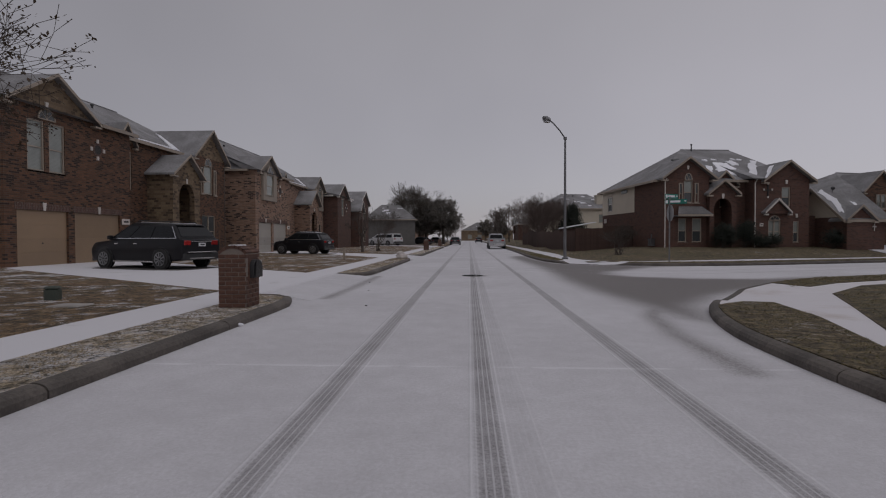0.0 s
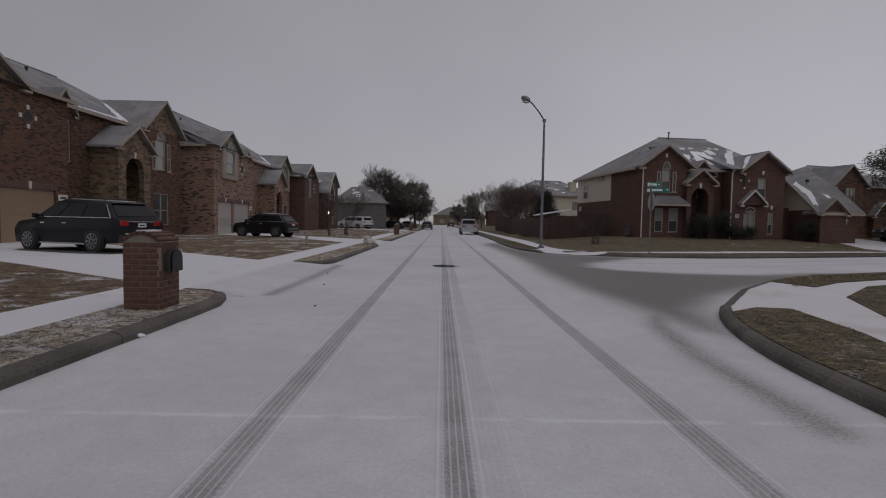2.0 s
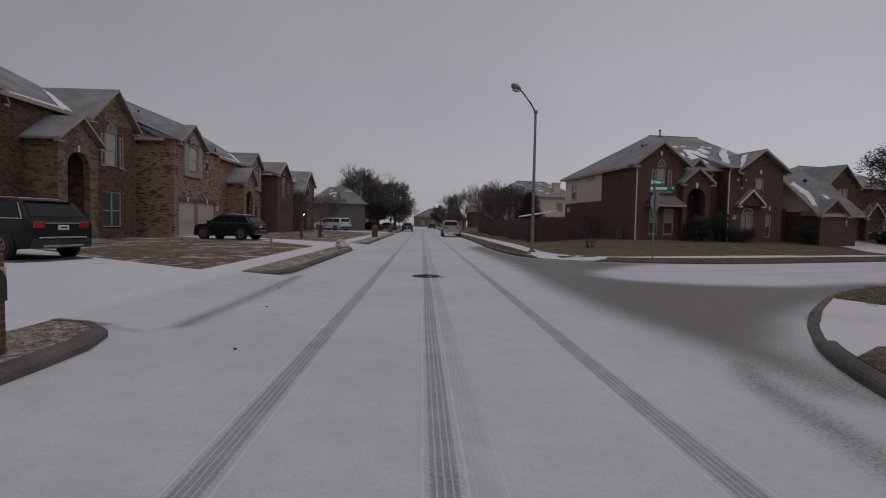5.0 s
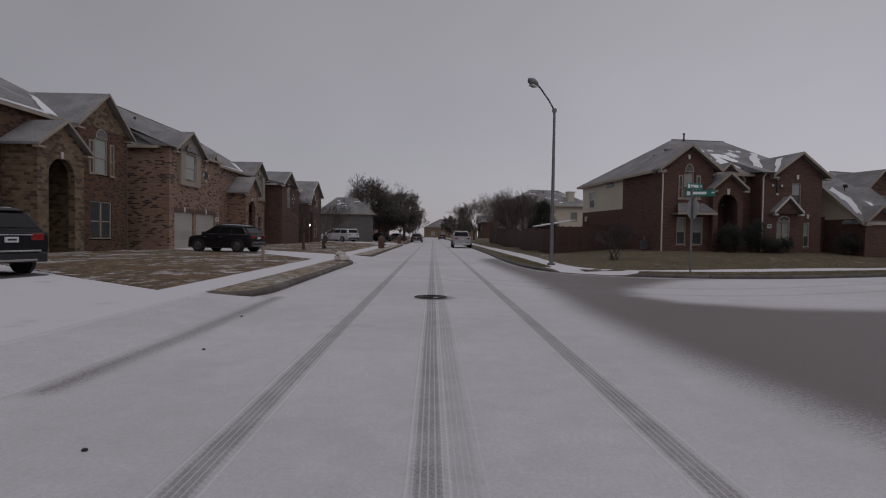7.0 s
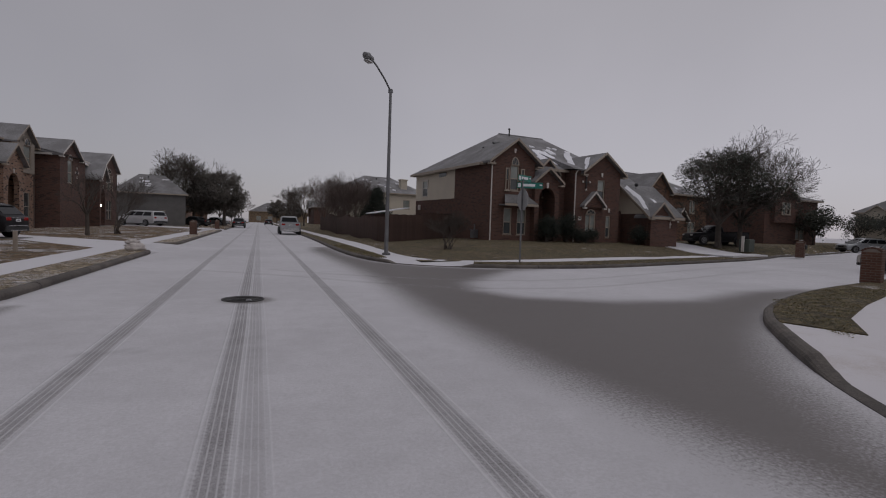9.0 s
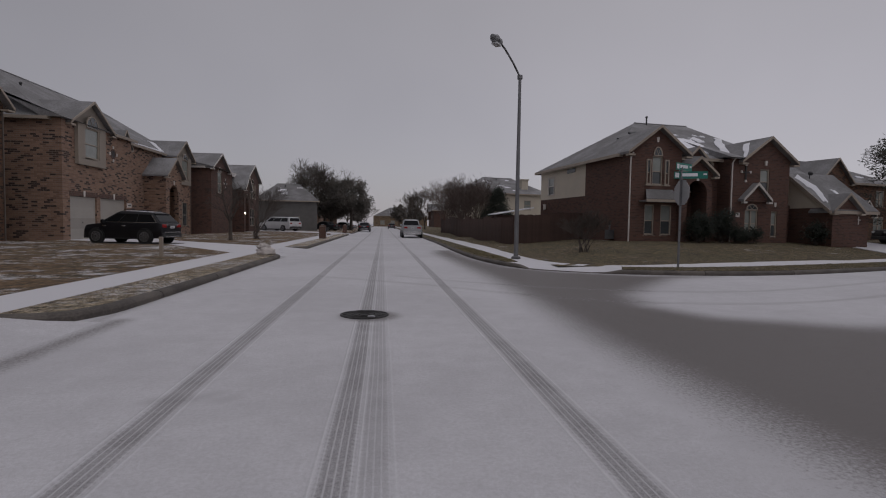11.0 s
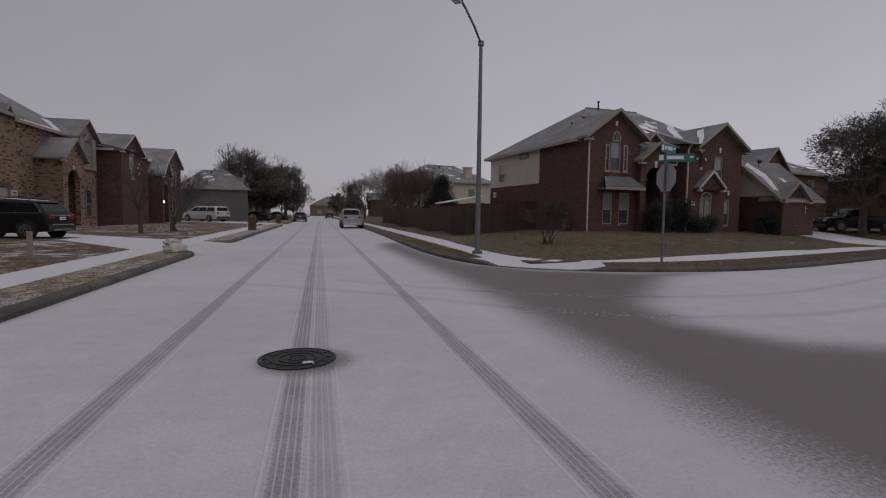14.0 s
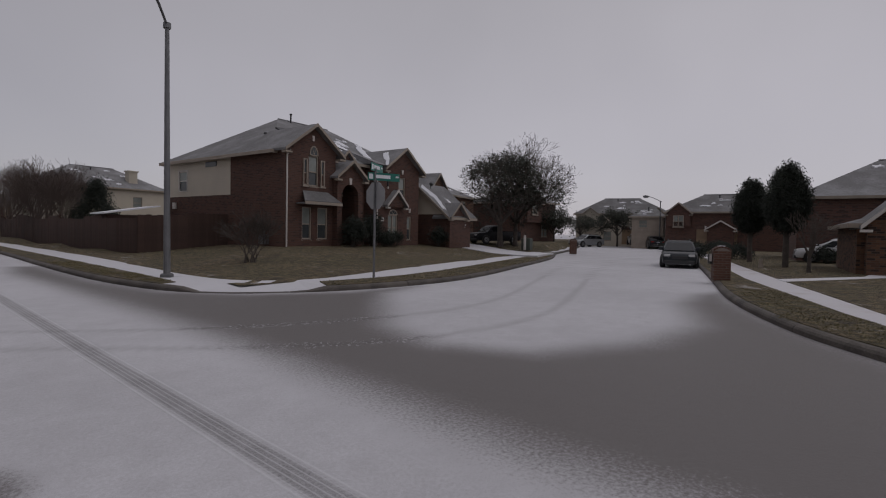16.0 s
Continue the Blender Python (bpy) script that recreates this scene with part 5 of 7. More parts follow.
    # gas meter and condenser by the side wall
    part("gas_meter", Shape().box(-2.4, 1.2, 0.1, -2.02, 1.6, 0.65).tube((-2.2, 1.4, 0.6), (-2.2, 1.4, 1.0), 0.05, 0.05, 8), M_POLE, h)
    part("lamp_box", Shape().box(-2.16, 10.2, 2.1, -2.02, 10.45, 2.5), M_TRIMW, h)
    return h


corner_house()


def far_house(m, label, w, d, eave, ridge, wall_m, roof_m, wins=(), gables=(), gar=(), upper=None, hip=True, chimney=None):
    """A house seen from far off: walls, roof, gables, windows and garage doors of its own."""
    h = thing("house", m, label, "house")
    holes = [hole(*q[:4]) for q in wins] + [(a, b, 0, 2.1) for a, b in gar]
    part("wall_front", weld(wall_cells(Shape(), 0, w, -0.4, eave, 0, 0.25, holes), "wall_front"), wall_m, h)
    parts_of("wall_side", Shape().box(0, 0.25, -0.4, 0.25, d, eave).box(w - 0.25, 0.25, -0.4, w, d, eave), upper or wall_m, h)
    part("wall_back", Shape().box(0.25, d - 0.25, -0.4, w - 0.25, d, eave), wall_m, h)
    hip_roof(h, 0, w, 0, d, eave, ridge, w * 0.3 if hip else -0.3, w * 0.7 if hip else w + 0.3, d / 2, roof_m, M_TRIM)
    for q in wins:
        window(h, *q[:4], 0.05, q[4] if len(q) > 4 else 1)
    for a, b in gar:
        garage_door(h, a, b, 0, 2.1, 0, M_DOORT)
    for cx, half, ze, zp in gables:
        part("bay", Shape().box(cx - half, -0.5, -0.4 if ze < 3 else 2.4, cx + half, -0.003, ze), wall_m, h)
        gable_roof(h, cx, half, -0.5, d * 0.35, ze, zp, roof_m, M_TRIMW if ze < 3 else M_TRIM, 0.25, wall_m)
        if ze > 3:
            window(h, cx - 0.55, cx + 0.55, ze - 1.6, ze - 0.3, -0.56, 2)
    k = (ridge - eave) / (d / 2 + 0.35)
    rng = random.Random(int(w * 10 + d))
    for i in range(7):
        x, y = rng.uniform(w * 0.28, w * 0.72), rng.uniform(0.6, d * 0.42)
        a, b = rng.uniform(0.15, 0.6), rng.uniform(0.06, 0.22)
        snow_patch(h, [(x - a, y - b), (x + a, y - b * 0.6), (x + a * 0.6, y + b), (x - a * 0.8, y + b * 0.8)], lambda p, q: eave + k * (q + 0.35) + 0.05, int(w * 100) + i, 4, 0.09)
    if chimney:
        part("chimney", Shape().box(chimney[0], chimney[1], eave - 1, chimney[0] + 1.0, chimney[1] + 0.8, ridge - 0.5).box(chimney[0] - 0.1, chimney[1] - 0.1, ridge - 0.5, chimney[0] + 1.1, chimney[1] + 0.9, ridge - 0.35),
             wall_m, h)
    vent_pipe(h, w * 0.45, d * 0.4, eave + k * d * 0.4, 0.4)
    return h


def at_corner(u, v, z=0.55):
    return pose(*(CORNER @ Vector((u, v, 0))).xy, z, 0, 0, 6.5)


def garage_wing():
    h = thing("garage_wing", CORNER @ pose(0, 0, 0.62), "low brick garage wing with a cream gable", "house")
    v0, vr, v1, ze, zr = -1.2, 1.3, 3.8, 2.2, 4.35
    k = (zr - ze) / (vr - v0)
    part("wall_side", Shape().box(11.8, v0, -0.5, 12.1, v1, ze), M_BRICKR, h)
    part("cream_gable", Shape().prism([(11.8, v0, ze), (11.8, v1, ze), (11.8, vr, zr)], (0, 0, 0), (0.25, 0, 0)), M_SIDING, h, "cream siding gable end")
    part("wall_front", weld(wall_cells(Shape(), 12.1, 15.3, -0.5, ze - 0.05, v0, 0.3, [(13.3, 13.85, 0.5, 1.75)]), "wall_front"), M_BRICKR, h)
    part("wall_side", Shape().box(15.0, v0 + 0.3, -0.5, 15.3, v1, ze), M_BRICKR, h)
    part("wall_link", Shape().box(10.2, 1.2, -0.5, 11.8, 1.5, 2.4), M_BRICKR, h)
    window(h, 13.3, 13.85, 0.5, 1.75, v0 + 0.06)
    for sg, ve in ((-1, v0 - 0.35), (1, v1 + 0.35)):
        za = ze - 0.35 * k
        part("roof", Shape().prism([(0, vr, zr + 0.02), (0, ve, za + 0.02), (0, ve, za + 0.15), (0, vr, zr + 0.17)], (11.5, 0, 0), (15.6, 0, 0)), M_ROOF, h)
        part("barge_board", Shape().prism([(0, vr, zr - 0.06), (0, ve, za - 0.06), (0, ve, za + 0.165), (0, vr, zr + 0.185)], (11.455, 0, 0), (11.495, 0, 0)), M_TRIM, h)
    part("gutter", Shape().box(11.5, v0 - 0.42, ze - 0.35 * k - 0.08, 15.6, v0 - 0.355, ze - 0.35 * k + 0.1), M_TRIM, h)
    part("porch_wall", Shape().box(11.85, v0 - 0.3, -0.5, 13.95, v0 - 0.003, 2.05), M_BRICKR, h)
    gable_roof(h, 12.9, 1.05, v0 - 0.3, v0 + 1.0, 2.05, 2.9, M_ROOF, M_TRIM, 0.25, M_BRICKR)
    snow_patch(h, [(11.7, 0.9), (12.3, 1.15), (12.7, 0.2), (12.5, -0.4), (12.1, -1.05), (11.75, -0.95), (12.0, 0.0)], lambda x, y: ze + k * (y - v0) + 0.17, 11, 4, 0.07)
    snow_patch(h, [(13.6, -1.0), (13.9, -1.0), (14.0, -0.1), (13.7, 0.0)], lambda x, y: ze + k * (y - v0) + 0.17, 12, 4, 0.06)
    part("wall_upper", Shape().box(12.2, 3.9, -0.5, 18.2, 10.5, 2.9), M_BRICKR, h)
    hip_roof(h, 12.2, 18.2, 3.9, 10.5, 2.9, 5.6, 14.4, 16.0, 7.0, M_ROOF, M_TRIM)
    part("wall_cross", Shape().box(14.4, v0 - 0.03, 1.2, 14.46, v0 - 0.003, 1.7).box(14.28, v0 - 0.03, 1.45, 14.58, v0 - 0.003, 1.52), M_TRIMW, h, "small pale cross ornament on brick")
    part("dish", Shape().tube((13.0, 0.9, 3.9), (13.0, 0.9, 4.5), 0.02, 0.025, 6).tube((13.0, 0.85, 4.5), (12.92, 0.75, 4.54), 0.15, 0.02, 12), M_PLASTIC, h, "small dark satellite dish")
    return h


garage_wing()
far_house(pose(34.0, 50.5, 0.6, 0, 0, 15), "two-storey brown brick house behind a tree", 13, 9, 4.9, 7.2, M_BRICK1, M_ROOF, wins=((1.2, 2.4, 3.0, 4.4, 2), (9.5, 10.7, 3.0, 4.4, 2), (9.3, 10.8, 0.6, 2.1, 2)),
          gables=((3.0, 1.9, 4.9, 6.6), (7.2, 1.0, 2.3, 3.3)))
far_house(pose(50.5, 50.0, 0.5, 0, 0, -6), "dark brick house beside the bend", 7, 9, 4.9, 6.4, M_BRICK3, M_ROOFD, wins=((1.0, 2.2, 3.0, 4.4, 2), (4.2, 5.4, 0.7, 2.1, 2)), gables=((2.2, 1.4, 4.9, 6.1),))
far_house(pose(67.5, 51.5, 0.3, 0, 0, -68), "two-storey cream house at the end of the side street", 12.5, 9, 4.3, 6.7, M_SIDING, M_ROOFD, wins=((5.2, 6.3, 2.6, 3.7, 2), (3.8, 4.9, 0.5, 1.8)),
          gables=((2.0, 1.4, 3.9, 5.0), (10.9, 1.4, 3.9, 5.0)), gar=((6.3, 8.6), (8.9, 11.2)))
far_house(pose(60.2, 36.6, 0.3, 0, 0, -80), "two-storey brick house at the end of the side street", 11.5, 9, 4.0, 6.2, M_BRICKR, M_ROOFD, wins=((0.8, 1.8, 2.6, 3.6),), gables=((1.4, 1.2, 3.9, 4.9), (5.6, 1.3, 2.1, 2.9)), gar=((3.2, 5.0), (5.4, 7.2)))
far_house(pose(62.0, 41.2, 0.3, 0, 0, -75), "narrow tan house far up the side street", 3.6, 8, 3.6, 4.7, M_TRIM, M_ROOFD, wins=((0.8, 1.8, 2.2, 3.2),))
far_house(pose(38.6, 21.5, 0.15, 0, 0, -78), "two-storey dark brick house with chimney", 16, 10, 4.0, 6.7, M_BRICK3, M_ROOF, wins=((4.2, 5.4, 2.6, 3.7, 2), (8.2, 9.4, 0.5, 2.0, 2)), chimney=(6.0, 3.5))
far_house(pose(26.2, 17.95, 0.1, 0, 0, -80), "low brick gabled house wing with white trim", 9, 6, 2.05, 3.1, M_BRICK1, M_ROOF, wins=((1.0, 1.5, 0.7, 1.7),), gables=((1.2, 0.95, 2.05, 2.95),))
far_house(pose(-19, 92.5, 0.1, 0, 0, 8), "grey sided house with a large roof", 9, 14, 4.6, 7.6, M_SIDEG, M_ROOFD, wins=((5.2, 6.4, 0.8, 2.2, 2),), gables=())
far_house(pose(12.2, 82.0, 0.3, 0, 0, 12), "cream house with chimney behind a fence", 12, 10, 5.6, 8.2, M_SIDING, M_ROOF, wins=((2, 3.1, 3.4, 4.7), (8, 9.1, 3.4, 4.7)), chimney=(8.2, 1.2))
far_house(pose(-4, 262, 0, 0, 0, 3), "wide pale brick building closing the street", 26, 12, 5.2, 9.4, M_STONE, M_ROOFD, wins=((3, 5, 1, 3, 2), (8, 10, 1, 3, 2), (19, 21, 1, 3, 2)), gables=((14, 3, 5, 8),))
far_house(pose(-17, 125, 0.1, 0, 0, 90), "brown brick house far up the street", 16, 11, 5, 8, M_BRICK1, M_ROOFD, wins=((2, 3.4, 3, 4.5), (11, 12.4, 3, 4.5)), gables=((4, 2.4, 5, 7),))

far_house(pose(14.5, 128, 0.3, 0, 0, -90), "tan brick house beyond the fenced gardens", 15, 10, 4.8, 7.4, M_STONE, M_ROOFD, wins=((2, 3.4, 3, 4.4), (10, 11.4, 3, 4.4)), gables=((4, 2.2, 4.8, 6.8),))
far_house(pose(14.0, 168, 0.3, 0, 0, -90), "red brick house beyond the fenced gardens", 16, 10, 5.0, 7.8, M_BRICK3, M_ROOFD, wins=((2, 3.4, 3, 4.4), (10, 11.4, 3, 4.4)), gables=((4, 2.2, 5.0, 7.0),))
far_house(pose(-17, 150, 0.1, 0, 0, 90), "pale brick house far up the street", 17, 11, 5, 8, M_BRICK2, M_ROOFD, wins=((2, 3.4, 3, 4.5), (11, 12.4, 3, 4.5)), gables=((4, 2.4, 5, 7),))
far_house(pose(-16, 178, 0.1, 0, 0, 90), "brown brick house far up the street", 18, 11, 5, 8, M_BRICK1, M_ROOFD, wins=((2, 3.4, 3, 4.5), (11, 12.4, 3, 4.5)), gables=((12, 2.4, 5, 7),))

# ---------------------------------------------------------------- street furniture


def brick_mailbox(m, label, top_snow=True):
    """A square brick pier with a metal letter box in its street face; the front faces +x."""
    b = thing("brick_mailbox", m, label, "mailbox", "brick mailboxes")
    w, d, z = 0.25, 0.27, 0.95
    part("mortar_core", Shape().box(-w + 0.004, -d + 0.004, -0.05, w - 0.004, d - 0.004, z), M_MORTAR, b, "grey-brown mortar")
    part("niche", Shape().box(w - 0.05, -0.19, 0.46, w + 0.006, 0.19, 0.93), M_PIER, b)
    shapes = {}

    def piece(kind, x0, y0, x1, y1, zz, hh):
        key = (kind, round(x1 - x0, 3), round(y1 - y0, 3), round(hh, 3))
        if key not in shapes:
            hx, hy = (x1 - x0) / 2, (y1 - y0) / 2
            shapes[key] = Shape().chamfer(-hx, -hy, 0, hx, hy, hh, 0.003).mesh("brick")
            shapes[key].materials.append(M_PIER)
        part(kind, shapes[key], M_PIER, b, at=pose((x0 + x1) / 2, (y0 + y1) / 2, zz))
    n, hgt = 12, 0.0785
    for i in range(n):
        zz = i * hgt
        L = 0.24
        for (ax, lo, hi, fixed) in (("y", -w, w, -d), ("y", -w, w, d), ("x", -d, d, -w), ("x", -d, d, w)):
            p = lo + (0.0 if i % 2 == 0 else -L / 2)
            while p < hi - 0.02:
                a, c = max(p, lo) + 0.006, min(p + L, hi) - 0.006
                p += L
                if c - a < 0.04:
                    continue
                if ax == "x" and fixed > 0 and zz > 0.50 and zz < 0.86 and c > -0.17 and a < 0.17:
                    continue
                f0, f1 = (fixed - 0.003, fixed + 0.05) if fixed < 0 else (fixed - 0.05, fixed + 0.003)
                if ax == "y":
                    piece("brick", a, f0, c, f1, zz + 0.006, hgt - 0.012)
                else:
                    piece("brick", f0, a, f1, c, zz + 0.006, hgt - 0.012)
    # arched top course over a mortar core
    R_, zc, nb_ = 0.335, 0.735, 7
    arc_ = [math.radians(-48 + 96 * k / 12) for k in range(13)]
    core = [(0.31 * math.sin(q), -d + 0.006, zc + 0.31 * math.cos(q)) for q in arc_]
    part("mortar_core", Shape().prism(core + [(w - 0.01, -d + 0.006, 0.93), (-w + 0.01, -d + 0.006, 0.93)], (0, 0, 0), (0, 2 * d - 0.012, 0)), M_MORTAR, b)
    crown = Shape().chamfer(-0.034, -d - 0.004, 0, 0.034, d + 0.004, 0.055, 0.006).mesh("brick")
    crown.materials.append(M_PIER)
    for k in range(nb_):
        q = math.radians(-42 + 84 * k / (nb_ - 1))
        part("brick", crown, M_PIER, b, at=pose((R_ - 0.03) * math.sin(q), 0, zc + (R_ - 0.03) * math.cos(q), 0, math.degrees(q), 0))
    s = Shape()
    r = 0.145
    ang = np.linspace(0, math.pi, 9)
    prof = [(-r, 0.52)] + [(r * math.cos(a_), 0.70 + r * math.sin(a_)) for a_ in ang[::-1]] + [(r, 0.52)]
    s.prism([(0.15, y, zz) for y, zz in prof], (0, 0, 0), (0.19, 0, 0))
    box_ = part("letter_box", s, M_PLASTIC, b, "black metal letter box")
    part("door", Shape().prism([(0.36, y * 0.96, 0.525 + (zz - 0.52) * 0.95) for y, zz in prof], (0, 0, 0), (0.012, 0, 0)), M_IRON, box_)
    part("flag", Shape().box(0.28, r + 0.005, 0.60, 0.35, r + 0.02, 0.83), M_TRIMW, box_, "small pale flag")
    if top_snow:
        part("snow_cap", Shape().prism([(-0.1, -0.2, 1.088), (0.08, -0.22, 1.088), (0.09, 0.1, 1.088), (-0.08, 0.2, 1.088)], (0, 0, 0), (0, 0, 0.02)), M_PATCH, b)
    return b


M_PIER = plain("pier_brick", (0.135, 0.064, 0.042), (0.065, 0.033, 0.024), 0.85, coarse=3, fine=30, bump=0.5)
nb = brick_mailbox(pose(-4.5, 11.4, 0.125), "red brick mailbox pier with black letter box")
for x, y, rz in ((17.9, 20.95, 110), (34.2, 34.6, -60), (-4.75, 54.5, 0), (-4.75, 78.6, 0)):
    c = copy_thing(nb, pose(x, y, 0.13, 0, 0, rz))
    c["label"] = "red brick mailbox pier beside the kerb"


def street_lamp(m, label, h, reach, rise):
    s = thing("street_lamp", m, label, "street lamp", "street lamps")
    part("base", Shape().chamfer(-0.14, -0.14, -0.05, 0.14, 0.14, 0.1, 0.03), M_POLE, s, "steel foot plate")
    part("pole", Shape().tube((0, 0, 0.1), (0, 0, h), 0.09, 0.055, 12), M_POLE, s)
    part("collar", Shape().tube((0, 0, h - 0.12), (0, 0, h + 0.02), 0.1, 0.1, 10), M_POLE, s)
    part("arm", Shape().path([(0, 0, h - 0.05), (-reach * 0.35, 0, h + rise * 0.42), (-reach * 0.8, 0, h + rise * 0.88), (-reach, 0, h + rise)], 0.035, 8), M_POLE, s)
    hd = Shape()
    prof = [(0.05, 0.04), (-0.1, 0.12), (-0.4, 0.16), (-0.62, 0.11), (-0.68, 0.02)]
    for (a, ra), (b, rb) in zip(prof, prof[1:]):
        hd.tube((-reach + a, 0, h + rise + 0.02), (-reach + b, 0, h + rise + 0.02 - 0.03), ra, rb, 10)
    head = part("lamp_head", hd, M_POLE, s, "cobra-shaped grey lamp head")
    part("lens", Shape().chamfer(-reach - 0.55, -0.11, h + rise - 0.16, -reach - 0.15, 0.11, h + rise - 0.09, 0.03), M_LAMPG, head)
    return s


street_lamp(pose(5.1, 31.75, 0.13, 0, 0, 52), "tall grey steel street lamp beside the kerb", 6.9, 1.75, 0.66)
street_lamp(pose(61.9, 37.8, 0.1, 0, 0, -50), "distant grey steel street lamp", 5.6, 1.4, 0.5)
street_lamp(pose(-4.9, 175, 0.1, 0, 0, 180), "distant grey steel street lamp", 8.5, 1.6, 0.7)


def stop_sign():
    s = thing("stop_sign", pose(9.6, 28.3, 0.13, 0, 0, 0), "stop sign seen from its plain grey back", "road sign")
    part("post", Shape().box(-0.03, -0.02, -0.1, 0.03, 0.02, 3.25), M_POLE, s)
    for zz in np.arange(0.4, 3.2, 0.4):
        part("bolt", Shape().tube((0, -0.03, zz), (0, -0.018, zz), 0.012, 0.012, 6), M_IRON, s)
    r = 0.43
    oct_ = [(r * math.cos(math.radians(22.5 + 45 * i)), 0, 2.42 + r * math.sin(math.radians(22.5 + 45 * i))) for i in range(8)]
    turn = Matrix.Rotation(radians(-88), 4, "Z")
    pl_ = Shape().prism([turn @ Vector(p) for p in oct_], turn @ Vector((0, 0.024, 0)), turn @ Vector((0, 0.034, 0)))
    part("plate", pl_, M_ALU, s, "octagonal aluminium plate back")
    for k, (zz, rz, L, x0) in enumerate(((3.0, -20, 1.0, -0.22), (3.27, 26, 0.85, -0.30))):
        t = Matrix.Translation((0, 0, 0)) @ Matrix.Rotation(radians(rz), 4, "Z")
        def bx(a, y0, z0, b, y1, z1):
            q = Shape().box(a, y0, z0, b, y1, z1)
            q.v = [tuple(t @ Vector(p)) for p in q.v]
            return q
        bl = part("street_name_blade", bx(x0, -0.008, zz - 0.13, x0 + L, 0.008, zz + 0.10), M_GREEN, s, "green street name blade with pale marks")
        part("emblem", bx(x0 + 0.03, -0.014, zz - 0.09, x0 + 0.15, 0.014, zz + 0.06), M_WHITE, bl)
        part("name_bar", bx(x0 + 0.2, -0.014, zz - 0.06, x0 + 0.2 + L * 0.5, 0.014, zz + 0.04), M_WHITE, bl)
        part("name_bar", bx(x0 + L - 0.13, -0.014, zz - 0.02, x0 + L - 0.03, 0.014, zz + 0.03), M_WHITE, bl)
        part("bracket", bx(-0.05, -0.03, zz - 0.16, 0.05, 0.03, zz - 0.11), M_POLE, s)
    return s


stop_sign()


def manhole():
    m = thing("manhole_cover", pose(-0.24, 20.55, 0), "round dark cast-iron manhole cover in the street", "manhole cover")
    ring = Shape()
    n = 40
    for i in range(n):
        a0, a1 = 2 * math.pi * i / n, 2 * math.pi * (i + 1) / n
        ring.prism([(0.365 * math.cos(a0), 0.365 * math.sin(a0), 0), (0.365 * math.cos(a1), 0.365 * math.sin(a1), 0), (0.345 * math.cos(a1), 0.345 * math.sin(a1), 0), (0.345 * math.cos(a0), 0.345 * math.sin(a0), 0)],
                   (0, 0, -0.03), (0, 0, 0.012))
    part("ring", weld(ring, "ring"), M_IRON, m)
    part("lid", Shape().tube((0, 0, -0.03), (0, 0, 0.008), 0.338, 0.335, 40), M_IRON, m)
    for r in (0.09, 0.18, 0.26):
        s = Shape()
        for i in range(n):
            a0, a1 = 2 * math.pi * i / n, 2 * math.pi * (i + 1) / n
            s.prism([(r * math.cos(a0), r * math.sin(a0), 0), (r * math.cos(a1), r * math.sin(a1), 0), ((r - 0.018) * math.cos(a1), (r - 0.018) * math.sin(a1), 0),
                     ((r - 0.018) * math.cos(a0), (r - 0.018) * math.sin(a0), 0)], (0, 0, 0.007), (0, 0, 0.016))
        part("rib", weld(s, "rib"), M_IRON, m)
    for a in range(0, 360, 30):
        q = Matrix.Rotation(radians(a), 3, "Z")
        s = Shape().box(0.27, -0.012, 0.007, 0.325, 0.012, 0.015)
        s.v = [tuple(q @ Vector(p)) for p in s.v]
        part("stud", s, M_IRON, m)
    part("pick_slot", Shape().box(0.14, 0.20, 0.0082, 0.2, 0.25, 0.017), M_DARK, m)
    part("snow_fleck", Shape().prism([(0.05, -0.2, 0.009), (0.16, -0.22, 0.009), (0.14, -0.15, 0.009), (0.06, -0.16, 0.009)], (0, 0, 0), (0, 0, 0.008)), M_PATCH, m)


manhole()


BOARD = Shape().chamfer(-0.071, -0.009, 0.0, 0.071, 0.009, 1.85, 0.008).mesh("board")


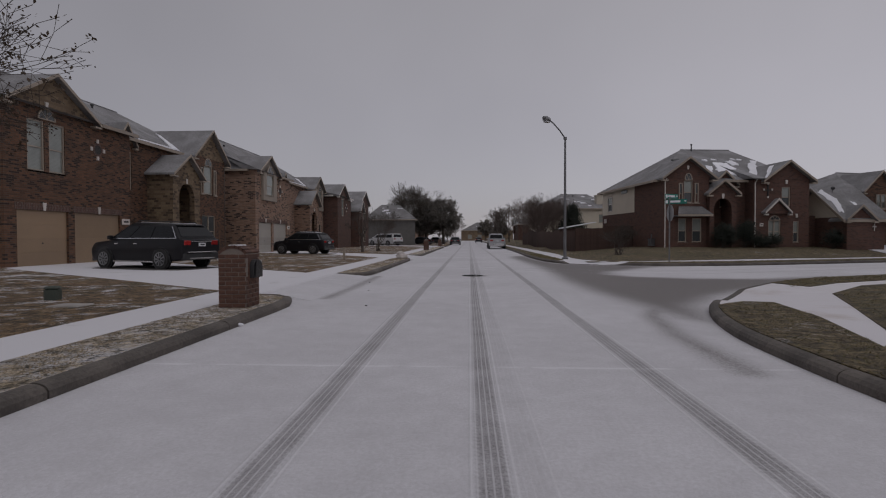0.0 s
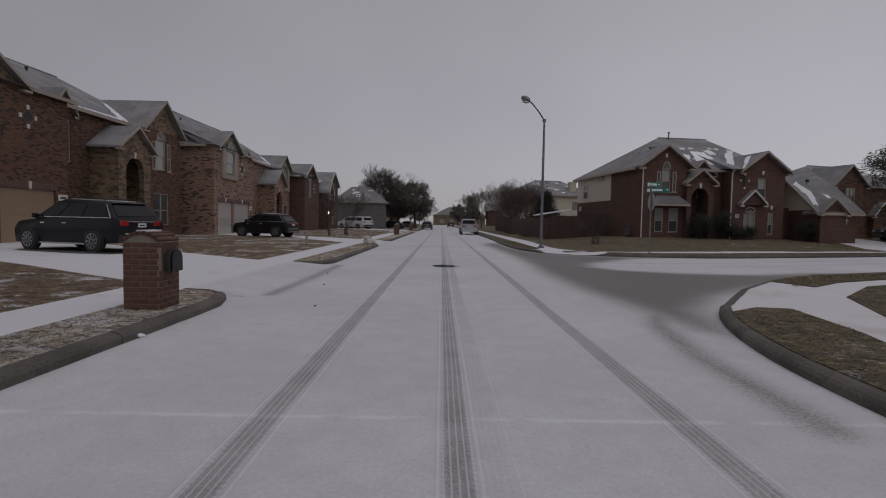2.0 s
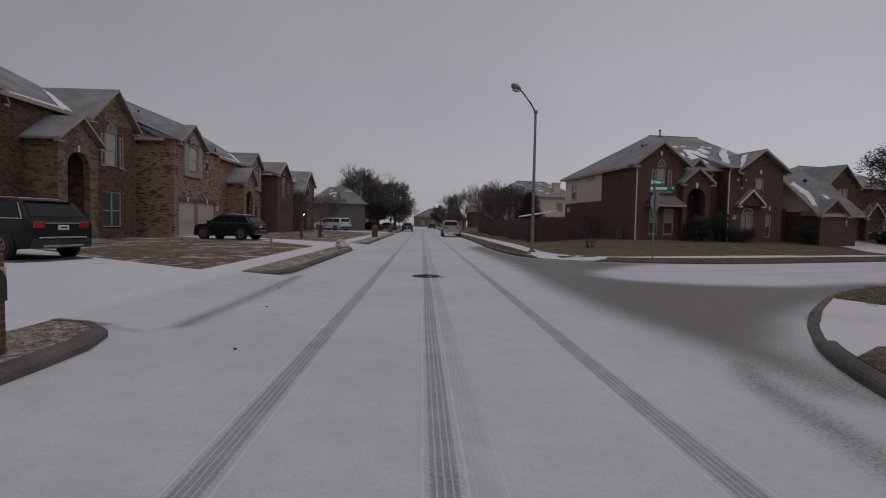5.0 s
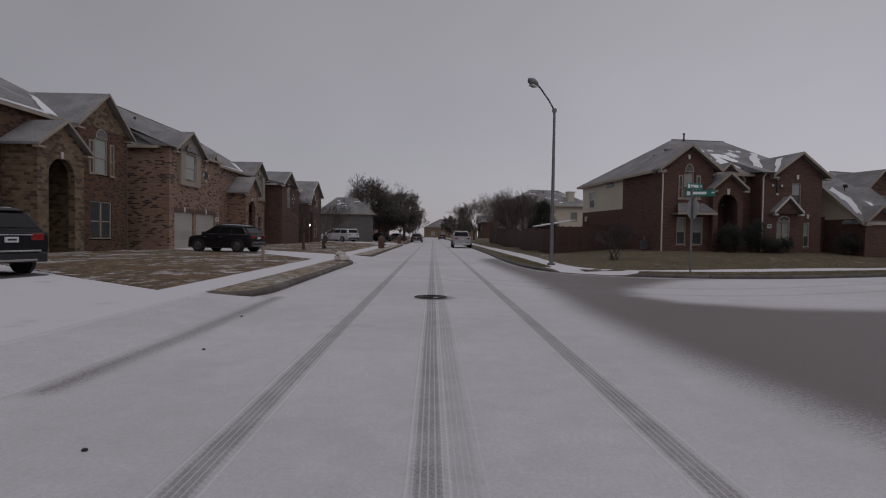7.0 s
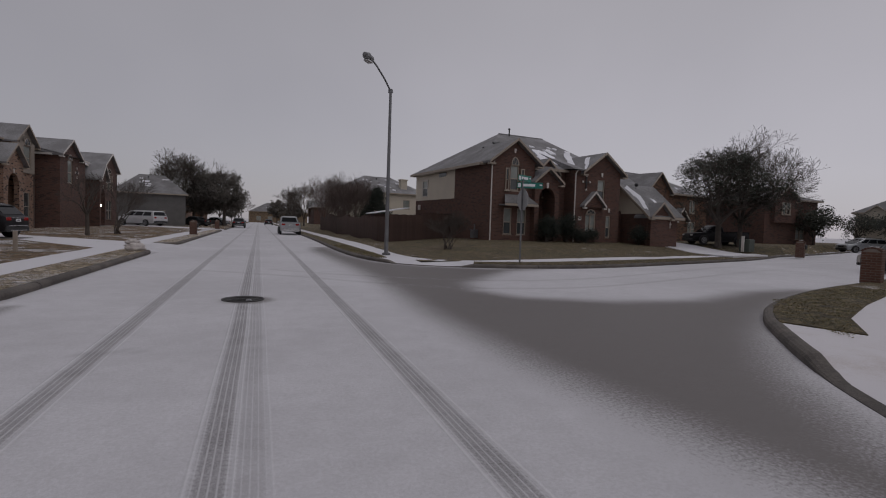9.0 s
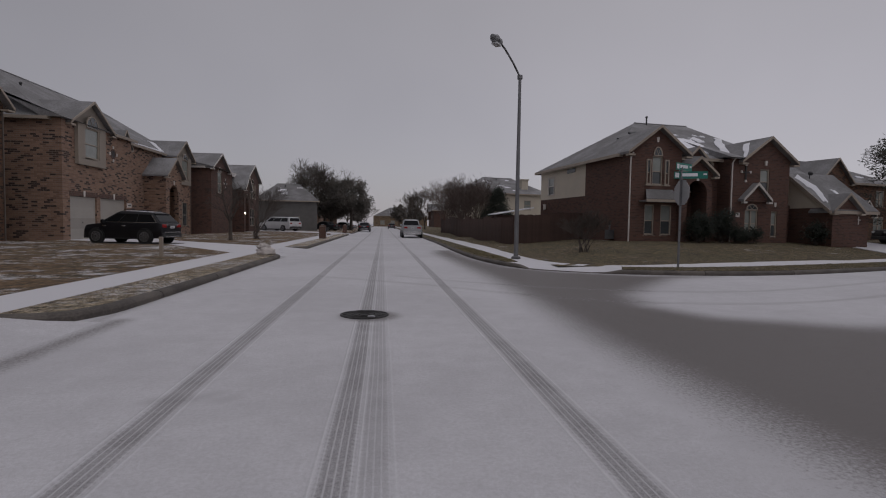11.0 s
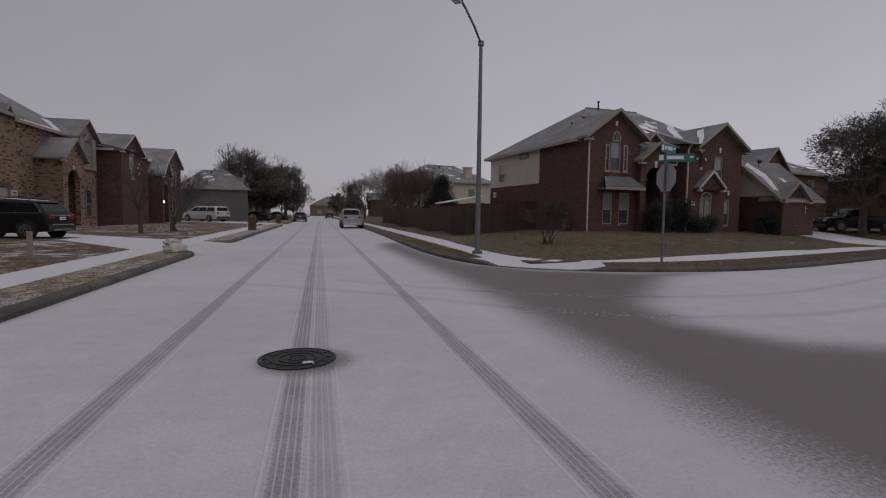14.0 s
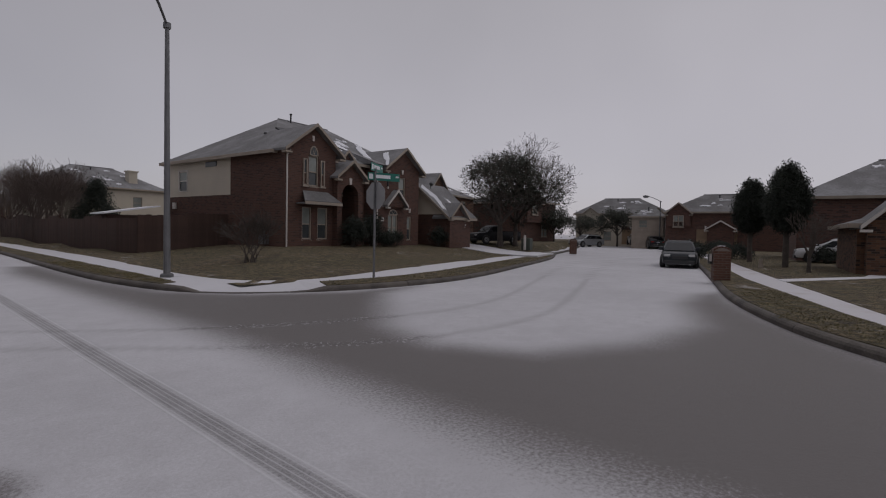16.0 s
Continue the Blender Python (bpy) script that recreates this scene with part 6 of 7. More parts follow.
def board_fence(pts, h, label):
    """Upright boards between posts, panel by panel."""
    f = thing("fence", pose(0, 0, 0), label, "fence")
    rng = random.Random(9)
    for (x0, y0), (x1, y1) in zip(pts, pts[1:]):
        L = math.dist((x0, y0), (x1, y1))
        n = max(1, round(L / 2.4))
        dx, dy = (x1 - x0) / L, (y1 - y0) / L
        for i in range(n):
            a, b = i * L / n, (i + 1) * L / n
            px, py = x0 + dx * a, y0 + dy * a
            g0 = lot_height(px, py) - 0.05
            part("post", Shape().box(px - 0.05, py - 0.05, g0 - 0.3, px + 0.05, py + 0.05, g0 + h - 0.05), M_FENCE, f)
            s = Shape()
            k = int((b - a) / 0.138) + 1
            near = py < 60
            for j in range(k):
                u0, u1 = a + (b - a) * j / k + 0.004, a + (b - a) * (j + 1) / k - 0.004
                t = h + rng.uniform(-0.025, 0.025)
                o = rng.uniform(0.055, 0.068)
                nx, ny = -dy * o, dx * o
                if near:
                    part("board", BOARD, M_FENCE, f, at=pose(x0 + dx * (u0 + u1) / 2 + nx, y0 + dy * (u0 + u1) / 2 + ny, g0 - 0.1 + t - h, 0, rng.uniform(-0.4, 0.4), math.degrees(math.atan2(dy, dx))))
                    continue
                q = [(x0 + dx * u + nx * w, y0 + dy * u + ny * w) for u, w in ((u0, 1), (u1, 1), (u1, 1.3), (u0, 1.3))]
                s.prism([(x, y, 0) for x, y in q], (0, 0, g0 - 0.1), (0, 0, g0 + t))
            if not near:
                tagged(part("boarding", s, M_FENCE, f), kind="stuff")
            nx, ny = -dy * 0.05, dx * 0.05
            for zz in (0.35, h - 0.3):
                q = [(x0 + dx * u + nx * w, y0 + dy * u + ny * w) for u, w in ((a, 0.2), (b, 0.2), (b, 1.0), (a, 1.0))]
                part("rail", Shape().prism([(x, y, 0) for x, y in q], (0, 0, g0 + zz - 0.05), (0, 0, g0 + zz + 0.05)), M_FENCE, f)
    return f


board_fence([(13.25, 45.2), (8.3, 44.4), (7.95, 46.2), (7.7, 54), (7.6, 62), (7.8, 80)], 1.85, "tall weathered dark brown board fence")
sh = thing("garden_shed", pose(10.0, 52, 0.6), "low shed with a snowy roof behind a fence", "shed")
part("wall", Shape().box(-1.3, -1.2, -0.4, 1.3, 1.2, 1.6), M_FENCE, sh)
part("roof", Shape().prism([(-1.5, -1.4, 1.62), (1.5, -1.4, 2.15), (1.5, -1.4, 2.23), (-1.5, -1.4, 1.70)], (0, 0, 0), (0, 2.8, 0)), M_PATCH, sh)

# ---------------------------------------------------------------- vehicles


def eased(pts, n):
    """Points on a smooth line through the given ones."""
    p = np.array([pts[0]] + list(pts) + [pts[-1]], float)
    out = []
    for i in range(1, len(p) - 2):
        for t in np.arange(n) / n:
            out.append(0.5 * (2 * p[i] + (p[i + 1] - p[i - 1]) * t + (2 * p[i - 1] - 5 * p[i] + 4 * p[i + 1] - p[i + 2]) * t * t + (3 * p[i] - p[i - 1] - 3 * p[i + 1] + p[i + 2]) * t ** 3))
    return out + [p[-2]]


def loft(stations):
    """stations: x, then (half width, z) from the sill to the roof edge."""
    s = Shape()
    n = 2 * len(stations[0][1])
    for x, prof in stations:
        s.v += [(x, w, z) for w, z in prof] + [(x, -w, z) for w, z in prof[::-1]]
    for j in range(len(stations) - 1):
        s.f += [(j * n + k, j * n + (k + 1) % n, (j + 1) * n + (k + 1) % n, (j + 1) * n + k) for k in range(n)]
    s.f += [tuple(range(n - 1, -1, -1)), tuple(range((len(stations) - 1) * n, len(stations) * n))]
    return s


def wheel(car, x, y, r, sgn):
    w = part("wheel", Shape().tube((x, y - 0.11, r), (x, y + 0.11, r), r, r, 24), M_TYRE, car)
    o = y + sgn * 0.112
    rim = part("rim", Shape().tube((x, o, r), (x, o + sgn * 0.012, r), r * 0.68, r * 0.66, 20), M_PLASTIC, w)
    s = Shape()
    for i in range(9):
        a = 2 * math.pi * i / 9
        for da in (-0.07, 0.07):
            c, d = math.cos(a + da), math.sin(a + da)
            s.tube((x + 0.05 * c, o + sgn * 0.02, r + 0.05 * d), (x + r * 0.64 * c, o + sgn * 0.02, r + r * 0.64 * d), 0.016, 0.02, 4)
    for i in range(20):
        a0, a1 = 2 * math.pi * i / 20, 2 * math.pi * (i + 1) / 20
        s.tube((x + r * 0.66 * math.cos(a0), o + sgn * 0.018, r + r * 0.66 * math.sin(a0)), (x + r * 0.66 * math.cos(a1), o + sgn * 0.018, r + r * 0.66 * math.sin(a1)), 0.018, 0.018, 4, False)
    part("spoke_ring", s, M_RIM, w)


def vehicle(m, label, category, L, W, H, paint, kind="suv", name="car", roof_snow=False, glass=None):
    """Front towards +x; wheels, glass, lamps, bumpers and mirrors are parts."""
    c = thing(name, m, label, category, "parked vehicles")
    a, hw = L / 2, W / 2
    r = 0.2 * H + 0.02 if kind != "sedan" else 0.33
    hood, belt, sill = 0.60 * H, 0.62 * H, 0.16 * H
    st = [(-a, [(hw * 0.80, 0.30 * H), (hw * 0.86, 0.42 * H), (hw * 0.84, belt * 0.96)]),
          (-a + 0.12, [(hw * 0.90, 0.20 * H), (hw * 0.97, 0.42 * H), (hw * 0.93, belt)]),
          (-a * 0.62, [(hw * 0.94, sill), (hw * 1.0, 0.42 * H), (hw * 0.95, belt)]),
          (0, [(hw * 0.94, sill), (hw * 0.99, 0.42 * H), (hw * 0.95, belt)]),
          (a * 0.42, [(hw * 0.94, sill), (hw * 0.99, 0.42 * H), (hw * 0.94, belt)]),
          (a * 0.55, [(hw * 0.94, sill), (hw * 1.0, 0.42 * H), (hw * 0.90, hood)]),
          (a - 0.25, [(hw * 0.92, 0.18 * H), (hw * 0.96, 0.40 * H), (hw * 0.84, hood * 0.92)]),
          (a - 0.05, [(hw * 0.84, 0.20 * H), (hw * 0.88, 0.36 * H), (hw * 0.78, hood * 0.80)]),
          (a, [(hw * 0.72, 0.24 * H), (hw * 0.78, 0.34 * H), (hw * 0.72, hood * 0.70)])]
    rows_ = eased([[x] + [q for pt in prof for q in pt] for x, prof in st], 3)
    st = [(row[0], [(float(w), float(z)) for w, z in eased(np.array(row[1:]).reshape(-1, 2), 4)]) for row in rows_]
    body = part("body", loft(st), paint, c, smooth=True)
    body.data.shade_smooth()
    mod = body.modifiers.new("round", "BEVEL")
    mod.width, mod.segments, mod.limit_method, mod.angle_limit = 0.06, 3, "ANGLE", radians(25)
    # cabin: base and roof outline, front to rear
    xr0, xr1 = {"suv": (-a + 0.10, -a + 0.62), "van": (-a + 0.10, -a + 0.32), "pickup": (-a * 0.12, -a * 0.06), "sedan": (-a * 0.72, -a * 0.42)}[kind]
    xf0, xf1 = {"suv": (a * 0.60, a * 0.13), "van": (a * 0.66, a * 0.28), "pickup": (a * 0.52, a * 0.24), "sedan": (a * 0.50, a * 0.16)}[kind]
    zb, zt = belt - 0.03, H
    wb, wt = hw * 0.94, hw * 0.76
    top = H - 0.09
    cab = Shape()
    base = [(xf0, wb), (xr0, wb), (xr0, -wb), (xf0, -wb)]
    shoulder = [(xf1 + 0.08, wt + 0.02), (xr1 - 0.03, wt + 0.02), (xr1 - 0.03, -wt - 0.02), (xf1 + 0.08, -wt - 0.02)]
    roof = [(xf1 - 0.12, wt * 0.86), (xr1 + 0.14, wt * 0.86), (xr1 + 0.14, -wt * 0.86), (xf1 - 0.12, -wt * 0.86)]
    drop = {"suv": 0.09, "van": 0.05, "pickup": 0.02, "sedan": 0.06}[kind]
    cab.v = [(x, y, zb) for x, y in base] + [(x, y, top - (drop if x < 0 else 0.03)) for x, y in shoulder] + [(x, y, zt - (drop if x < 0 else 0.02)) for x, y in roof]
    for q in (0, 4):
        cab.f += [(q + i, q + (i + 1) % 4, q + 4 + (i + 1) % 4, q + 4 + i) for i in range(4)]
    cab.f += [(0, 3, 2, 1), (8, 9, 10, 11)]
    cb = part("cabin", cab, paint, c, smooth=True)
    mod = cb.modifiers.new("round", "BEVEL")
    mod.width, mod.segments, mod.limit_method, mod.angle_limit = 0.10, 4, "ANGLE", radians(12)

    def skin(p0, p1, p2, p3, n_, name_, mat_, lift=0.012):
        """A thin panel lying just outside four points of the cabin."""
        nn = Vector(n_).normalized() * lift
        return part(name_, Shape().prism([p0, p1, p2, p3], -nn * 0.3, nn), mat_, c)
    gl = glass or M_GLASS

    def lerp(p, q, t):
        return tuple(p[i] + (q[i] - p[i]) * t for i in range(3))
    v = cab.v
    # windscreen and rear screen
    for i0, i1, nrm, nm in ((3, 0, (0.6, 0, 0.6), "windscreen"), (1, 2, (-0.8, 0, 0.3), "rear_window")):
        A, B_, C, D = v[i0], v[i1], v[i1 + 4], v[i0 + 4]
        bl, br, tr, tl = lerp(A, B_, 0.07), lerp(A, B_, 0.93), lerp(D, C, 0.93), lerp(D, C, 0.07)
        t0, t1 = (0.06, 0.95) if nm == "windscreen" else (0.22, 0.92)
        skin(lerp(bl, tl, t0), lerp(br, tr, t0), lerp(br, tr, t1), lerp(bl, tl, t1), nrm, nm, gl, 0.02)
    # side glass
    cuts = {"suv": (0.06, 0.30, 0.62, 0.95), "van": (0.06, 0.32, 0.64, 0.95), "pickup": (0.08, 0.5, 0.92), "sedan": (0.1, 0.46, 0.86)}[kind]
    for sg, (i0, i1) in ((1, (0, 1)), (-1, (3, 2))):
        A, B_, C, D = v[i0], v[i1], v[i1 + 4], v[i0 + 4]
        for t0, t1 in zip(cuts, cuts[1:]):
            b0, b1 = lerp(A, B_, t0 + 0.012), lerp(A, B_, t1 - 0.012)
            u0, u1 = lerp(D, C, t0 + 0.012), lerp(D, C, t1 - 0.012)
            skin(lerp(b0, u0, 0.14), lerp(b1, u1, 0.14), lerp(b1, u1, 0.90), lerp(b0, u0, 0.90), (0, sg, 0.25), "side_window", gl)
        b0, b1, u0, u1 = lerp(A, B_, cuts[0]), lerp(A, B_, cuts[-1]), lerp(D, C, cuts[0]), lerp(D, C, cuts[-1])
        if kind == "suv":
            e0, e1, f0, f1 = lerp(b0, u0, 0.09), lerp(b1, u1, 0.09), lerp(b1, u1, 0.13), lerp(b0, u0, 0.13)
            skin(e0, e1, f0, f1, (0, sg, 0.25), "window_trim", M_CHROME, 0.018)
            g0, g1 = lerp(A, B_, 0.955), lerp(D, C, 0.955)
            g2, g3 = lerp(A, B_, 0.968), lerp(D, C, 0.968)
            skin(lerp(g0, g1, 0.09), lerp(g2, g3, 0.09), lerp(g2, g3, 0.9), lerp(g0, g1, 0.9), (0, sg, 0.25), "window_trim", M_CHROME, 0.018)
        mir = Shape().chamfer(xf0 - 0.42, sg * (hw + 0.02) - 0.10, belt + 0.0, xf0 - 0.26, sg * (hw + 0.02) + 0.10, belt + 0.17, 0.03)
        part("mirror", mir, paint, c)
        part("sill_trim", Shape().box(-a * 0.5, sg * hw * 0.93 - 0.03, sill - 0.04, a * 0.5, sg * hw * 0.93 + 0.05, sill + 0.015), M_CHROME if kind == "suv" and H > 1.85 else M_PLASTIC, c)
        for dx in (-0.15, 0.95):
            part("door_handle", Shape().chamfer(dx - 0.1, sg * hw * 0.985 - 0.02, 0.52 * H, dx + 0.1, sg * hw * 0.985 + 0.025, 0.545 * H, 0.008), M_CHROME if kind == "suv" else paint, c)
        for x in (-a * 0.60, a * 0.62):
            part("wheel_arch", Shape().tube((x, sg * hw * 0.90, r + 0.02), (x, sg * (hw * 0.985 + 0.012), r + 0.02), r + 0.075, r + 0.075, 20), M_PLASTIC, c)
            wheel(c, x, sg * (hw - 0.07), r, sg)
        tl_ = Shape().chamfer(-a - 0.015, sg * hw * 0.66 - 0.17, 0.50 * H, -a + 0.28, sg * hw * 0.66 + 0.20, 0.60 * H, 0.03)
        part("tail_lamp", tl_, M_RED, c, "red tail lamp")
        hl = Shape().chamfer(a - 0.30, sg * hw * 0.66 - 0.16, 0.42 * H, a + 0.0, sg * hw * 0.66 + 0.13, 0.505 * H, 0.03)
        part("head_lamp", hl, M_LAMPG, c, "clear head lamp")
        if kind in ("suv", "van"):
            part("roof_rail", Shape().path([(xf1 - 0.2, sg * wt * 0.82, zt - 0.01), (xf1 - 0.3, sg * wt * 0.82, zt + 0.05), (xr1 + 0.4, sg * wt * 0.82, zt + 0.05 - drop * 0.8), (xr1 + 0.3, sg * wt * 0.82, zt - 0.01 - drop)], 0.018, 6), M_PLASTIC, c)
    part("rear_bumper", Shape().chamfer(-a - 0.05, -hw * 0.88, 0.19 * H, -a + 0.2, hw * 0.88, 0.33 * H, 0.04), M_PLASTIC if kind != "pickup" else M_CHROME, c)
    part("bumper_trim", Shape().chamfer(-a - 0.062, -hw * 0.7, 0.34 * H, -a + 0.05, hw * 0.7, 0.362 * H, 0.008), M_CHROME, c)
    part("bumper_trim", Shape().chamfer(-a - 0.066, -hw * 0.6, 0.205 * H, -a + 0.02, hw * 0.6, 0.235 * H, 0.008), M_CHROME, c)
    part("front_bumper", Shape().chamfer(a - 0.25, -hw * 0.84, 0.15 * H, a + 0.04, hw * 0.84, 0.30 * H, 0.05), M_PLASTIC, c)
    part("grille", Shape().chamfer(a - 0.1, -hw * 0.42, 0.33 * H, a + 0.025, hw * 0.42, 0.45 * H, 0.02), M_PLASTIC, c)
    pb = part("number_plate", Shape().box(-a - 0.045, -0.16, 0.47 * H, -a + 0.02, 0.16, 0.545 * H), M_WHITE, c)
    part("plate_bar", Shape().box(-a - 0.05, -0.11, 0.495 * H, -a - 0.0455, 0.11, 0.52 * H), M_PLASTIC, pb)
    if kind == "suv":
        part("tailgate_trim", Shape().chamfer(-a - 0.03, -hw * 0.5, 0.565 * H, -a + 0.03, hw * 0.5, 0.58 * H, 0.006), M_CHROME, c)
        part("spoiler", Shape().prism([(xr1 + 0.2, -wt * 0.9, zt - 0.03 - drop), (xr1 - 0.12, -wt * 0.85, zt - 0.07 - drop), (xr1 - 0.12, -wt * 0.85, zt - 0.10 - drop), (xr1 + 0.2, -wt * 0.9, zt - 0.10 - drop)], (0, 0, 0), (0, wt * 1.75, 0)), paint, c)
    if kind == "pickup":
        x0, x1 = -a + 0.1, xr0 - 0.08
        part("cargo_bed", Shape().box(x0, hw * 0.84, belt - 0.05, x1, hw * 0.94, belt + 0.10).box(x0, -hw * 0.94, belt - 0.05, x1, -hw * 0.84, belt + 0.10).box(x0 - 0.06, -hw * 0.94, belt - 0.3, x0, hw * 0.94, belt + 0.10), paint, c)
        part("bed_floor", Shape().box(x0, -hw * 0.84, belt - 0.02, x1, hw * 0.84, belt + 0.01), M_PLASTIC, c)
    if roof_snow:
        part("roof_snow", Shape().prism([(xr1 + 0.3, -wt * 0.75, zt - drop * 0.95), (xf1 - 0.3, -wt * 0.75, zt - 0.02), (xf1 - 0.3, wt * 0.75, zt - 0.02), (xr1 + 0.3, wt * 0.75, zt - drop * 0.95)], (0, 0, -0.02), (0, 0, 0.016)), M_PATCH, c, "thin snow on the roof")
    return c


vehicle(pose(-13.9, 23.7, 0.115, 0, 0, 162), "large black sport utility car with chrome trim", "car", 5.3, 2.1, 1.95, M_BLACK, "suv", roof_snow=True)
vehicle(pose(-13.6, 42.6, 0.115, 0, 0, 168), "black sport utility car on a driveway", "car", 4.5, 1.9, 1.78, M_BLACK, "suv", roof_snow=True)
vehicle(pose(-14.6, 88.2, 0.115, 0, 0, 140), "white minivan on a driveway", "van", 6.6, 2.3, 2.05, M_WHITEP, "van", name="minivan")
vehicle(pose(3.0, 66.5, 0.005, 0, 0, 90), "silver pickup truck parked at the kerb", "truck", 5.9, 2.0, 1.9, M_SILVERP, "pickup", name="pickup_truck")
vehicle(pose(27.0, 25.0, 0.005, 0, 0, -162), "grey sport utility car parked at the kerb", "car", 4.1, 1.6, 1.33, M_GREYP, "suv")
vehicle(pose(-3.0, 100, 0.005, 0, 0, 90), "dark grey car parked at the kerb", "car", 4.8, 1.9, 1.6, M_GREYP, "suv")
vehicle(pose(-9.5, 99, 0.13, 0, 0, 150), "dark car on a distant driveway", "car", 4.8, 1.9, 1.5, M_GREYP, "sedan")
vehicle(pose(-7.5, 112, 0.13, 0, 0, 160), "pale car on a distant driveway", "car", 4.8, 1.9, 1.5, M_SILVERP, "sedan")
vehicle(pose(2.4, 150, 0.005, 0, 0, 90), "dark car far up the street", "car", 4.8, 1.9, 1.6, M_BLACK, "suv")
vehicle(pose(36.6, 43.6, 0.62, 0, 0, 165), "dark pickup truck under a tree", "truck", 5.0, 1.8, 1.6, M_BLACK, "pickup", name="pickup_truck")
vehicle(pose(60.5, 46.4, 0.01, 0, 0, 160), "silver sport utility car at the street's end", "car", 4.6, 1.8, 1.6, M_SILVERP, "suv")
vehicle(pose(66.2, 42.2, 0.35, 0, 0, 30), "white car before a garage", "car", 4.5, 1.8, 1.5, M_WHITEP, "sedan")
vehicle(pose(62.5, 38.6, 0.05, 0, 0, 30), "dark car before a garage", "car", 4.5, 1.8, 1.5, M_GREYP, "sedan")
vehicle(pose(37.3, 19.3, 0.14, 0, 0, 100), "white sport utility car beside a brick wall", "car", 4.2, 1.7, 1.45, M_WHITEP, "suv")

# ---------------------------------------------------------------- trees and shrubs


TWIG = [0.012]


def grow(rng, s, tips, p, d, length, r, level, spread, lean, kids):
    steps = 2 if level > 1 else 1
    for i in range(steps):
        d = (d + Vector((rng.gauss(0, 0.10), rng.gauss(0, 0.10), rng.gauss(0, 0.05) + lean))).normalized()
        q = p + d * (length / steps)
        r2 = max(TWIG[0], r * (0.86 if i < steps - 1 else 0.74))
        s.tube(p, q, r, r2, 7 if r > 0.06 else (5 if r > 0.025 else 3), False)
        p, r = q, r2
        if i < steps - 1 and level > 1 and rng.random() < 0.55:
            side = (d + Vector((rng.gauss(0, 1), rng.gauss(0, 1), rng.gauss(0.1, 0.5))).normalized() * spread).normalized()
            grow(rng, s, tips, p, side, length * 0.55, r * 0.5, level - 2, spread, lean, kids)
    if level <= 0:
        tips.append((p, d))
        return
    for i in range(kids if level > 1 else kids - 1):
        side = (d + Vector((rng.gauss(0, 1), rng.gauss(0, 1), rng.gauss(0.05, 0.55))).normalized() * spread * rng.uniform(0.7, 1.3)).normalized()
        grow(rng, s, tips, p, side, length * rng.uniform(0.66, 0.88), r * rng.uniform(0.55, 0.75), level - 1, spread, lean, kids)


def leaf_cloud(rng, pts, count, size, radius):
    s = Shape()
    for _ in range(count):
        c, d = pts[rng.randrange(len(pts))]
        c = c + Vector((rng.gauss(0, 1), rng.gauss(0, 1), rng.gauss(0, 1))) * radius
        a = Vector((rng.gauss(0, 1), rng.gauss(0, 1), rng.gauss(0, 1))).normalized()
        b = a.orthogonal().normalized()
        k = size * rng.uniform(0.6, 1.4)
        s.add([c - a * k, c + b * k * 0.5, c + a * k, c - b * k * 0.5], [(0, 1, 2, 3)])
    return s


def tree(m, label, seed, height, trunk_h, trunk_r, levels=5, kids=3, spread=0.75, lean=0.05, leaves=0, leaf=None, leaf_size=0.1, leaf_r=0.3, bark=None, stems=1, group="", name="tree", twig=0.009):
    rng = random.Random(seed)
    t = thing(name, m, label, "tree" if name == "tree" else "shrub", group)
    TWIG[0] = twig
    s, tips = Shape(), []
    k = (height - trunk_h) / sum(0.78 ** i for i in range(levels + 1)) * 1.15
    for j in range(stems):
        base = Vector((rng.gauss(0, 0.12), rng.gauss(0, 0.12), 0)) if stems > 1 else Vector((0, 0, 0))
        d = Vector((rng.gauss(0, 0.25), rng.gauss(0, 0.25), 1)).normalized() if stems > 1 else Vector((rng.gauss(0, 0.03), rng.gauss(0, 0.03), 1)).normalized()
        topp = base + d * trunk_h
        trunk = Shape().tube(base - Vector((0, 0, 0.2)), base + d * trunk_h * 0.15, trunk_r * 1.35, trunk_r, 10, False)
        trunk.tube(base + d * trunk_h * 0.15, topp, trunk_r, trunk_r * 0.82, 10, False)
        part("trunk" if stems == 1 else "stem", trunk, bark or M_BARK, t, smooth=True, fix=False)
        for i in range(kids + 1 if stems == 1 else kids - 1):
            a = 2 * math.pi * i / (kids + 1) + rng.uniform(-0.4, 0.4)
            side = Vector((math.cos(a) * spread, math.sin(a) * spread, rng.uniform(0.7, 1.2))).normalized()
            grow(rng, s, tips, topp - d * 0.05, side, k * rng.uniform(0.85, 1.1), trunk_r * 0.62, levels - 1, spread, lean, kids)
        if stems == 1:
            grow(rng, s, tips, topp - d * 0.05, d, k, trunk_r * 0.75, levels - 1, spread, lean, kids)
    tagged(part("branching", s, bark or M_BARK, t, fix=False), kind="stuff")
    if leaves:
        part("crown", leaf_cloud(rng, tips, leaves, leaf_size, leaf_r), leaf or M_LEAF, t, fix=False)
    return t


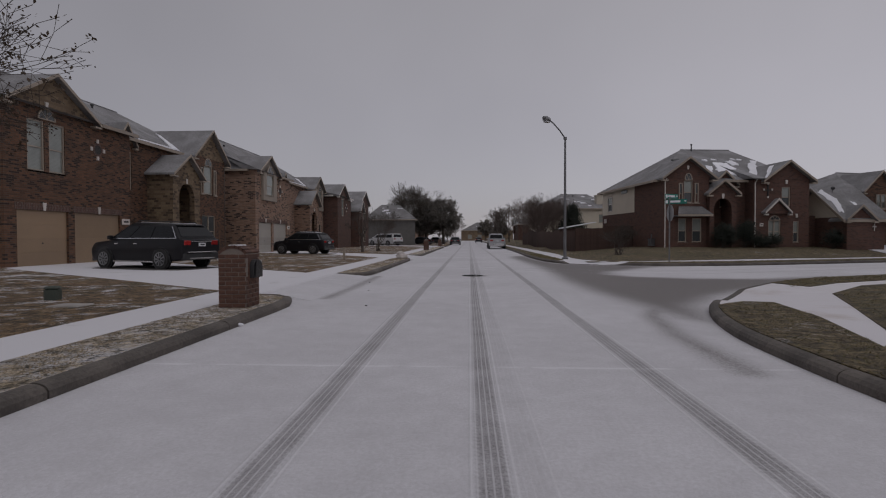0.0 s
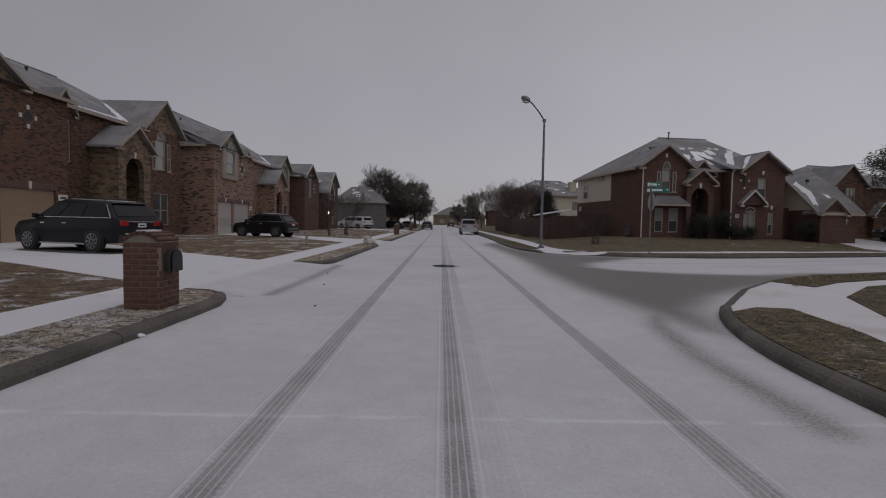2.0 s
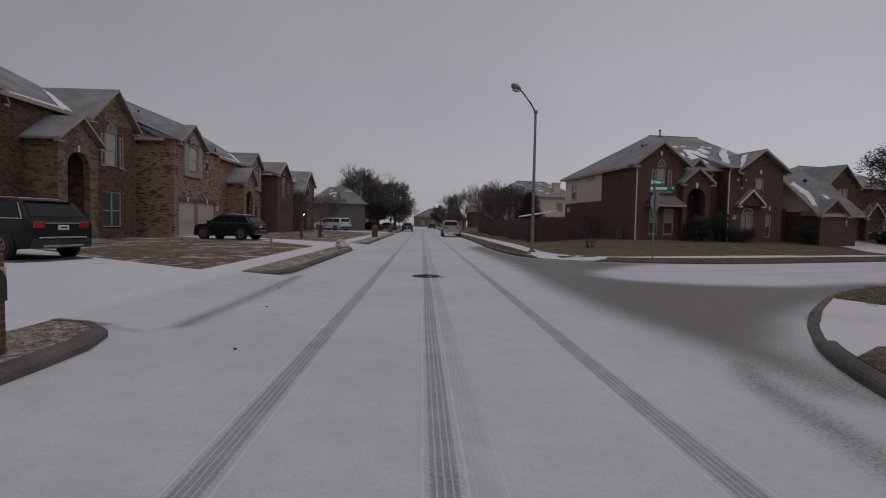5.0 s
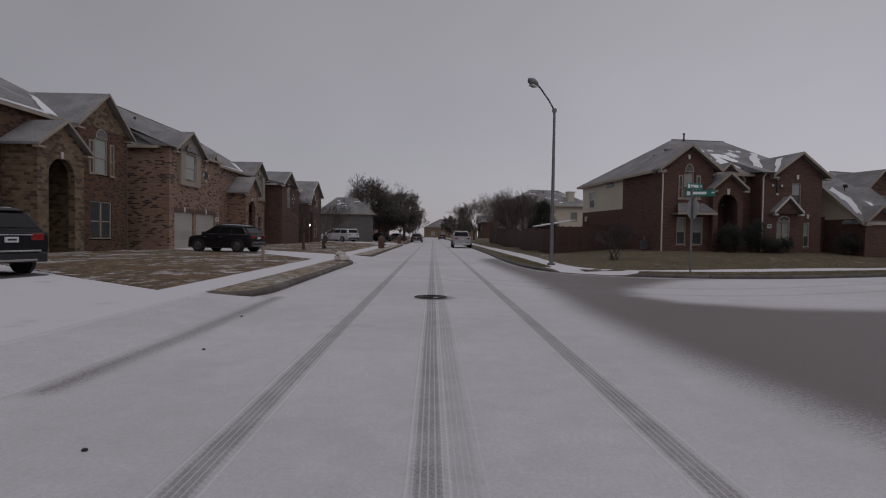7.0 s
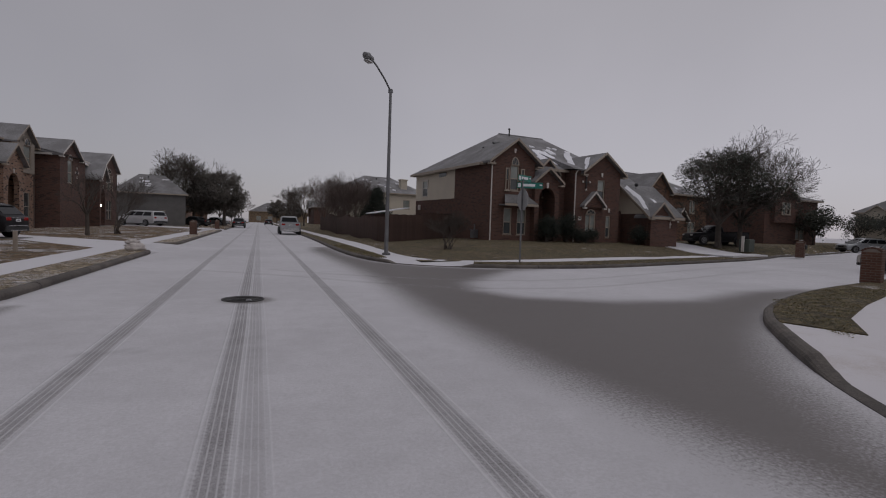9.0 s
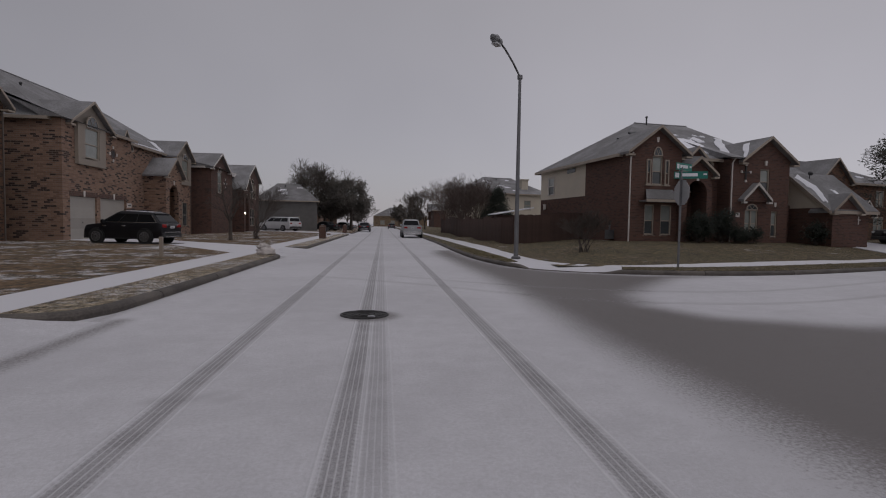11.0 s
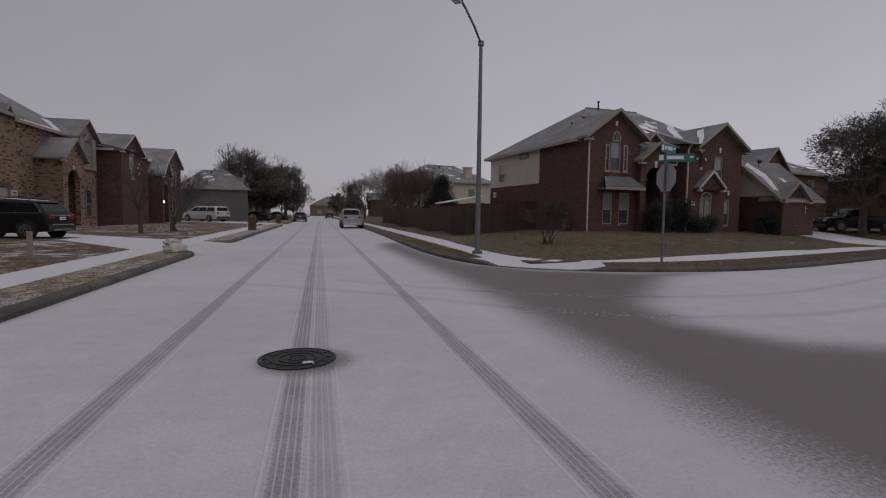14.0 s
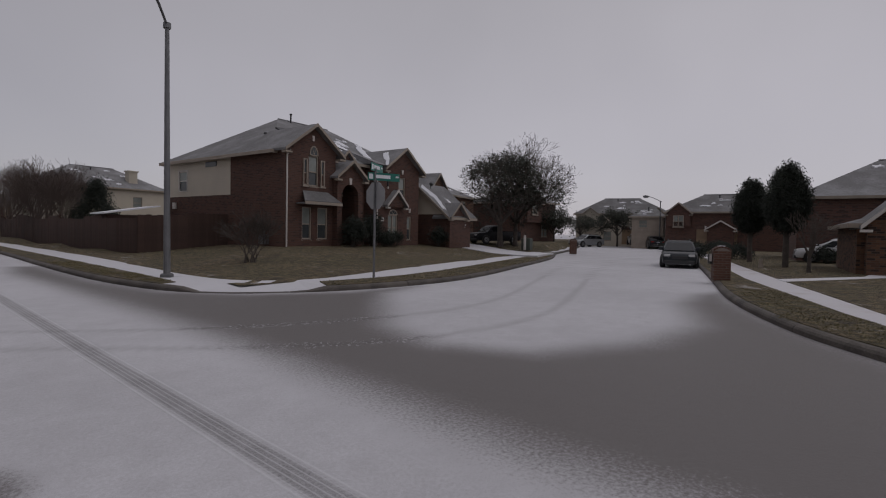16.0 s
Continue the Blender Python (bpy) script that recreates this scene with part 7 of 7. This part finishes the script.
def dense_tree(m, label, seed, height, trunk_h, rx, rz, leaves, size, leaf=None, lobes=14, cone=False, trunk_r=0.12, shell=0.55):
    """An evergreen with a full crown of many small leaf clumps and an uneven outline."""
    rng = random.Random(seed)
    t = thing("tree", m, label, "tree")
    s = Shape().tube((0, 0, -0.2), (0, 0, trunk_h), trunk_r * 1.2, trunk_r, 9, False).tube((0, 0, trunk_h), (0, 0, height * 0.85), trunk_r, trunk_r * 0.25, 7, False)
    pts, limbs = [], Shape()
    cz = trunk_h + rz
    for i in range(lobes * 6):
        a, u = rng.uniform(0, 6.283), rng.uniform(-1, 1)
        w = math.sqrt(1 - u * u)
        if cone:
            f = rng.random()
            c = Vector((math.cos(a) * rx * (1 - f) * rng.uniform(0.5, 1), math.sin(a) * rx * (1 - f) * rng.uniform(0.5, 1), trunk_h + f * (height - trunk_h)))
        else:
            q = rng.uniform(shell, 1.0)
            pear = 1.0 - 0.35 * max(0, u)
            c = Vector((math.cos(a) * w * rx * q * pear, math.sin(a) * w * rx * q * pear, cz + u * rz * q * (1.1 if u > 0 else 0.95)))
        pts.append((c, None))
        if i % 3 == 0:
            limbs.tube((0, 0, max(trunk_h * 0.8, c.z - 0.5 * (abs(c.x) + abs(c.y)))), c, trunk_r * 0.25, 0.015, 4, False)
    part("trunk", s, M_BARK, t, smooth=True, fix=False)
    tagged(part("branching", limbs, M_BARK, t, fix=False), kind="stuff")
    part("crown", leaf_cloud(rng, pts, leaves, size, 0.055 * (rx + rz)), leaf or M_NEEDLE, t, fix=False)
    return t


tree(pose(-11.4, 9.0, 0.12), "bare street tree with dry seed pods on its twigs", 11, 7.0, 2.0, 0.15, 7, 3, 0.85, 0.03, 9000, M_LEAFB, 0.035, 0.04, twig=0.006)
tree(pose(34.6, 41.5, 0.6), "broad oak with dark leaves still on it", 21, 7.4, 1.7, 0.24, 7, 3, 0.95, 0.03, 17000, M_LEAF, 0.085, 0.10, twig=0.014)
tree(pose(37.0, 41.6, 0.6), "tall bare tree with fine upright twigs", 22, 8.3, 1.9, 0.2, 7, 3, 0.85, 0.04, 0, twig=0.010)
dense_tree(pose(28.8, 20.7, 0.13), "clipped dark evergreen tree with a bare stem", 31, 4.9, 1.65, 0.86, 1.55, 30000, 0.055, None, 120, shell=0.72)
dense_tree(pose(33.0, 23.0, 0.13), "clipped dark evergreen tree with a bare stem", 32, 4.7, 1.6, 0.85, 1.45, 28000, 0.055, None, 120, shell=0.72)
tree(pose(25.2, 19.4, 0.13), "small dark bare tree on a lawn", 33, 2.3, 0.7, 0.08, 5, 3, 0.42, 0.07, 0, twig=0.006)
tree(pose(-10.0, 48.0, 0.12), "small bare tree on a front lawn", 41, 3.9, 1.3, 0.12, 5, 3, 0.7, 0.06, 0, group="front lawn trees")
tree(pose(-9.2, 51.6, 0.12), "small bare tree on a front lawn", 42, 3.8, 0.5, 0.06, 5, 3, 0.6, 0.08, 0, stems=4, group="front lawn trees")
tree(pose(8.75, 34.2, 0.32), "bare many-stemmed shrub on a corner lawn", 43, 1.9, 0.25, 0.028, 5, 3, 0.6, 0.04, 0, stems=8, name="shrub", twig=0.006)
tree(pose(-13.5, 108, 0.1), "tall bare tree beside the street", 51, 11.5, 2.2, 0.25, 7, 3, 0.62, 0.06, 0, twig=0.02)
tree(pose(-11, 112, 0.1), "bare brown tree beside the street", 52, 10, 2.2, 0.25, 6, 3, 0.7, 0.05, 3000, M_LEAFF, 0.1, 0.3, twig=0.02)
dense_tree(pose(-5.6, 106, 0.1), "large dark evergreen oak beside the street", 53, 9.4, 2.4, 3.8, 3.4, 11000, 0.16, M_LEAFF, 16, trunk_r=0.25)
dense_tree(pose(-9.4, 109, 0.1), "large dark evergreen oak beside the street", 54, 9.2, 1.4, 3.2, 3.8, 8000, 0.16, M_LEAFF, 16, trunk_r=0.25)
tree(pose(9.6, 76, 0.5), "reddish bare tree behind a fence", 61, 6.6, 0.5, 0.13, 6, 3, 0.48, 0.05, 0, bark=M_BARKR, twig=0.011, stems=6)
tree(pose(12.4, 78, 0.5), "reddish bare tree behind a fence", 62, 6.2, 0.5, 0.13, 6, 3, 0.48, 0.05, 0, bark=M_BARKR, twig=0.011, stems=6)
tree(pose(8.9, 69, 0.5), "slender reddish bare tree behind a fence", 65, 5.0, 0.4, 0.1, 6, 3, 0.5, 0.05, 0, bark=M_BARKR, twig=0.01, stems=6)
tree(pose(9.0, 88, 0.5), "reddish bare tree further up the street", 63, 7.0, 0.5, 0.13, 6, 3, 0.48, 0.05, 0, bark=M_BARKR, twig=0.012, stems=6)
dense_tree(pose(14.0, 74, 0.5), "pointed dark conifer behind a fence", 64, 5.0, 0.3, 2.9, 3.0, 11000, 0.10, M_NEEDLE, 34, cone=True)
tree(pose(56, 48.5, 0.3), "small dark evergreen tree before a house", 71, 4.2, 1.2, 0.12, 5, 3, 0.85, 0.02, 5000, M_LEAF, 0.12, 0.25)
tree(pose(63.5, 43.6, 0.3), "small dark evergreen tree before a house", 72, 4.6, 1.2, 0.12, 5, 3, 0.85, 0.02, 4500, M_LEAF, 0.12, 0.25)
tree(pose(64, 49.0, 0.3), "small bare tree before a house", 73, 4.0, 1.2, 0.12, 5, 3, 0.85, 0.02, 2500, M_LEAF, 0.1, 0.25)
dense_tree(pose(6, 200, 0.1), "dark evergreen tree far off", 81, 9, 2, 3, 3, 1500, 0.4, M_LEAFF)
dense_tree(pose(12, 225, 0.1), "dark pointed conifer far off", 82, 12, 1, 3, 5, 1800, 0.4, M_LEAFF, cone=True)
dense_tree(pose(-14, 150, 0.1), "dark evergreen tree far off", 83, 8, 2, 4, 3, 2500, 0.35, M_LEAFF)

tree(pose(8.2, 112, 0.2), "bare brown tree beside the far kerb", 84, 7.5, 1.6, 0.16, 6, 3, 0.6, 0.05, 0, twig=0.016)
tree(pose(7.6, 136, 0.2), "bare brown tree beside the far kerb", 85, 8.0, 1.8, 0.18, 6, 3, 0.6, 0.05, 0, twig=0.02)
tree(pose(-7.8, 128, 0.1), "bare brown tree beside the far kerb", 86, 8.0, 1.8, 0.18, 6, 3, 0.65, 0.05, 0, twig=0.02)
dense_tree(pose(-8.5, 195, 0.1), "dark evergreen tree far up the street", 88, 7.5, 1.5, 2.8, 2.6, 2000, 0.3, M_LEAFF)
tree(pose(-7.5, 225, 0.1), "bare brown tree beside the far kerb", 89, 9.0, 1.8, 0.2, 6, 3, 0.65, 0.05, 0, twig=0.03)
dense_tree(pose(9.0, 155, 0.1), "dark evergreen tree far up the street", 87, 7.5, 1.5, 2.4, 2.6, 2500, 0.25, M_LEAFF)


def bush(m, label, seed, rx, ry, rz, leaves, size, leaf=None):
    rng = random.Random(seed)
    t = thing("shrub", m, label, "shrub", "shrubs before houses")
    st = Shape()
    pts = []
    for i in range(46):
        a, u = rng.uniform(0, 6.283), rng.uniform(-0.5, 1)
        w = math.sqrt(max(0, 1 - u * u))
        q = rng.uniform(0.5, 1.0)
        c = Vector((math.cos(a) * w * rx * q, math.sin(a) * w * ry * q, rz * (0.5 + 0.5 * u * q)))
        pts.append((c, None))
        if i % 3 == 0:
            st.tube((rng.uniform(-0.1, 0.1), rng.uniform(-0.1, 0.1), -0.15), c, 0.02, 0.008, 4, False)
    part("stem_clump", st, M_BARK, t, fix=False)
    part("foliage", leaf_cloud(rng, pts, leaves, size, 0.07 * (rx + rz)), leaf or M_NEEDLE, t, fix=False)
    return t


bush(at_corner(2.3, -1.0), "tall dark evergreen shrub before a brick porch", 1, 0.7, 0.5, 1.75, 3500, 0.06)
bush(at_corner(4.3, -0.6), "tall dark evergreen shrub before a brick wall", 2, 0.7, 0.6, 2.0, 3200, 0.06)
bush(at_corner(5.3, -0.8), "low dark hedge shrub before a brick wall", 3, 0.6, 0.5, 0.95, 2000, 0.05)
bush(at_corner(6.4, -0.7), "low dark hedge shrub before a brick wall", 4, 0.8, 0.5, 0.9, 2200, 0.05)
bush(at_corner(11.3, -0.9), "dark shrub before a garage wing", 5, 0.7, 0.5, 1.3, 2000, 0.06)
for i, (x, y, w) in enumerate(((33.8, 26.2, 1.0), (41.5, 28.6, 1.3), (46.0, 30.6, 1.5), (50.0, 29.0, 1.5), (36.5, 24.3, 1.0), (36.2, 19.6, 0.9), (52, 33.5, 1.2), (55.5, 29.8, 1.3), (37.0, 17.5, 0.9))):
    bush(pose(x, y, 0.13), "low rounded dark shrub before a house", 20 + i, w, w * 0.8, 0.9, 1500, 0.07)

# ---------------------------------------------------------------- small things


def lump(name, m, label, category, r, squash, material, seed):
    bm = bmesh.new()
    bmesh.ops.create_icosphere(bm, subdivisions=3, radius=1.0)
    for v in bm.verts:
        n_ = noise.noise(v.co * 1.7 + Vector((seed, 0, 0))) * 0.38 + noise.noise(v.co * 4 + Vector((seed, 3, 0))) * 0.14
        v.co = Vector((v.co.x * r[0], v.co.y * r[1], max(v.co.z, -0.75) * r[2])) * (1 + n_)
    me_ = bpy.data.meshes.new(name)
    bm.to_mesh(me_)
    bm.free()
    me_.materials.append(material)
    me_.shade_smooth()
    ob = tagged(new(name, me_), label, category)
    ob.matrix_basis = m
    return ob


M_PALE = plain("pale_stone", (0.62, 0.57, 0.54), (0.42, 0.38, 0.36), 0.8, coarse=3, fine=20, bump=0.5)
lump("boulder", pose(-4.42, 32.9, 0.25, 0, 0, 20), "white-painted landscape boulder at a drive's corner", "boulder", (0.38, 0.30, 0.17), 1, M_PALE, 3)
lump("boulder", pose(-4.50, 32.95, 0.45, 0, 0, 60), "white-painted stone resting on a boulder", "boulder", (0.27, 0.2, 0.11), 1, M_PALE, 8)
lump("snow_clod", pose(-3.85, 10.0, 0.03), "small snow clod against the kerb", "snow", (0.05, 0.032, 0.022), 1, M_PATCH, 5)
lump("snow_clod", pose(-3.92, 8.7, 0.02), "small snow clod against the kerb", "snow", (0.04, 0.05, 0.022), 1, M_PATCH, 7)
for i, (x, y) in enumerate(((-2.9, 15.2), (-3.35, 17.6), (-2.4, 12.4))):
    lump("pebble", pose(x, y, 0.008), "small dark stone on the snowy street", "stone", (0.02, 0.014, 0.012), 1, M_IRON, i)
mp = thing("marker_post", pose(-7.5, 31.2, 0.12), "short weathered wooden marker post on a lawn", "post")
part("post", Shape().chamfer(-0.06, -0.05, -0.1, 0.06, 0.05, 0.70, 0.015), M_TRIM, mp)
ub = thing("utility_box", pose(-8.7, 12.2, 0.12, 0, 0, 15), "small green utility box on a lawn", "utility box")
part("box", Shape().chamfer(-0.13, -0.11, -0.05, 0.13, 0.11, 0.24, 0.04), M_UTIL, ub)
part("lid", Shape().chamfer(-0.135, -0.115, 0.235, 0.135, 0.115, 0.28, 0.035), M_UTIL, ub)
cv = thing("meter_cover", pose(-7.6, 11.3, 0.128), "flat pale concrete meter cover in a lawn", "cover")
part("slab", Shape().chamfer(-0.3, -0.22, -0.06, 0.3, 0.22, 0.02, 0.015), M_CONC, cv)
ped = thing("utility_box", pose(34.2, 38.6, 0.55, 0, 0, 20), "dark green utility pedestal beside a tree", "utility box")
part("box", Shape().chamfer(-0.55, -0.35, -0.3, 0.55, 0.35, 0.62, 0.05), M_UTIL, ped)
part("post", Shape().box(-0.85, -0.08, -0.3, -0.7, 0.08, 0.85), M_TRIMW, ped)
hy = thing("yard_hydrant", pose(27.0, 21.4, 0.13), "small tan post on a lawn", "post")
part("post", Shape().tube((0, 0, -0.1), (0, 0, 0.42), 0.09, 0.08, 8), M_TRIM, hy)
pl_ = thing("porch_lantern", pose(-16.2, 75.6, 2.4), "glowing porch lantern on a brick house", "lamp")
part("bulb", Shape().tube((0, 0, -0.1), (0, 0, 0.1), 0.09, 0.09, 8), glow, pl_, "lit white bulb")
part("arm", Shape().tube((0, 0, 0.1), (-0.9, 0, 0.25), 0.02, 0.02, 6), M_IRON, pl_)
